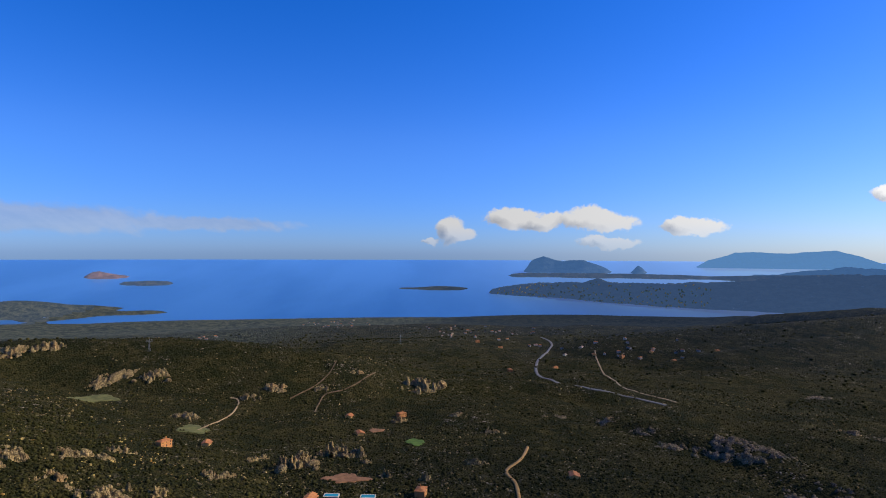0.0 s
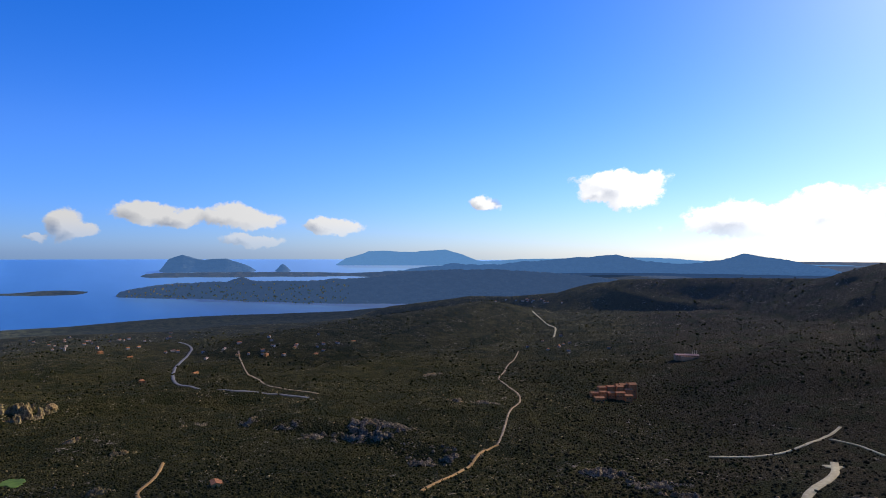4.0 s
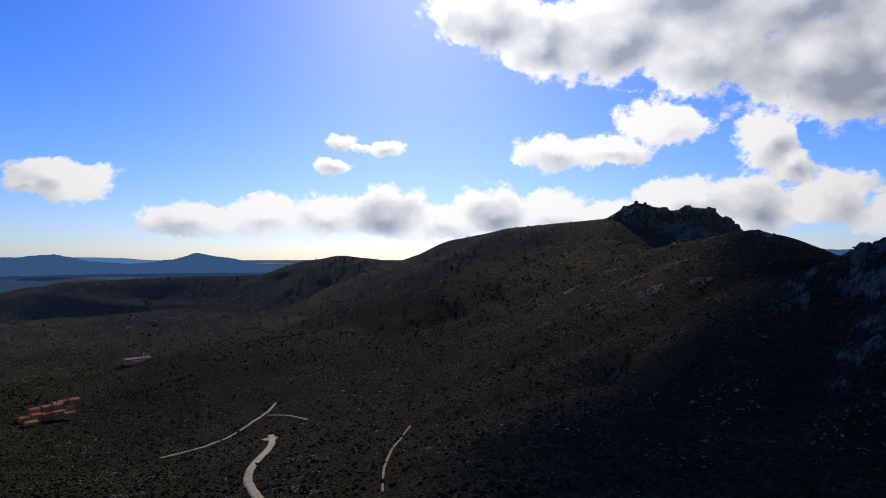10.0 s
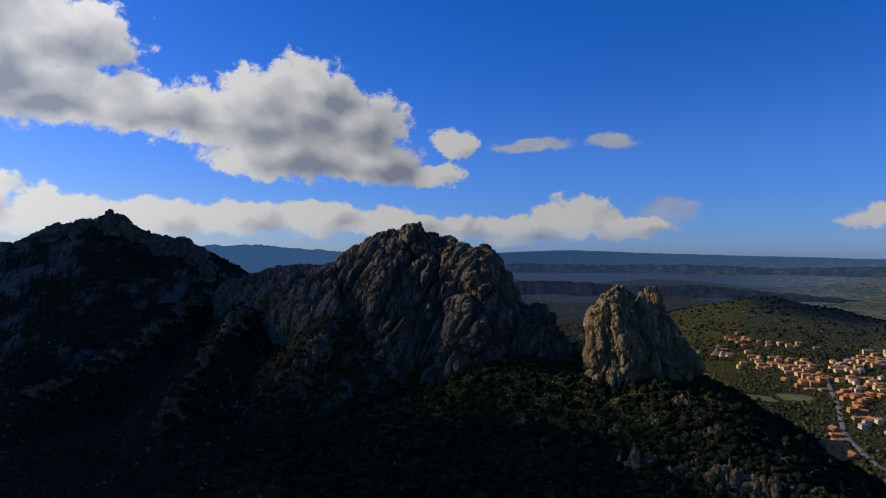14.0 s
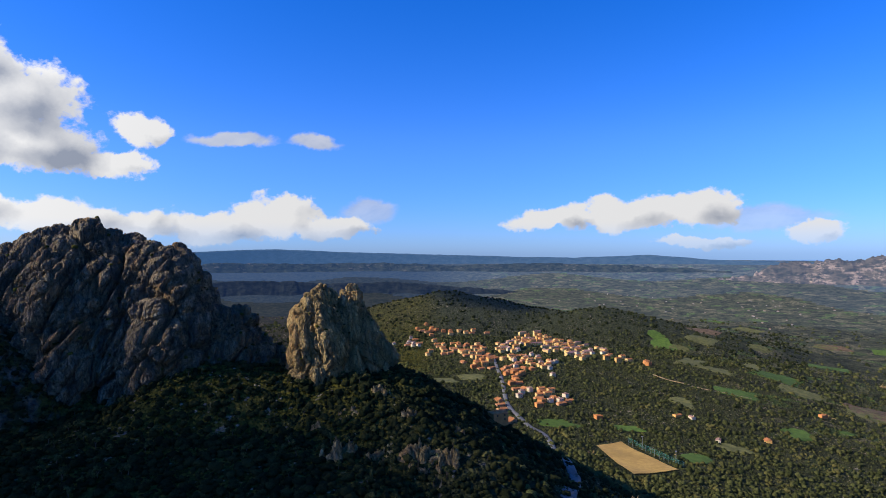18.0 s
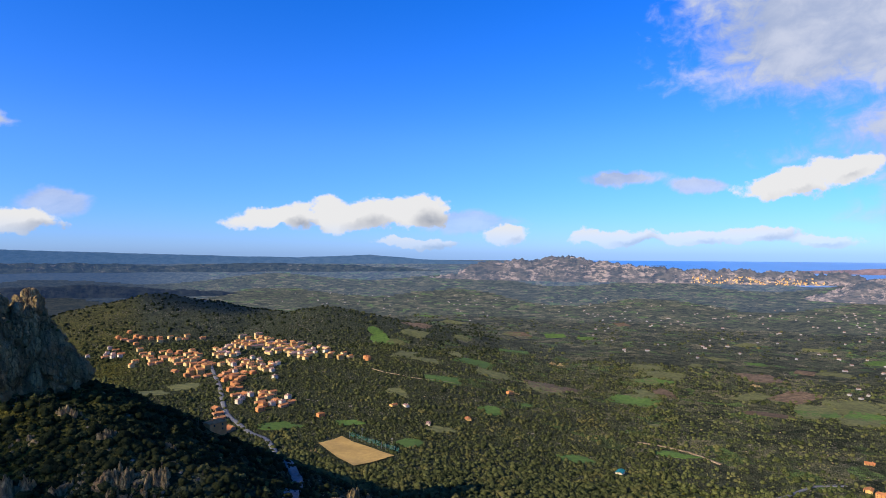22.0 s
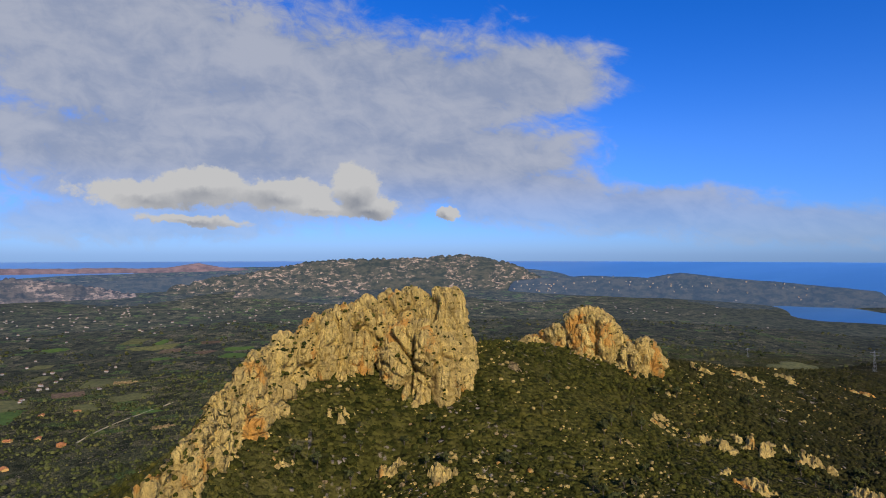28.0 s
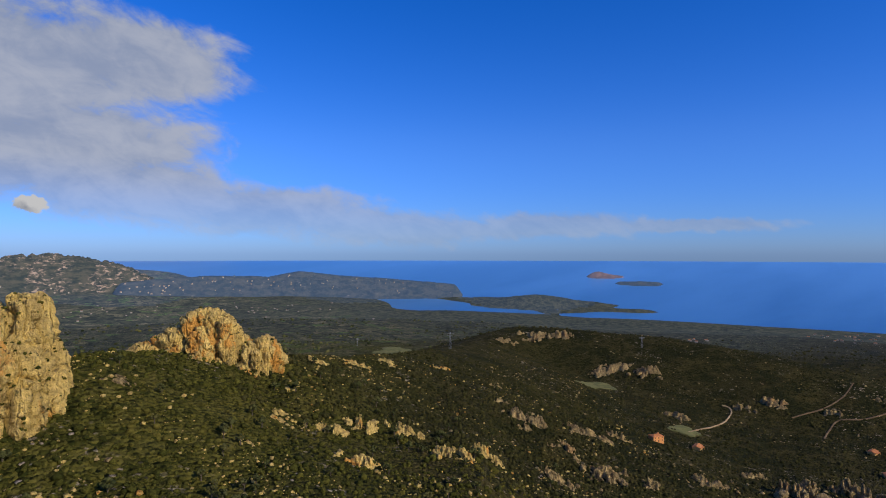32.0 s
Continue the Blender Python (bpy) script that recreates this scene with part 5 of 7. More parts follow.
SOUTH_ROCKS = [
    (24.7, -16.9, 26, 9, 16), (21.4, -16.7, 20, 8, 10), (27.9, -16.6, 22, 8, 10), (33.0, -18.8, 34, 9, 22), (15.2, -15.0, 16, 6, 8), (10.6, -14.9, 16, 6, 7), (30.7, -19.3, 14, 6, 7), (52.6, -19.9, 24, 8, 16),
    (48.3, -19.5, 22, 8, 14), (55.0, -20.6, 18, 7, 10), (25.9, -15.5, 24, 6, 12), (29.3, -16.1, 24, 6, 12), (36.9, -13.9, 20, 5, 9), (31.9, -11.4, 22, 6, 9), (68.4, -18.3, 12, 3, 8), (70.5, -18.5, 10, 3, 6), (34.2, -13.8, 14, 6, 6), (18.6, -15.7, 16, 5, 6), (80, -18.0, 10, 3, 5), (97.5, -1.6, 20, 6, 8), (99.3, -2.5, 26, 7, 9), (100.8, -3.4, 22, 6, 6), (94, -3.4, 16, 4, 5), (96.5, -5.0, 14, 4, 5), (103, -1.0, 18, 6, 5), (92, -6.4, 14, 4, 5), (86, -4.2, 16, 4, 5), (105.2, -2.4, 16, 5, 5),
]
WEST_ROCKS = [
    (175.0, -13.0, 9, 8, 2), (171.3, -18.2, 13, 11, 12), (174.5, -18.9, 10, 7, 9), (178.7, -19.0, 13, 9, 12), (181.3, -19.2, 9, 9, 6), (172.0, -14.6, 9, 3, 6), (177.6, -15.0, 7, 6, 4), (168.8, -15.7, 6, 3, 4),
    (199.2, -23.4, 24, 20, 12), (182.6, -16.8, 6, 5, 3), (217.5, -10.3, 26, 9, 9), (194.6, -17.9, 8, 6, 4), (213.5, -13.0, 12, 6, 5), (234.2, -11.0, 16, 6, 6), (252.9, -10.7, 36, 10, 14), (226.6, -21.5, 9, 5, 4), (255.7, -14.6, 22, 7, 10),
]
NORTH_ROCKS = [
    (275.8, -19.8, 9, 6, 10), (280.2, -20.4, 11, 6, 10), (284.3, -21.3, 8, 3, 7), (271.1, -14.9, 7, 3, 6), (265.9, -18.5, 5, 3, 4), (305.4, -16.2, 11, 7, 9), (308.4, -15.9, 14, 7, 12), (312.0, -16.4, 13, 7, 11), (307.6, -18.8, 15, 5, 12),
    (316.7, -18.4, 15, 7, 14), (320.0, -18.6, 11, 7, 9), (301.2, -14.9, 14, 3, 10), (303.9, -10.0, 11, 5, 6), (307.8, -10.4, 14, 5, 8), (310.6, -10.3, 14, 4, 7), (315.3, -10.7, 16, 4, 8), (297.6, -16.5, 7, 2, 6), (278.4, -14.0, 6, 3, 5), (301.3, -12.4, 4, 3, 2),
]
HILL_ROCKS = [
    (321.8, -8.3, 22, 6, 10), (330.1, -11.0, 16, 5, 6), (334.3, -10.6, 14, 6, 6), (328.6, -16.1, 12, 5, 8), (321.3, -13.8, 9, 3, 4), (347.1, -18.4, 14, 5, 9), (351.8, -11.1, 16, 5, 7), (320.8, -12.4, 9, 3, 4), (323.4, -16.0, 9, 4, 6), (287.6, -10.6, 9, 2, 5),
]
for count, (rocks, mat, blocks, label, group, swell) in enumerate((
        (EAST_ROCKS, WARM_ROCK, WARM_BOULDERS, "sunlit tan granite boulders heaped in dark scrub", "outcrops on the eastern slope", 1.8),
        (SOUTH_ROCKS, TAN_ROCK, BROWN_BLOCKS, "brownish granite outcrop among dark scrub", "outcrops in the southern valley", 1.9),
        (WEST_ROCKS, WARM_ROCK, WARM_BOULDERS, "tan granite boulders on a wooded slope", "outcrops above the village", 1.35),
        (NORTH_ROCKS, PALE_ROCK, PALE_BLOCKS, "pale granite outcrop in green scrub", "outcrops round the pale crags", 1.3),
        (HILL_ROCKS, WARM_ROCK, WARM_BOULDERS, "low granite outcrop on a scrubby hill", "outcrops on the stony hill", 1.5))):
    for i, (az, el, wide, tall, number) in enumerate(rocks):
        outcrop(az, el, wide, tall * (1.35 if count == 0 else 0.7 if count == 1 else 1.1), number, mat, blocks, 1000 * count + i, label, group, swell)

# ---- roads, fields, houses ----
CLEAR = []          # x, y, radius in true metres: where no scrub grows


def plain_stuff(name, light, dark, size, rough=0.95, relief=0.3):
    m, n, s = material(name, rough)
    p = where(n)
    c = n.mix(n.step(n.noise(p, size, 5.0, 0.65), 0.35, 0.65), dark, light)
    c = n.mix(n.step(n.noise(p, size * 0.08, 3.0, 0.6), 0.4, 0.7, 0, 0.45), c, tuple(v * 0.6 for v in dark))
    n.link(c, s.inputs["Base Color"])
    bump(n, s, n.noise(p, size * 2, 4.0, 0.6), relief, 0.3)
    return m


TARMAC = plain_stuff("worn_asphalt", (0.20, 0.195, 0.18), (0.13, 0.128, 0.12), 0.4)
DIRT = plain_stuff("pale_dirt_track", (0.42, 0.31, 0.17), (0.27, 0.18, 0.09), 0.3)
CONCRETE_ROAD = plain_stuff("pale_gravel_road", (0.50, 0.43, 0.25), (0.36, 0.30, 0.16), 0.25)
SAND = plain_stuff("beaten_sand", (0.55, 0.35, 0.09), (0.44, 0.27, 0.07), 0.15)
GRASS = plain_stuff("meadow_grass", (0.110, 0.180, 0.026), (0.060, 0.108, 0.018), 0.12)
DRY = plain_stuff("dry_herbs", (0.17, 0.165, 0.05), (0.09, 0.095, 0.03), 0.1)
TILLED = plain_stuff("ploughed_soil", (0.20, 0.135, 0.07), (0.09, 0.06, 0.032), 0.1)
OCHRE_EARTH = plain_stuff("ochre_earth", (0.50, 0.30, 0.10), (0.36, 0.20, 0.06), 0.3)
EARTH_BARE = plain_stuff("bare_reddish_earth", (0.34, 0.17, 0.07), (0.20, 0.10, 0.045), 0.2)


def strip(name, label, points, wide, mat, lift=0.7):
    """A road laid on the ground along lines of sight (azimuth, elevation)."""
    way_points = []
    for az, el in points:
        way_points.append(polar(az, meet(az, el)))
    dense = []
    for i in range(len(way_points) - 1):
        p0, p1 = way_points[max(i - 1, 0)], way_points[i]
        p2, p3 = way_points[i + 1], way_points[min(i + 2, len(way_points) - 1)]
        for k in range(10):
            u = k / 10
            dense.append([0.5 * (2 * b + (c - a) * u + (2 * a - 5 * b + 4 * c - d) * u * u + (3 * b - a - 3 * c + d) * u ** 3) for a, b, c, d in zip(p0, p1, p2, p3)])
    dense.append(list(way_points[-1]))
    line = np.array(dense)
    side = np.gradient(line, axis=0)
    side = np.stack([-side[:, 1], side[:, 0]], 1) / np.maximum(np.hypot(side[:, 0], side[:, 1])[:, None], 1e-6)
    rng = np.random.RandomState(len(points))
    half = wide * 0.5 * (1 + 0.15 * (rng.rand(len(line), 1) - 0.5))
    rows = []
    level = surface(line[:, 0], line[:, 1])
    for across, drop in ((-1.15, 1.6), (-1, 0), (-0.33, -0.08), (0.33, -0.08), (1, 0), (1.15, 1.6)):
        q = line + side * half * across
        rows.append(settle_points(q[:, 0], q[:, 1], np.maximum(surface(q[:, 0], q[:, 1]), level) + lift - drop))
    ob = mesh_object(name, np.stack(rows, 1), grid_faces(len(line), 6), mat)
    for x, y in line[::2]:
        CLEAR.append((x, y, wide * 0.55 + 0.9))
    return tagged(ob, label, "road", kind="structure")


def patch(name, label, az, el, wide, deep, mat, seed, lift=0.6, turn=0.0, square=False, category="field"):
    """A field or clearing lying on the ground; wide across the line of sight, deep along it."""
    d = meet(az, el)
    cx, cy = polar(az, d)
    a = radians(az + turn)
    rng = random.Random(seed)
    rings, around = 10, 40
    v = []
    for r in range(rings + 1):
        for k in range(around):
            t = 2 * math.pi * k / around
            if square:
                m = 1 / max(abs(math.cos(t)), abs(math.sin(t)))
            else:
                m = 1 + 0.55 * noise.noise(Vector((math.cos(t) * 1.3, math.sin(t) * 1.3, seed * 3.7))) + 0.22 * noise.noise(Vector((math.cos(t) * 5, math.sin(t) * 5, seed)))
            u, w = math.cos(t) * m * wide * 0.5 * r / rings, math.sin(t) * m * deep * 0.5 * r / rings
            v.append((cx + u * math.cos(a) + w * math.sin(a), cy - u * math.sin(a) + w * math.cos(a)))
    v = np.array(v)
    edge = np.repeat(np.arange(rings + 1) == rings, around)
    h = surface(v[:, 0], v[:, 1]) + lift - edge * 1.2
    ob = mesh_object(name, settle_points(v[:, 0], v[:, 1], h), grid_faces(rings + 1, around, True), mat)
    for x, y in v[around * 2:around * 7:7]:
        CLEAR.append((x, y, min(wide, deep) * 0.11 + 2.0))
    return tagged(ob, label, category, kind="structure")


strip("road_valley", "pale country road winding down to the sea", [(9.3, -7.8), (10.3, -8.5), (9.1, -9.8), (8.9, -11.1), (10.6, -11.8), (13.4, -12.2), (16.9, -12.76), (20.4, -13.3)], 6, TARMAC)
strip("track_hillside", "dirt track along a scrubby hillside", [(14.2, -8.8), (14.9, -10.7), (16.4, -11.8), (18.4, -12.4), (21.3, -13.0)], 3, DIRT)
strip("track_orange", "ochre dirt track bending through scrub", [(8.1, -17.6), (7.5, -18.6), (6.1, -19.75), (7.0, -20.85), (7.4, -22.5)], 3, OCHRE_EARTH)
strip("track_gully", "narrow pale footpath", [(340.6, -12.9), (341.3, -13.3), (340.7, -14.2), (339.0, -14.9), (337.9, -15.3)], 1.8, DIRT)
strip("track_ridge", "faint pale track across the slope", [(353.6, -11.2), (353.2, -11.4), (350.9, -12.6), (348.7, -13.3), (348.0, -14.5)], 1.7, TILLED)
strip("track_stony", "faint stony track among scrub", [(350.0, -10.0), (349.2, -11.3), (347.7, -12.5), (345.8, -13.3)], 1.6, TILLED)
strip("road_crossing", "ochre earth road meeting a junction", [(31.0, -21.6), (33.9, -20.3), (36.0, -19.0), (37.1, -18.1), (38.2, -17.6)], 3.4, OCHRE_EARTH)
strip("road_uphill", "pale lane climbing the valley side", [(38.2, -17.6), (38.8, -16.2), (39.3, -14.7), (40.3, -13.5), (39.3, -12.5), (38.3, -11.7), (39.1, -10.5), (40.1, -9.2)], 2.8, DIRT)
strip("road_zigzag", "zigzag of pale lane high on the ridge", [(41.4, -5.4), (42.2, -6.1), (43.5, -6.9), (43.4, -7.8)], 5, CONCRETE_ROAD)
strip("road_bottom", "grey road along the valley bottom", [(56.8, -17.1), (58.6, -16.9), (60.4, -16.6), (62.9, -15.8), (64.9, -14.7), (66.4, -13.5)], 3.6, CONCRETE_ROAD)
strip("road_spur", "short pale road ending on a slope", [(65.7, -14.5), (67.9, -14.7), (69.3, -15.1)], 3.6, CONCRETE_ROAD)
strip("road_wide", "broad pale unfinished road with a turning place", [(66.0, -16.2), (66.0, -17.0), (64.6, -18.4), (64.0, -19.6), (64.5, -20.7), (66.0, -22.5)], 7, CONCRETE_ROAD)
patch("clearing_road_end", "pale gravel turning place", 65.9, -16.5, 18, 20, CONCRETE_ROAD, 3)
strip("track_backlit", "thin ochre path in dark scrub", [(78.8, -16.0), (77.3, -17.7), (76.4, -19.4), (76.2, -21.5)], 2, DIRT)
strip("road_village", "straight main road into the village", [(185.6, -10.0), (186.0, -11.0), (186.4, -12.0), (186.9, -14.0), (188.7, -15.75), (190.8, -17.1), (192.4, -18.8), (193.1, -20.2), (192.4, -22.0)], 7, TARMAC)
strip("road_hedged", "pale lane between hedges and walls", [(199.9, -10.8), (201.2, -11.2), (202.8, -11.4), (204.0, -11.7), (205.6, -11.9), (207.9, -12.2)], 2.6, DIRT)
strip("road_field", "pale farm lane beside a meadow", [(224.6, -16.6), (226.5, -16.7), (229.0, -17.0), (231.5, -17.6)], 4, DIRT)
strip("road_far_lane", "grey lane crossing the fields", [(256.6, -12.6), (254.0, -13.35), (251.5, -14.1), (249.4, -15.0)], 3, CONCRETE_ROAD)
strip("road_grey", "grey road bending among trees", [(233.0, -20.6), (236.0, -19.4), (238.2, -18.2), (240.5, -17.7)], 4, TARMAC)

# sandy pitch, from its four corners
corner = [polar(a, meet(a, e)) for a, e in ((195.0, -17.25), (197.2, -16.75), (202.1, -18.6), (198.3, -19.35))]
c_u, c_v = np.meshgrid(np.linspace(0, 1, 12), np.linspace(0, 1, 12), indexing="ij")
c_x, c_y = (((1 - c_u) * (1 - c_v) * corner[0][k] + c_u * (1 - c_v) * corner[1][k] + c_u * c_v * corner[2][k] + (1 - c_u) * c_v * corner[3][k]) for k in (0, 1))
pitch = mesh_object("pitch", settle_points(c_x, c_y, surface(c_x, c_y) + 1.2), grid_faces(12, 12), SAND)
tagged(pitch, "sandy football pitch of beaten earth", "sports pitch", kind="structure")
CLEAR += [(x, y, 9.0) for x, y in zip(c_x.ravel(), c_y.ravel())]
for i, (az, el, wide, deep, mat, label) in enumerate((
        (197.9, -15.6, 44, 30, GRASS, "bright green meadow"), (203.5, -17.5, 40, 44, GRASS, "bright green meadow"), (211.3, -14.5, 46, 60, GRASS, "bright green meadow"), (214.6, -14.0, 22, 26, GRASS, "small green meadow"),
        (219.2, -18.4, 48, 44, GRASS, "bright green meadow"), (227.8, -17.3, 60, 34, GRASS, "bright green meadow"), (234.2, -9.2, 60, 50, GRASS, "green field among trees"), (254.5, -13.2, 60, 40, GRASS, "green field by a lane"),
        (253.0, -11.9, 90, 60, DRY, "pale dry pasture"), (311.2, -9.2, 110, 130, DRY, "olive pasture below power lines"), (329.9, -11.9, 52, 60, DRY, "grassy clearing in the scrub"), (337.6, -15.2, 34, 44, DRY, "grassy clearing in the scrub"),
        (357.5, -17.4, 22, 30, GRASS, "small green clearing"), (183.5, -11.6, 70, 50, DRY, "dry yellow field"), (180.8, -11.9, 60, 40, DRY, "dry yellow field"), (351.0, -20.3, 36, 24, EARTH_BARE, "terraced reddish earth"), (353.8, -16.3, 20, 18, EARTH_BARE, "bare ochre earth by a house"), 
        (226.0, -15.0, 26, 20, DRY, "pale clearing"), (191.5, -15.6, 60, 40, GRASS, "rough green ground"), (206.5, -16.3, 50, 34, DRY, "rough pasture"))):
    patch("field", label, az, el, wide, deep, mat, 10 + i)

patch_rng = random.Random(31)
for i in range(110):     # small fields and clearings of the western lowland
    az = patch_rng.uniform(200, 268)
    el = -patch_rng.uniform(4.6, 13.5)
    d = meet(az, el)
    if 650 < d < 2900 and az < 252 + 10 * (el > -9):
        mat, label = patch_rng.choice(((DRY, "pale dry clearing"), (DRY, "straw-coloured field"), (GRASS, "small green field"), (TILLED, "ploughed brown field")))
        patch("field", label, az, el, patch_rng.uniform(30, 110), patch_rng.uniform(40, 130), mat, 100 + i, turn=patch_rng.uniform(-30, 30), square=patch_rng.random() < 0.5)
TILE = plain_stuff("terracotta_tiles", (0.54, 0.23, 0.085), (0.40, 0.15, 0.05), 0.5, relief=0.8)
PINK_TILE = plain_stuff("weathered_pink_tiles", (0.42, 0.25, 0.19), (0.30, 0.17, 0.13), 0.5, relief=0.8)
CREAM = plain_stuff("cream_plaster", (0.76, 0.54, 0.22), (0.62, 0.42, 0.16), 0.3)
OCHRE = plain_stuff("ochre_plaster", (0.66, 0.42, 0.15), (0.54, 0.32, 0.10), 0.3)
ORANGE = plain_stuff("orange_plaster", (0.62, 0.29, 0.10), (0.50, 0.21, 0.07), 0.3)
RED_PLASTER = plain_stuff("red_ochre_plaster", (0.70, 0.27, 0.09), (0.56, 0.19, 0.06), 0.3)
ROSE = plain_stuff("rose_plaster", (0.60, 0.33, 0.17), (0.48, 0.25, 0.12), 0.3)
PALE_WALL = plain_stuff("weathered_white_walls", (0.42, 0.39, 0.34), (0.30, 0.27, 0.23), 0.02)
DULL_TILE = plain_stuff("dull_roof_tiles", (0.26, 0.15, 0.10), (0.18, 0.10, 0.07), 0.02)
WHITE = plain_stuff("white_plaster", (0.76, 0.64, 0.44), (0.62, 0.51, 0.34), 0.3)
SHUTTER = plain_stuff("dark_shutters", (0.06, 0.05, 0.04), (0.035, 0.03, 0.025), 1.0)
POOL = plain_stuff("pool_water", (0.05, 0.36, 0.42), (0.03, 0.28, 0.36), 0.2, rough=0.1)
METAL = plain_stuff("galvanised_steel", (0.32, 0.33, 0.34), (0.22, 0.23, 0.24), 0.5, rough=0.5)
TEAL = plain_stuff("teal_sheeting", (0.015, 0.22, 0.20), (0.01, 0.16, 0.15), 0.4, rough=0.5)


def box_bm(bm, x0, x1, y0, y1, z0, z1):
    r = bmesh.ops.create_cube(bm, size=1.0)
    bmesh.ops.scale(bm, verts=r["verts"], vec=(x1 - x0, y1 - y0, z1 - z0))
    bmesh.ops.translate(bm, verts=r["verts"], vec=((x0 + x1) / 2, (y0 + y1) / 2, (z0 + z1) / 2))


def finish(name, bm, mat):
    me = bpy.data.meshes.new(name)
    bmesh.ops.recalc_face_normals(bm, faces=bm.faces)
    bm.to_mesh(me)
    bm.free()
    me.materials.append(mat)
    return me


def box_mesh(name, mat, *sizes):
    bm = bmesh.new()
    box_bm(bm, *sizes)
    return finish(name, bm, mat)


def roof_mesh(w, d, rise, over, thick, mat, hipped=False):
    """A tiled roof with eaves, ridge along x."""
    bm = bmesh.new()
    x, y, inset = w / 2 + over, d / 2 + over, d / 2 if hipped else 0
    rows = []
    for dz in (0, -thick):
        rows.append([bm.verts.new(p) for p in ((-x, -y, dz), (x, -y, dz), (x, y, dz), (-x, y, dz), (-x + inset, 0, rise + dz), (x - inset, 0, rise + dz))])
    for v in rows:
        for f in ((0, 1, 5, 4), (2, 3, 4, 5), (3, 0, 4), (1, 2, 5)):
            if len(f) == 4 or hipped:
                bm.faces.new([v[i] for i in f])
    a, b = rows
    for i, j in ((0, 1), (2, 3)) if not hipped else ((0, 1), (1, 2), (2, 3), (3, 0)):
        bm.faces.new((a[i], a[j], b[j], b[i]))
    if not hipped:
        for i, j in ((0, 4), (4, 3), (1, 5), (5, 2)):
            bm.faces.new((a[i], a[j], b[j], b[i]))
    return finish("roof", bm, mat)


def gable_walls(w, d, h, rise, mat, hipped=False):
    bm = bmesh.new()
    x, y = w / 2, d / 2
    low = [bm.verts.new(p) for p in ((-x, -y, -3), (x, -y, -3), (x, y, -3), (-x, y, -3))]
    top = [bm.verts.new(p) for p in ((-x, -y, h), (x, -y, h), (x, y, h), (-x, y, h))]
    for i in range(4):
        j = (i + 1) % 4
        bm.faces.new((low[i], low[j], top[j], top[i]))
    if not hipped:
        l, r = bm.verts.new((-x, 0, h + rise)), bm.verts.new((x, 0, h + rise))
        bm.faces.new((top[0], top[3], l))
        bm.faces.new((top[1], top[2], r))
    return finish("wall", bm, mat)


def house(name, label, w, d, storeys, wall_mat, roof_mat, group="", hipped=False, chimney=True, loggia=False):
    """A plastered house: walls, tiled roof, windows, door, chimney."""
    h, rise = storeys * 2.9, d * 0.20
    top = thing(name, (0, 0, 0), label, "house", group)
    part("wall", gable_walls(w, d, h, rise, wall_mat, hipped), top)
    part("roof", roof_mesh(w, d, rise, 0.45, 0.25, roof_mat, hipped), top, matrix=pose(0, 0, h + 0.15))
    pane = box_mesh("window", SHUTTER, -0.55, 0.55, -0.06, 0.06, -0.75, 0.75)
    n = max(2, int(w / 4.6))
    for s in range(storeys):
        for k in range(n):
            x = -w / 2 + w * (k + 0.5) / n
            for y in (-d / 2, d / 2):
                if s == 0 and k == n // 2:
                    continue
                part("window", pane, top, matrix=pose(x, y, s * 2.9 + 1.6))
    part("door", box_mesh("door", SHUTTER, -0.6, 0.6, -0.07, 0.07, 0, 2.2), top, matrix=pose(-w / 2 + w * (n // 2 + 0.5) / n, -d / 2, 0))
    if chimney:
        part("chimney", box_mesh("chimney", wall_mat, -0.4, 0.4, -0.4, 0.4, -1.0, 1.3), top, matrix=pose(w * 0.25, d * 0.12, h + rise))
    if loggia:
        part("porch", box_mesh("porch", roof_mat, -w * 0.4, w * 0.4, -2.8, 0, -0.12, 0.12), top, matrix=pose(0, -d / 2, 2.7, 12, 0, 0))
        for x in (-w * 0.36, w * 0.36):
            part("post", box_mesh("post", wall_mat, -0.18, 0.18, -0.18, 0.18, -3, 2.4), top, matrix=pose(x, -d / 2 - 2.5, 0))
    return top


IN_VILLAGE, ON_COAST, IN_WOODS = "houses of the village", "villas near the coast", "farmhouses among the trees"
KINDS = [
    house("house", "two-storey cream village house with a terracotta roof", 13, 9, 2, CREAM, TILE, IN_VILLAGE),
    house("house", "three-storey ochre village house with a terracotta roof", 14, 9, 3, OCHRE, TILE, IN_VILLAGE),
    house("house", "long cream village row house with a pinkish roof", 22, 9, 2, CREAM, PINK_TILE, IN_VILLAGE),
    house("house", "small white village house with a tiled roof", 9, 8, 2, WHITE, PINK_TILE, IN_VILLAGE, hipped=True),
    house("house", "orange plastered village house with a red roof", 12, 9, 2, ORANGE, TILE, IN_VILLAGE, hipped=True, loggia=True),
    house("house", "rose plastered low village house with a red roof", 15, 9, 1, ROSE, TILE, IN_VILLAGE, loggia=True),
]
used = [False] * len(KINDS)
VILLAS = [
    house("villa", "low ochre villa with a terracotta roof and porch", 15, 9, 1, OCHRE, TILE, IN_WOODS, loggia=True),
    house("villa", "white farmhouse with a tiled roof", 13, 8, 1, WHITE, PINK_TILE, IN_WOODS),
    house("villa", "orange country house with a red tiled roof", 14, 10, 2, ORANGE, TILE, IN_WOODS, hipped=True),
]
villa_used = [False] * len(VILLAS)


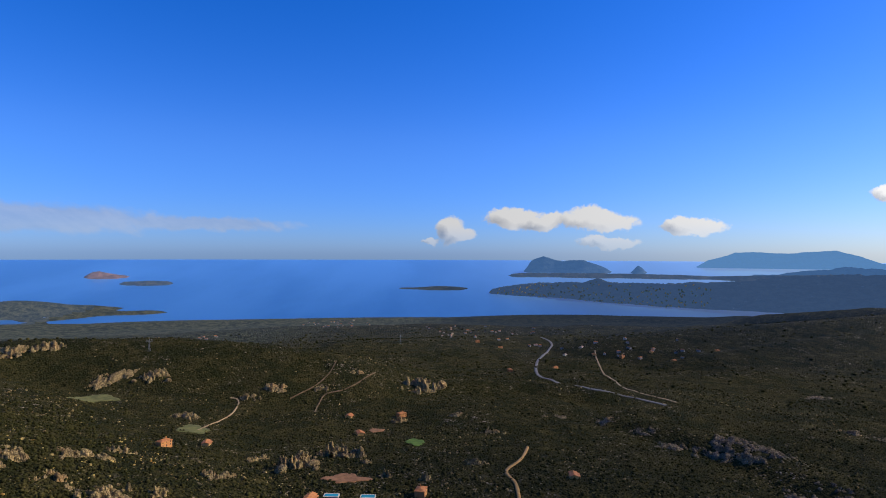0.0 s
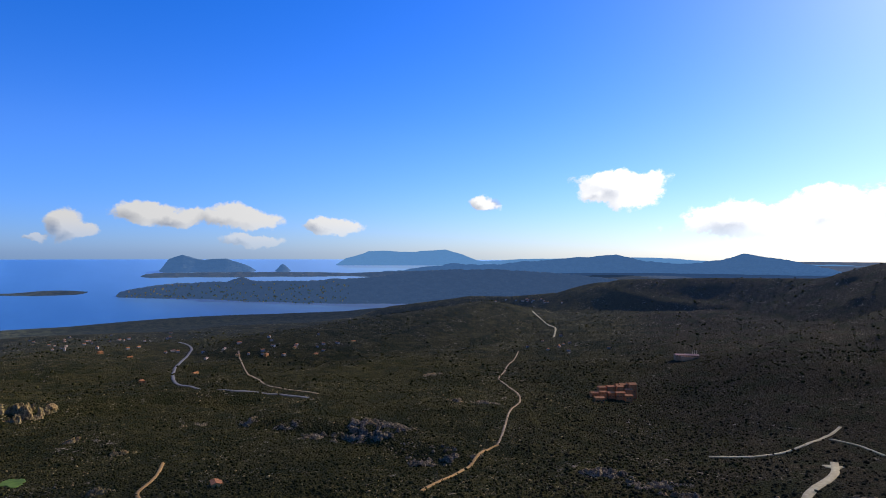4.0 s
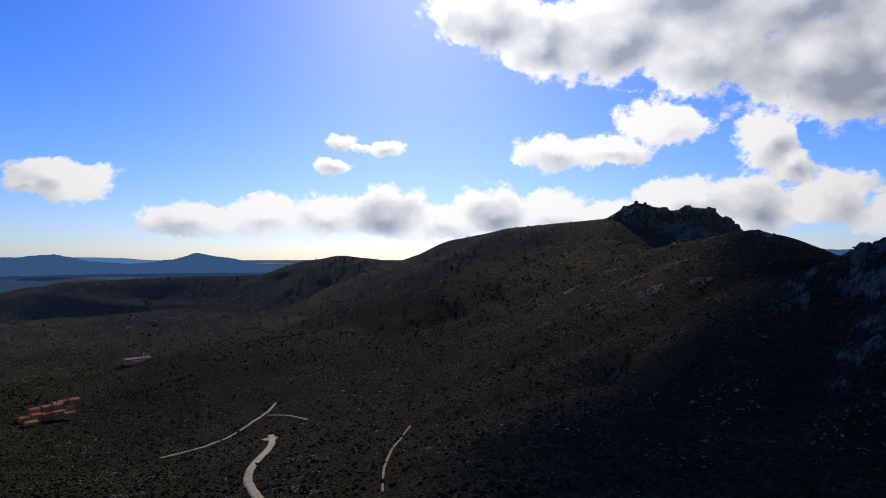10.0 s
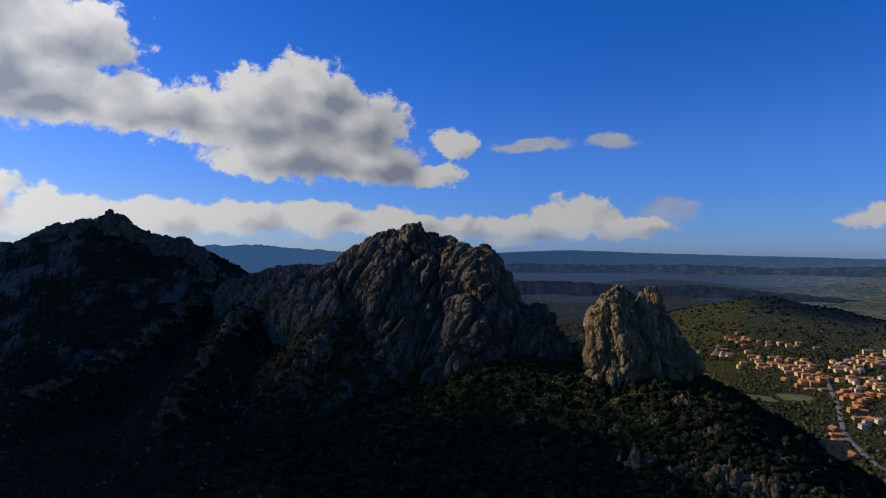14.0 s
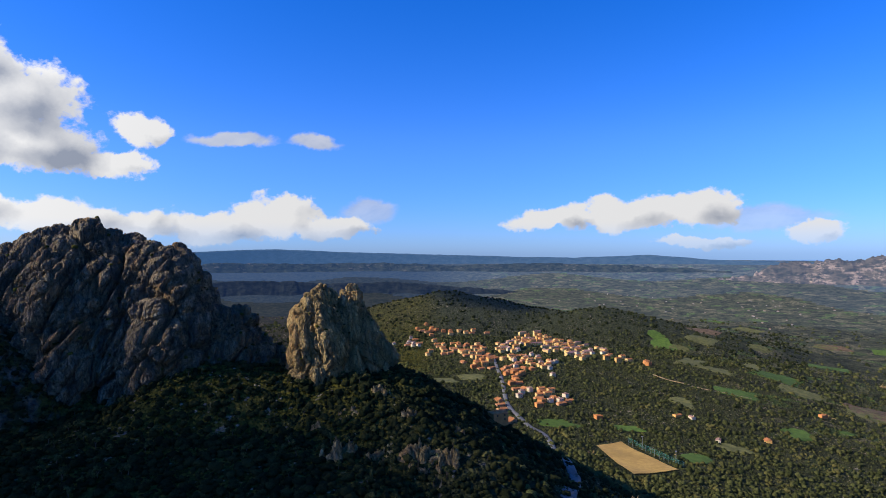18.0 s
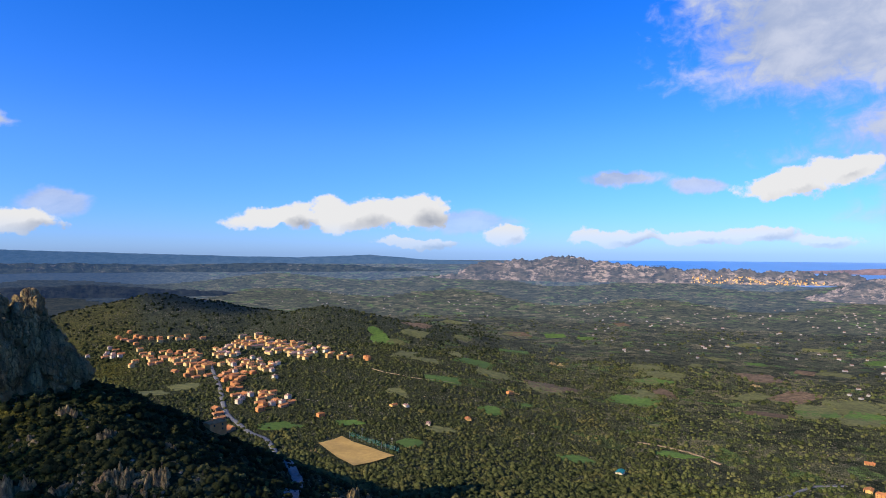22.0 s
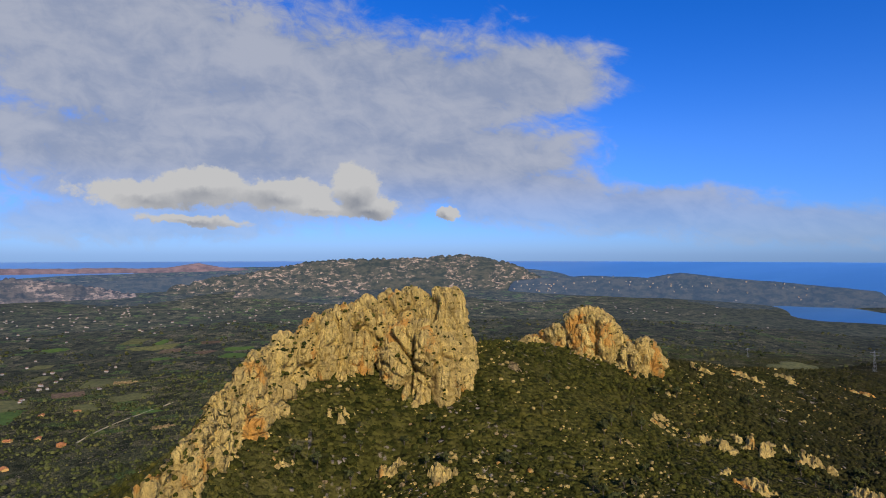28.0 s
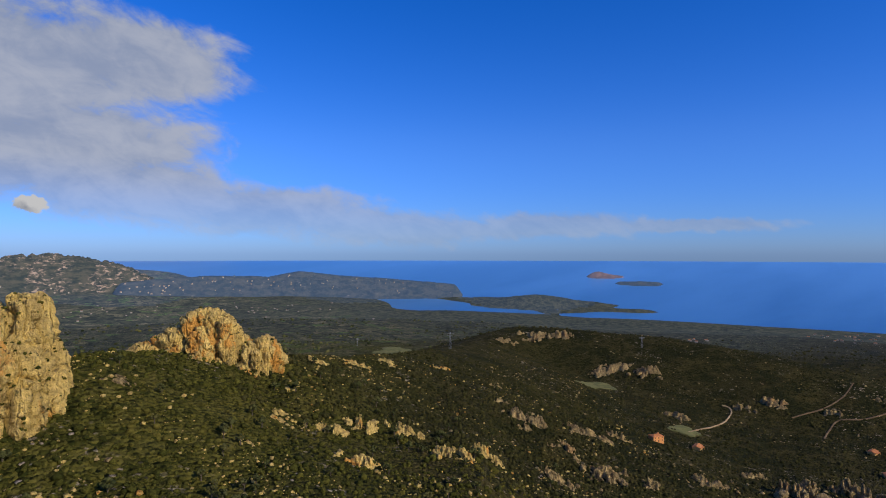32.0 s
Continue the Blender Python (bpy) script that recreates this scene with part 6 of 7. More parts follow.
def set_house(kinds, flags, k, az, d, turn, group=""):
    x, y = polar(az, d)
    at = to_scene(az, d, land1(az, d) + 0.6)
    m = Matrix.Translation(at) @ pose(0, 0, 0, 0, 0, turn)
    if flags[k]:
        ob = copy_thing(kinds[k], m)
    else:
        flags[k] = True
        ob = kinds[k]
        ob.matrix_basis = m
    CLEAR.append((x, y, 8.5))
    return ob


rng = random.Random(11)
placed = []
# quarters: azimuth, elevation, spread of both, houses, kinds
QUARTERS = [
    (179.6, -7.4, 1.2, 0.30, 9, (4, 5)), (183.2, -7.6, 1.6, 0.25, 6, (0, 5)), (178.0, -8.5, 1.2, 0.35, 10, (3, 3, 5)), (181.0, -8.9, 1.4, 0.5, 16, (4, 0, 5)), (183.8, -9.3, 1.4, 0.6, 22, (4, 5, 0)),
    (184.4, -10.3, 1.0, 0.6, 12, (4, 5, 1)), (187.0, -8.9, 1.3, 0.5, 20, (0, 1, 2, 3)), (189.6, -8.3, 1.6, 0.5, 28, (1, 2, 0, 1)), (192.0, -8.7, 1.5, 0.5, 26, (0, 1, 2)), (194.0, -9.2, 1.4, 0.5, 18, (2, 0, 3)),
    (188.2, -9.9, 1.2, 0.6, 18, (0, 3, 5)), (187.6, -11.2, 0.8, 0.7, 14, (4, 5)), (190.6, -10.6, 0.8, 0.5, 7, (0, 3)), (196.4, -9.6, 1.0, 0.3, 5, (0, 1)), (199.4, -9.9, 0.3, 0.1, 2, (4,)),
    (188.2, -12.7, 0.7, 0.5, 6, (3, 5)), (190.0, -13.2, 0.8, 0.5, 8, (4, 0)), (191.6, -13.6, 0.9, 0.4, 6, (5, 3)), (186.2, -14.3, 0.4, 0.3, 3, (4, 5)), (186.8, -15.6, 0.6, 0.3, 4, (5, 4)),
]
for az, el, spread_az, spread_el, number, kinds in QUARTERS:
    done = tries = 0
    while done < number and tries < number * 12:
        tries += 1
        a, e = az + rng.gauss(0, 0.6) * spread_az, el + rng.gauss(0, 0.6) * spread_el
        d = meet(a, e)
        x, y = polar(a, d)
        if any((x - u) ** 2 + (y - v) ** 2 < 13.5 ** 2 for u, v in placed) or any((x - u) ** 2 + (y - v) ** 2 < (r + 1) ** 2 for u, v, r in CLEAR if r > 8):
            continue
        placed.append((x, y))
        set_house(KINDS, used, rng.choice(kinds), a, d, rng.choice((20, 20, 110, 20, 35)) + rng.uniform(-8, 8))
        done += 1

LONE = [  # azimuth, elevation, kind, turn
    (213.0, -13.1, 2, 10), (205.3, -15.9, 1, 60), (209.1, -15.45, 0, 75), (202.0, -14.2, 0, 20), (203.2, -14.3, 1, 100), (242.0, -17.8, 0, 20), (242.8, -18.1, 2, 100), (248.4, -15.1, 2, 60), (244.7, -16.2, 0, 40), (242.0, -15.9, 0, 120),
    (246.9, -14.3, 0, 15), (244.9, -14.2, 0, 80), (247.1, -12.6, 0, 10), (249.5, -12.6, 0, 70), (195.2, -14.9, 2, 20), (351.2, -15.1, 0, 85), (356.1, -15.2, 2, 40), (352.2, -16.6, 0, 110),
]
LONE_EAST = [
    (358.0, -21.9, 2, 80), (338.6, -16.6, 0, 100), (335.2, -16.3, 2, 60), (12.3, -19.9, 0, 85), (3.3, -8.35, 2, 20), (0.9, -7.6, 1, 70), (8.8, -8.6, 1, 10), (10.6, -10.6, 0, 30), (16.6, -9.4, 2, 40), (14.1, -9.3, 0, 90),
    (19.1, -8.8, 0, 60), (6.4, -11.0, 2, 100), (347.6, -21.9, 0, 80), (5.5, -8.9, 0, 0), (13.0, -8.6, 1, 50), (21.0, -9.4, 0, 20), (11.5, -9.4, 1, 45), (24.5, -8.3, 0, 10), (351.6, -6.3, 1, 30),
]
for az, el, k, turn in LONE + LONE_EAST:
    ob = set_house(VILLAS, villa_used, k, az, meet(az, el), turn)
    ob.scale = (0.8, 0.8, 0.8)

# terracotta country hotel: stepped blocks round courts
d = meet(49.0, -12.9)
hotel_at = to_scene(49.0, d, land1(49.0, d))
hotel = thing("country_hotel", hotel_at, "rambling terracotta country hotel with stepped wings", "hotel")
hotel.rotation_euler = (0, 0, radians(-30))
hotel.scale = (1.3, 1.3, 1.15)
for x, y, w, dd, h in ((-28, 2, 11, 9, 5), (-20, -8, 9, 8, 8), (-16, 10, 10, 9, 10), (-8, -4, 9, 9, 6), (-4, 8, 10, 8, 11), (3, -8, 12, 8, 7), (6, 4, 9, 10, 12), (14, 10, 11, 9, 13), (16, -2, 9, 9, 9), (24, 6, 10, 11, 14),
                       (26, 18, 11, 9, 12), (12, 22, 10, 9, 10), (0, 20, 12, 8, 9), (-12, 22, 9, 8, 7), (12, -14, 10, 8, 5), (-30, -24, 12, 9, 5)):
    part("wall", box_mesh("wall", RED_PLASTER, -w / 2, w / 2, -dd / 2, dd / 2, -4, h * 1.3), hotel, matrix=pose(x, y, 0))
    part("roof", roof_mesh(w, dd, dd * 0.18, 0.4, 0.25, TILE), hotel, matrix=pose(x, y, h * 1.3 + 0.15))
    for k in range(int(w / 4)):
        part("window", box_mesh("window", SHUTTER, -0.6, 0.6, -0.07, 0.07, -0.8, 0.8), hotel, matrix=pose(x - w / 2 + 2 + k * 4, y - dd / 2, h * 0.55))
CLEAR.append((*polar(49.0, d), 46))
d = meet(55.0, -9.2)
hall = thing("roadside_hall", to_scene(55.0, d, land1(55.0, d)), "pale pink flat-roofed hall with tall white masts", "hall")
hall.rotation_euler = (0, 0, radians(-40))
hall.scale = (0.8, 0.8, 0.8)
part("wall", box_mesh("wall", ROSE, -32, 32, -12, 12, -4, 11), hall)
part("annex", box_mesh("annex", ROSE, -20, 12, -22, -12.1, -5, 8), hall, "low rose annex")
part("roof", roof_mesh(64, 24, 3.0, 0.8, 0.4, PINK_TILE), hall, matrix=pose(0, 0, 11.2))
for k in range(8):
    part("window", box_mesh("window", SHUTTER, -1.2, 1.2, -0.08, 0.08, -1.2, 1.2), hall, matrix=pose(-28 + k * 8, -12, 9.2))
for x in (18, 24, 30):
    part("mast", box_mesh("mast", WHITE, -0.5, 0.5, -0.5, 0.5, 0, 12), hall, matrix=pose(x, 6, 12))
CLEAR.append((*polar(55.0, d), 42))

# teal shed
d = meet(223.1, -19.3)
shed = thing("farm_shed", to_scene(223.1, d, land1(223.1, d)), "teal sheet-metal farm shed beside trees", "shed")
shed.rotation_euler = (0, 0, radians(30))
part("wall", box_mesh("wall", WHITE, -6, 6, -4, 4, -2, 3), shed)
part("roof", roof_mesh(12, 8, 1.6, 0.6, 0.12, TEAL), shed, matrix=pose(0, 0, 3.1))
CLEAR.append((*polar(223.1, d), 10))

# swimming pools by the nearest houses
for az, el in ((349.6, -21.7), (353.0, -21.9)):
    d = meet(az, el)
    pool = thing("swimming_pool", to_scene(az, d, land1(az, d) + 0.5), "turquoise swimming pool with a pale rim", "swimming pool", "pools by the houses")
    part("rim", box_mesh("rim", WHITE, -6, 6, -3.2, 3.2, -2, 0.35), pool)
    part("water", box_mesh("water", POOL, -5.3, 5.3, -2.5, 2.5, 0.2, 0.39), pool)
    CLEAR.append((*polar(az, d), 9))


def lattice_tower(label, az, el, tall, group):
    """Steel pylon: four legs, cross arms, bracing."""
    d = meet(az, el)
    top = thing("pylon", to_scene(az, d, land1(az, d)), label, "pylon", group)
    bm = bmesh.new()
    for sx, sy in ((-1, -1), (1, -1), (1, 1), (-1, 1)):
        for k in range(6):
            a, b = k / 6, (k + 1) / 6
            wa, wb = 1.3 * (1 - a) + 0.2, 1.3 * (1 - b) + 0.2
            p, q = Vector((sx * wa, sy * wa, a * tall)), Vector((sx * wb, sy * wb, b * tall))
            for end in (q, Vector((-sx * wb, sy * wb, b * tall))):
                u = end - p
                r = bmesh.ops.create_cube(bm, size=1.0)
                bmesh.ops.scale(bm, verts=r["verts"], vec=(0.12, 0.12, u.length))
                bmesh.ops.transform(bm, verts=r["verts"], matrix=Matrix.Translation((p + end) / 2) @ u.to_track_quat("Z", "Y").to_matrix().to_4x4())
    part("lattice", finish("lattice", bm, METAL), top)
    for z in (0.78, 0.9):
        part("cross_arm", box_mesh("cross_arm", METAL, -4.5, 4.5, -0.2, 0.2, -0.2, 0.2), top, matrix=pose(0, 0, tall * z, 0, 0, 40))
    CLEAR.append((*polar(az, d), 6))
    return top


for az, el, tall in ((307.6, -8.6, 22), (316.4, -9.0, 24), (299.5, -8.0, 14), (356.0, -8.6, 26), (334, -8.4, 20)):
    lattice_tower("thin grey steel lattice pylon in the scrub", az, el, tall, "pylons of the power line")

# fence and lamp posts of the pitch
d = meet(198.3, -17.95)
fence_at = to_scene(198.3, d, land1(198.3, d) + 1.0)
fence = thing("pitch_fence", fence_at, "tall green wire fence along the pitch", "fence")
fence.rotation_euler = (0, 0, radians(-198.3 + 38))
for k in range(13):
    part("post", box_mesh("post", METAL, -0.12, 0.12, -0.12, 0.12, -3, 6), fence, matrix=pose(31, -50 + k * 8.3, 0))
for k in range(6):
    part("rail", box_mesh("rail", TEAL, -0.05, 0.05, -50, 50, -0.06, 0.06), fence, matrix=pose(31, 0, 0.8 + k))
for k in range(2):
    lamp = thing("floodlight_mast", fence_at + Matrix.Rotation(fence.rotation_euler.z, 3, "Z") @ Vector((33, -35 + 60 * k, 0)), "slim floodlight mast beside the pitch", "floodlight", "masts of the pitch")
    part("pole", box_mesh("pole", METAL, -0.2, 0.2, -0.2, 0.2, -3, 14), lamp)
    part("lamp_head", box_mesh("lamp_head", METAL, -1.2, 1.2, -0.3, 0.3, 13.4, 14.4), lamp)


def far_buildings(name, label, sectors, seed, light, roof):
    """Little houses kilometres off: walls and pitched roofs joined into one."""
    rs = np.random.RandomState(seed)
    walls, roofs = [], []
    for az, el, spread_az, spread_el, number in sectors:
        for _ in range(number):
            a, e = az + rs.randn() * spread_az * 0.6, el + rs.randn() * spread_el * 0.6
            d = meet(a, e)
            if d < 1350 or d > 5100:
                continue
            walls.append((a, d, 6 + 6 * rs.rand() ** 2, 5 + 3 * rs.rand(), 2.6 + 2.0 * rs.rand(), rs.rand() * math.pi))
    top = thing(name, (0, 0, 0), label, "houses", kind="stuff")
    wv, wf, rv, rf = [], [], [], []
    for a, d, w, dd, h, turn in walls:
        x, y = polar(a, d)
        base = land1(a, d)
        c, s = math.cos(turn), math.sin(turn)
        pts = [(x + c * u * w / 2 - s * v * dd / 2, y + s * u * w / 2 + c * v * dd / 2) for u, v in ((-1, -1), (1, -1), (1, 1), (-1, 1))]
        n = len(wv)
        wv += [(px, py, base - 3) for px, py in pts] + [(px, py, base + h) for px, py in pts]
        wf += [(n + i, n + (i + 1) % 4, n + 4 + (i + 1) % 4, n + 4 + i) for i in range(4)]
        n = len(rv)
        ridge_pts = [((pts[0][0] + pts[3][0]) / 2, (pts[0][1] + pts[3][1]) / 2), ((pts[1][0] + pts[2][0]) / 2, (pts[1][1] + pts[2][1]) / 2)]
        rv += [(px, py, base + h) for px, py in pts] + [(px, py, base + h + 2.0) for px, py in ridge_pts]
        rf += [(n, n + 1, n + 5, n + 4), (n + 2, n + 3, n + 4, n + 5)]
    for label_2, v, f, mat in (("walls", wv, wf, light), ("roofs", rv, rf, roof)):
        v = np.array(v)
        mesh_object(label_2, settle_points(v[:, 0], v[:, 1], v[:, 2]), np.array(f)[:, :4], mat, top, smooth=False)
    return top


far_buildings("scattered_farms", "white and ochre farmhouses dotted over the plain", [
    (225, -5.6, 9, 1.3, 60), (240, -5.4, 8, 1.3, 70), (252, -5.2, 8, 1.4, 70), (262, -4.8, 6, 1.2, 40), (210, -4.6, 8, 0.8, 40), (195, -4.0, 8, 0.6, 30), (246, -9.5, 6, 1.4, 30), (232, -8.2, 8, 1.2, 20), (270, -5.0, 6, 0.8, 30), (283, -5.2, 8, 0.8, 40), (300, -5.0, 6, 0.6, 24)], 3, PALE_WALL, DULL_TILE)
far_buildings("coastal_villas", "pale villas scattered near the coast", [
    (350, -6.6, 3, 0.25, 26), (2, -7.4, 5, 0.6, 26), (12, -8.6, 6, 1.0, 12), (20, -8.8, 5, 1.0, 8), (338, -7.6, 2, 0.3, 12), (41, -4.5, 3, 0.2, 14), (44, -8.4, 3, 0.6, 10)], 4, PALE_WALL, TILE)


def far_town(name, label, place, az_range, up_range, number, seed, light, roof):
    """Villas on a far hillside: walls and roofs joined."""
    az, rows = RANGES[place]
    rs = np.random.RandomState(seed)
    top = thing(name, (0, 0, 0), label, "houses", kind="stuff")
    wv, wf, rv, rf = [], [], [], []
    for _ in range(number):
        a = rs.uniform(*az_range)
        j = int(np.clip(np.searchsorted(az, a), 1, len(az) - 2))
        i = int(rs.uniform(*up_range) * 17)
        p = rows[i, j] + (rows[i + 1, j] - rows[i, j]) * rs.rand()
        w, d, h = rs.uniform(4, 10), rs.uniform(4, 6), rs.uniform(2.2, 4.2)
        turn = rs.rand() * 3.14
        c, s = math.cos(turn), math.sin(turn)
        pts = [(p[0] + c * u * w / 2 - s * v * d / 2, p[1] + s * u * w / 2 + c * v * d / 2) for u, v in ((-1, -1), (1, -1), (1, 1), (-1, 1))]
        n = len(wv)
        wv += [(x, y, p[2] - 4) for x, y in pts] + [(x, y, p[2] + h) for x, y in pts]
        wf += [(n + k, n + (k + 1) % 4, n + 4 + (k + 1) % 4, n + 4 + k) for k in range(4)]
        n = len(rv)
        rv += [(x, y, p[2] + h) for x, y in pts] + [((pts[0][0] + pts[3][0]) / 2, (pts[0][1] + pts[3][1]) / 2, p[2] + h + 1.6), ((pts[1][0] + pts[2][0]) / 2, (pts[1][1] + pts[2][1]) / 2, p[2] + h + 1.6)]
        rf += [(n, n + 1, n + 5, n + 4), (n + 2, n + 3, n + 4, n + 5)]
    mesh_object("walls", wv, wf, light, top, smooth=False)
    mesh_object("roofs", rv, rf, roof, top, smooth=False)
    return top


far_town("peninsula_villas", "pale villas dotted over the wooded peninsula", "backdrop_peninsula", (4.2, 24), (0.25, 0.92), 300, 21, CREAM, TILE)
far_town("harbour_town", "cream harbour town spread along the sound", "backdrop_stony_massif", (229, 239), (0.45, 0.72), 150, 22, CREAM, TILE)
far_town("plain_town", "ochre small town at the foot of the massif", "backdrop_stony_massif", (197.5, 204), (0.35, 0.75), 80, 23, CREAM, TILE)
far_town("hillside_villas", "white villas along the coastal hills", "backdrop_north_hills", (287, 312), (0.5, 0.97), 60, 24, PALE_WALL, DULL_TILE)
far_town("mountain_foot_villas", "white villas below the granite mountain", "backdrop_north_mountain", (259, 290), (0.15, 0.6), 50, 25, PALE_WALL, DULL_TILE)

# ---- vegetation ----


def leaf_material(name, dark, light, gold):
    m, n, s = material(name, 1.0)
    s.inputs["Specular IOR Level"].default_value = 0.03
    one = n.add("ShaderNodeNewGeometry").outputs["Random Per Island"]
    p = where(n)
    c = n.mix(one, dark, light)
    c = n.mix(n.step(n.noise(p, 1.4, 4.0, 0.7), 0.40, 0.66, 0, 0.7), c, tuple(v * 0.45 for v in dark))
    c = n.mix(n.step(n.noise(p, 0.02, 4.0, 0.65), 0.52, 0.70, 0, 0.65), c, gold)
    n.link(c, s.inputs["Base Color"])
    bump(n, s, n.noise(p, 2.2, 4.0, 0.7), 0.9, 0.8)
    return m


MAQUIS_LEAF = leaf_material("maquis_leaves", (0.023, 0.025, 0.008), (0.074, 0.069, 0.021), (0.095, 0.078, 0.025))
# olive maquis leaves, lightened in colour for slopes the sun meets head-on
FRONTLIT_LEAF = leaf_material("frontlit_maquis_leaves", (0.034, 0.040, 0.009), (0.112, 0.106, 0.020), (0.150, 0.124, 0.026))
# browner copy of the maquis leaves, its colour raised in place of lens glare
GLARE_LEAF = leaf_material("glare_brown_leaves", (0.024, 0.021, 0.010), (0.074, 0.060, 0.028), (0.092, 0.068, 0.032))
OAK_LEAF = leaf_material("evergreen_oak_leaves", (0.028, 0.036, 0.013), (0.105, 0.112, 0.038), (0.150, 0.130, 0.042))
# oak leaves with shade put into the colour, for the dim slopes
OAK_SHADED = leaf_material("shaded_oak_leaves", (0.012, 0.017, 0.007), (0.040, 0.047, 0.016), (0.054, 0.054, 0.018))
LIGHT_LEAF = leaf_material("light_oak_leaves", (0.042, 0.054, 0.016), (0.150, 0.160, 0.050), (0.190, 0.170, 0.056))
BARK = plain_stuff("grey_bark", (0.14, 0.11, 0.08), (0.07, 0.055, 0.04), 3.0)


def lump(level, seed):
    """A ragged clump of leaves about 1 m in radius, as vertices and triangles."""
    bm = bmesh.new()
    bmesh.ops.create_icosphere(bm, subdivisions=level, radius=1.0)
    off = Vector((seed * 2.3, seed * 5.1, seed))
    for v in bm.verts:
        p = v.co.copy()
        v.co = p * (1 + 0.5 * noise.noise(p * 1.7 + off) + 0.42 * noise.noise(p * 4.1 - off))
        v.co.z = v.co.z * 0.8 + 0.25
    bm.verts.index_update()
    out_v = np.array([v.co[:] for v in bm.verts])
    out_f = np.array([[v.index for v in f.verts] for f in bm.faces if f.calc_center_median().z > -0.30])      # open below, where it stands in the ground
    bm.free()
    return out_v, out_f


FINE, COARSE = [lump(2, k) for k in range(8)], [lump(1, 30 + k) for k in range(8)]
CLEAR_A = np.array(CLEAR + CLEAR_ROCK)


def open_ground(x, y):
    """True where no road, field or house lies."""
    ok = np.ones(len(x), bool)
    for k in range(0, len(x), 4000):
        dx = x[k:k + 4000, None] - CLEAR_A[None, :, 0]
        dy = y[k:k + 4000, None] - CLEAR_A[None, :, 1]
        ok[k:k + 4000] = ~np.any(dx * dx + dy * dy < CLEAR_A[None, :, 2] ** 2, axis=1)
    return ok


def thicket(name, label, number, az_range, d_range, size, lumps, mat, seed, cover_size=90.0, bare=0.36, flat=1.0):
    """Scrub that nobody could count, as one mesh."""
    rs = np.random.RandomState(seed)
    az = rs.uniform(*az_range, number)
    d = np.exp(rs.uniform(math.log(d_range[0]), math.log(d_range[1]), number))
    x, y = d * np.sin(np.radians(az)), d * np.cos(np.radians(az))
    keep = open_ground(x, y) & (0.5 + 0.5 * rough(x, y, cover_size, 3, seed + 50) > bare + 0.25 * (rs.rand(number) - 0.5))
    x, y, d = x[keep], y[keep], d[keep]
    h = surface(x, y)
    e = 6.0
    steep = np.hypot(surface(x + e, y) - h, surface(x, y + e) - h) / e
    fine = (steep < 0.95) & (h > 3)
    x, y, d, h = x[fine], y[fine], d[fine], h[fine]
    r = rs.uniform(size[0], size[1], len(x)) * (0.42 + 1.2 * rs.rand(len(x)) ** 2.4) * np.clip(0.85 + d / 4500, 0.85, 1.45)
    spot = settle_points(x, y, h + 0.15 * r)
    k = squeeze(np.hypot(x, y)) / np.hypot(x, y)
    turn = rs.uniform(0, 6.283, len(x))
    which = rs.randint(0, len(lumps), len(x))
    vs, fs, start = [], [], 0
    for i, (lv, lf) in enumerate(lumps):
        pick = np.nonzero(which == i)[0]
        c, s = np.cos(turn[pick])[:, None], np.sin(turn[pick])[:, None]
        sc = (r[pick] * k[pick])[:, None]
        px = (lv[None, :, 0] * c - lv[None, :, 1] * s) * sc
        py = (lv[None, :, 0] * s + lv[None, :, 1] * c) * sc
        pz = np.repeat(lv[None, :, 2], len(pick), 0) * sc * flat
        v = np.stack([px, py, pz], -1) + spot[pick][:, None, :]
        f = lf[None] + (np.arange(len(pick)) * len(lv))[:, None, None] + start
        vs.append(v.reshape(-1, 3))
        fs.append(f.reshape(-1, 3))
        start += len(pick) * len(lv)
    ob = mesh_object(name, np.concatenate(vs), np.concatenate(fs), mat)
    return tagged(ob, label, "scrub", kind="stuff")


thicket("maquis_near", "dense olive-green maquis on the near slopes", 22000, (225, 300), (330, 760), (0.55, 1.4), COARSE, FRONTLIT_LEAF, 1, bare=0.10)
thicket("maquis_north", "dense dark green maquis on the northern slopes", 12000, (297, 330), (330, 800), (0.55, 1.4), COARSE, MAQUIS_LEAF, 26, bare=0.10)
thicket("maquis_crag_foot", "dark scrub round the foot of the crags", 9000, (130, 225), (330, 640), (1.0, 2.1), COARSE, OAK_SHADED, 21, bare=0.16)
thicket("maquis_foreground", "dense olive-green maquis on the nearest slopes", 7000, (235, 345), (170, 340), (0.5, 1.4), FINE, FRONTLIT_LEAF, 11, bare=0.12)
thicket("low_herbs", "low olive bushes and herbs between the taller maquis", 24000, (235, 345), (170, 360), (0.3, 0.8), COARSE, FRONTLIT_LEAF, 25, bare=0.10)
thicket("maquis_hillfoot", "olive scrub below the oak slope", 3000, (186, 236), (170, 420), (0.8, 1.9), FINE, LIGHT_LEAF, 22, bare=0.2)
thicket("maquis_east", "dark maquis and juniper on the eastern slope", 40000, (-40, 60), (400, 1250), (0.5, 1.35), COARSE, MAQUIS_LEAF, 2, bare=0.12)
thicket("maquis_south", "dark maquis on the southern slopes", 20000, (40, 135), (360, 1500), (0.7, 1.7), COARSE, GLARE_LEAF, 3, bare=0.10)
thicket("oak_slope", "close dark oak canopy below the crags", 9000, (138, 194), (220, 470), (1.0, 2.3), FINE, OAK_SHADED, 12, bare=0.12)
thicket("open_wood", "light green oaks and hedges between meadows", 15000, (224, 264), (460, 1750), (1.2, 2.5), COARSE, LIGHT_LEAF, 41, cover_size=110, bare=0.30)
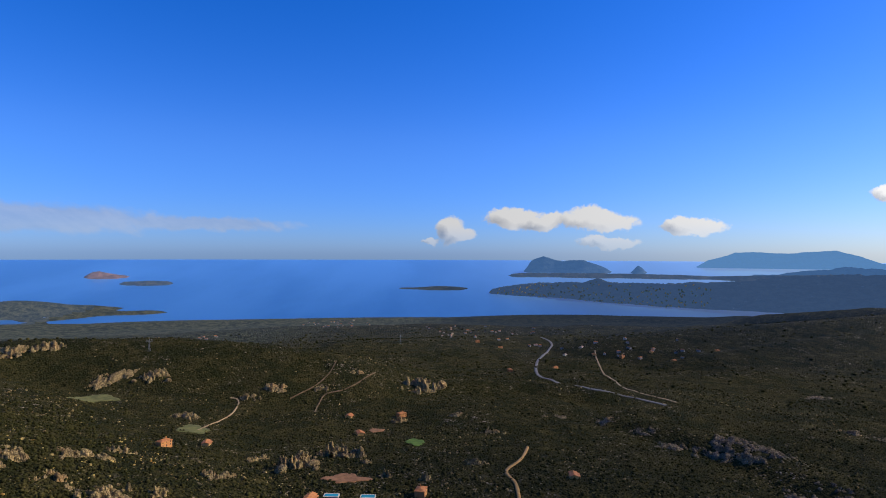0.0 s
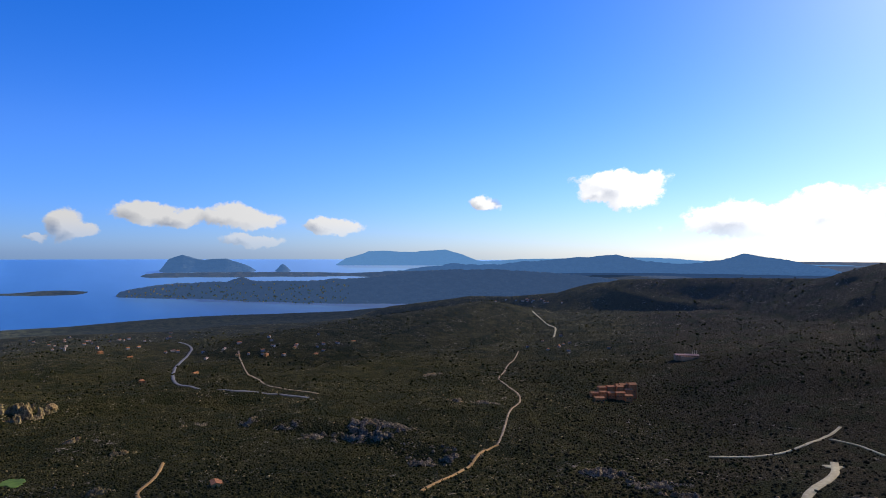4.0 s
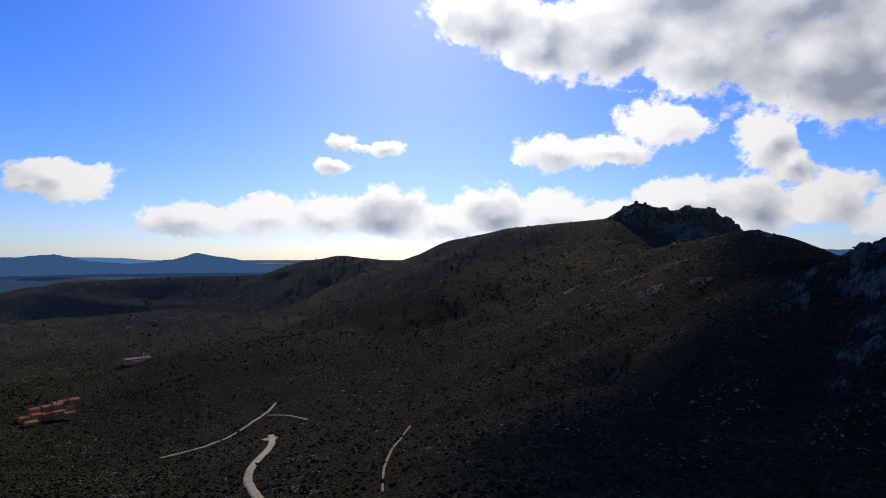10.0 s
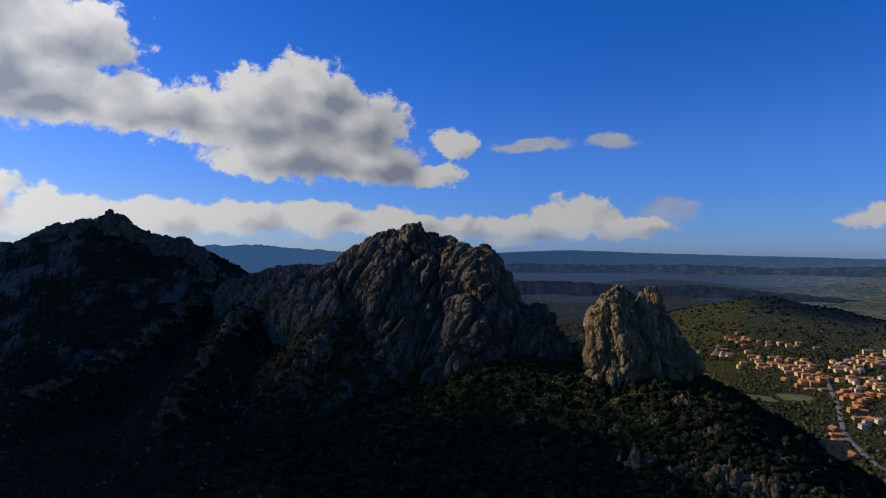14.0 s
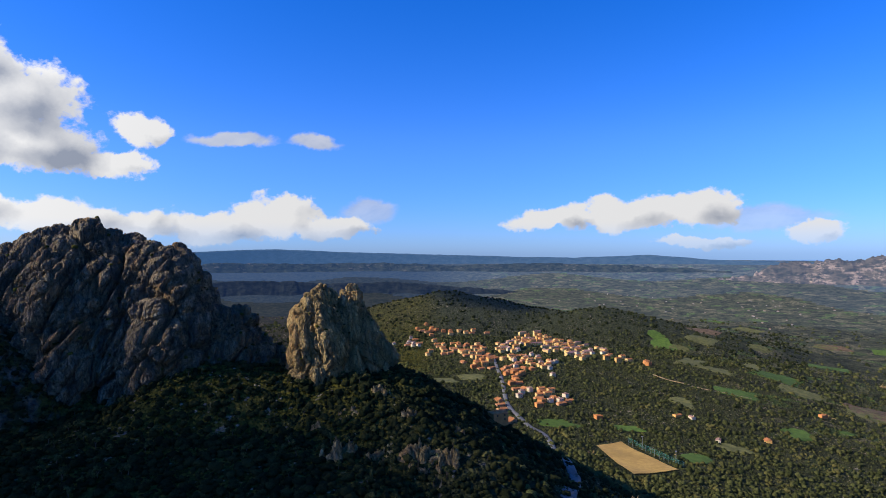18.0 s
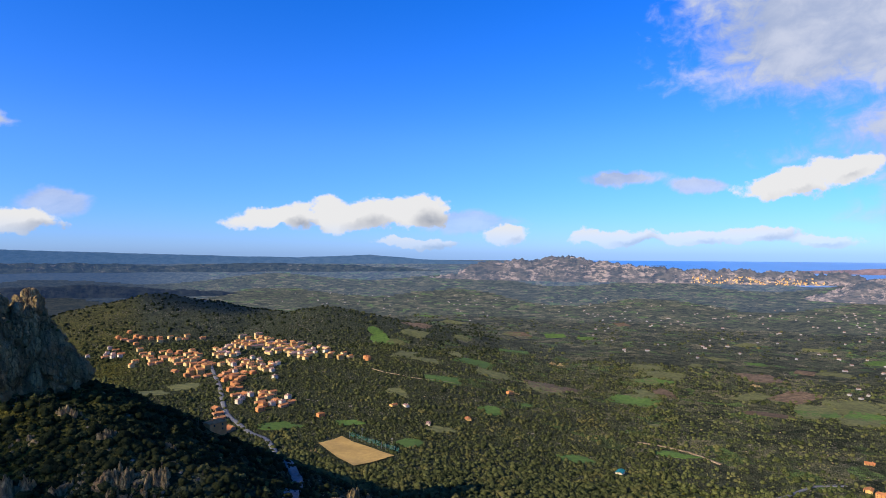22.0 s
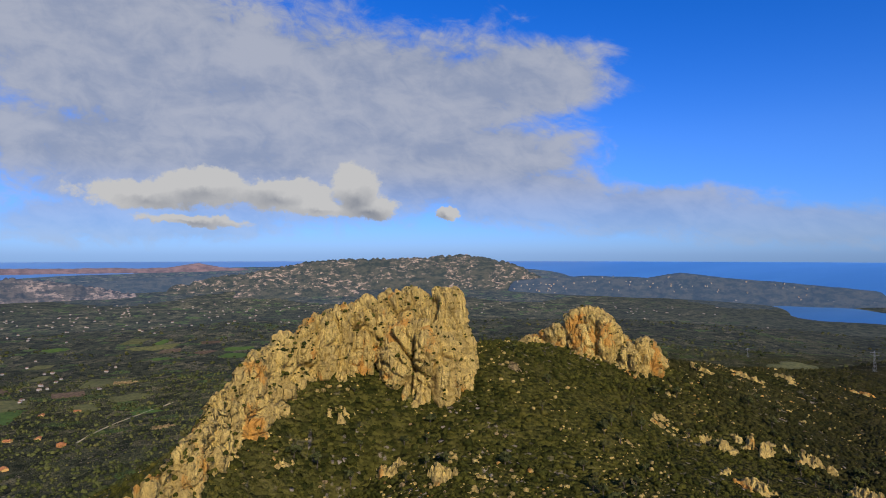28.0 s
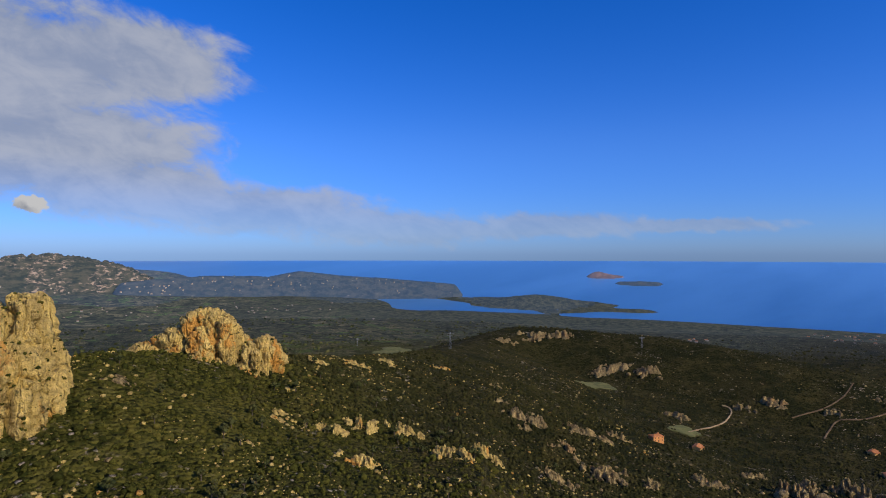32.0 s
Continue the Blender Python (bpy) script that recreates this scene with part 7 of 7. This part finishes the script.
thicket("oak_wood", "evergreen oak wood round the village", 34000, (165, 228), (480, 1750), (1.4, 2.7), COARSE, OAK_LEAF, 4, cover_size=120, bare=0.20)
thicket("knoll_wood", "close oak wood on the knolls beyond the village", 9000, (150, 212), (1500, 2600), (1.6, 3.0), COARSE, OAK_SHADED, 23, bare=0.08)
thicket("far_wood", "evergreen woods and hedges on the plain", 14000, (150, 330), (1300, 2980), (1.8, 3.4), [lump(1, 60 + k) for k in range(4)], OAK_LEAF, 5, cover_size=150, bare=0.48)
thicket("far_maquis", "dark scrub on the coastal hills", 12000, (-45, 110), (1150, 2600), (1.2, 2.3), [lump(1, 70 + k) for k in range(4)], MAQUIS_LEAF, 6, cover_size=200, bare=0.30)
thicket("scattered_stones", "pale granite stones strewn through the scrub", 6000, (130, 425), (180, 1300), (0.4, 1.2), [lump(1, 90 + k) for k in range(5)], WARM_ROCK, 7, cover_size=120, bare=0.56, flat=0.8)
thicket("eastern_stones", "tan granite stones strewn over the eastern slope", 7000, (-40, 45), (400, 1150), (0.45, 1.3), [lump(1, 110 + k) for k in range(5)], WARM_ROCK, 24, cover_size=70, bare=0.56, flat=0.8)
thicket("pale_stones", "pale stones round the crags", 10000, (250, 335), (190, 620), (0.3, 1.2), [lump(1, 95 + k) for k in range(5)], PALE_ROCK, 8, cover_size=40, bare=0.54, flat=0.9)


rs = np.random.RandomState(9)
vs, fs, start = [], [], 0
for p, size in CRAG_SHRUBS:
    lv, lf = FINE[rs.randint(8)]
    vs.append(lv * size * (0.7 + 0.8 * rs.rand()) + np.array(p[:]))
    fs.append(lf + start)
    start += len(lv)
tagged(mesh_object("crag_scrub", np.concatenate(vs), np.concatenate(fs), FRONTLIT_LEAF), "small dark bushes rooted in the clefts of the crags", "scrub", kind="stuff")


def tree_kind(seed, tall, wide):
    """An evergreen oak: tapered leaning trunk, limbs, a crown of ragged leaf clumps with gaps."""
    r = random.Random(seed)
    top = thing("evergreen_oak", (0, 0, 0), "rounded evergreen oak with a dark uneven crown", "tree", "oaks on the near slopes")
    bm = bmesh.new()

    def limb(a, b, ra, rb):
        u = b - a
        ret = bmesh.ops.create_cone(bm, cap_ends=True, segments=7, radius1=ra, radius2=rb, depth=u.length)
        bmesh.ops.transform(bm, verts=ret["verts"], matrix=Matrix.Translation((a + b) / 2) @ u.to_track_quat("Z", "Y").to_matrix().to_4x4())
    fork = Vector((r.uniform(-0.3, 0.3), r.uniform(-0.3, 0.3), tall * 0.4))
    limb(Vector((0, 0, -0.8)), fork, 0.26, 0.17)
    tips = []
    for k in range(5):
        a = k * 1.257 + r.uniform(-0.4, 0.4)
        tip = Vector((math.cos(a) * wide * r.uniform(0.3, 0.6), math.sin(a) * wide * r.uniform(0.3, 0.6), tall * r.uniform(0.6, 0.82)))
        limb(fork, tip, 0.13, 0.05)
        tips.append(tip)
    part("trunk", finish("trunk", bm, BARK), top)
    vs, fs, start = [], [], 0
    for k in range(16):
        c = tips[k % 5] + Vector((r.uniform(-0.4, 0.4) * wide, r.uniform(-0.4, 0.4) * wide, r.uniform(-0.16, 0.2) * tall))
        lv, lf = COARSE[r.randrange(8)]
        vs.append(lv * (wide * r.uniform(0.16, 0.36)) + np.array(c[:]))
        fs.append(lf + start)
        start += len(lv)
    mesh_object("crown", np.concatenate(vs), np.concatenate(fs), OAK_LEAF, top)
    return top


TREES = [tree_kind(k, 4.4 + 0.5 * (k % 3), 2.1 + 0.3 * (k % 4)) for k in range(5)]
rng = random.Random(77)
count = 0
for az0, az1, d0, d1, number in ((146, 186, 250, 440, 130), (252, 300, 225, 350, 70), (300, 330, 260, 420, 60)):
    for _ in range(number):
        az, d = rng.uniform(az0, az1), rng.uniform(d0, d1)
        x, y = polar(az, d)
        if not open_ground(np.array([x]), np.array([y]))[0]:
            continue
        m = Matrix.Translation(to_scene(az, d, land1(az, d) - 0.1)) @ pose(0, 0, 0, 0, 0, rng.uniform(0, 360)) @ Matrix.Scale(rng.uniform(0.7, 1.15), 4)
        if count < len(TREES):
            TREES[count].matrix_basis = m
        else:
            kind = TREES[rng.randrange(len(TREES))]
            tree = copy_thing(kind, m)
            tree.matrix_basis = m
        count += 1

# an added cloud towards the sun, beyond camera range, to shade the southern crags
CLOUD_WHITE, cn, cs = material("cloud_white", 1.0)
cs.inputs["Base Color"].default_value = (0.92, 0.92, 0.93, 1)
veil_light = cn.add("ShaderNodeBsdfTranslucent")
veil_light.inputs["Color"].default_value = (0.95, 0.94, 0.92, 1)
both = cn.add("ShaderNodeMixShader")
both.inputs[0].default_value = 0.6
through_cloud = cn.add("ShaderNodeMixShader")
through_cloud.inputs[0].default_value = 0.42
cn.link(both.outputs[0], through_cloud.inputs[1])
cn.link(cn.add("ShaderNodeBsdfTransparent").outputs[0], through_cloud.inputs[2])
cn.link(cs.outputs[0], both.inputs[1])
cn.link(veil_light.outputs[0], both.inputs[2])
cn.link(through_cloud.outputs[0], [n for n in cn.tree.nodes if n.type == "OUTPUT_MATERIAL"][0].inputs[0])
CLOUD_THIN, tn, ts = material("cloud_thin", 1.0)
ts.inputs["Base Color"].default_value = (0.92, 0.92, 0.93, 1)
half = tn.add("ShaderNodeMixShader")
# the unseen sheet lets much of the sun through, more here and less there
tn.link(tn.step(tn.noise(where(tn), 0.0016, 4.0, 0.5), 0.36, 0.62, 0.50, 0.94), half.inputs[0])
tn.link(ts.outputs[0], half.inputs[1])
tn.link(tn.add("ShaderNodeBsdfTransparent").outputs[0], half.inputs[2])
tn.link(half.outputs[0], [n for n in tn.tree.nodes if n.type == "OUTPUT_MATERIAL"][0].inputs[0])


def shade_cloud(name, label, spots, mat, seed):
    """An unseen cloud towards the sun, its billows placed so that shadow falls on the given spots: azimuth, distance,
    breadth.
    """
    r = random.Random(seed)
    vs, fs, start = [], [], 0
    for az, d, wide in spots:
        for k in range(3):
            lv, lf = FINE[r.randrange(8)]
            c = Vector((*polar(az, d), land1(az, d))) + toward(SUN_AZ, SUN_EL) * 9000 + Vector((r.uniform(-1, 1), r.uniform(-1, 1), r.uniform(-0.3, 0.6))) * wide * 0.5
            vs.append(lv * np.array([1, 1, 0.8]) * wide * r.uniform(0.55, 0.95) + np.array(c[:]))
            fs.append(lf + start)
            start += len(lv)
    tagged(mesh_object(name, np.concatenate(vs), np.concatenate(fs), mat), label, "cloud", kind="structure")


shade_cloud("unseen_shade_cloud", "unseen cumulus added towards the sun to shade the slopes", (
    (122, 290, 110), (112, 400, 140), (104, 540, 160), (118, 560, 140), (124, 800, 150), (110, 740, 160), (116, 930, 160), (101, 640, 110), (134, 290, 80), (128, 640, 90),
    (142, 350, 70), (148, 270, 80), (156, 300, 80), (152, 390, 70), (160, 340, 60), (166, 290, 60), (167, 340, 50), (136, 590, 60), (140, 556, 44),
    (172, 2300, 200), (180, 2250, 200), (187, 2150, 150)), CLOUD_WHITE, 5)
# added sheet out of camera range, dimming the sun on eastern and southern slopes
v_az, v_d = np.meshgrid(np.linspace(14, 122, 60), np.linspace(560, 3600, 40), indexing="ij")
v_x, v_y = v_d * np.sin(np.radians(v_az)), v_d * np.cos(np.radians(v_az))
v_up = toward(SUN_AZ, SUN_EL) * 9000
v_z = 330 + 60 * rough(v_x, v_y, 700, 4, 61)
veil_sheet = mesh_object("unseen_thin_cloud", np.stack([v_x + v_up.x, v_y + v_up.y, v_z + v_up.z], -1), grid_faces(60, 40), CLOUD_THIN)
tagged(veil_sheet, "unseen thin cloud sheet added to dim the sun", "cloud", kind="structure")
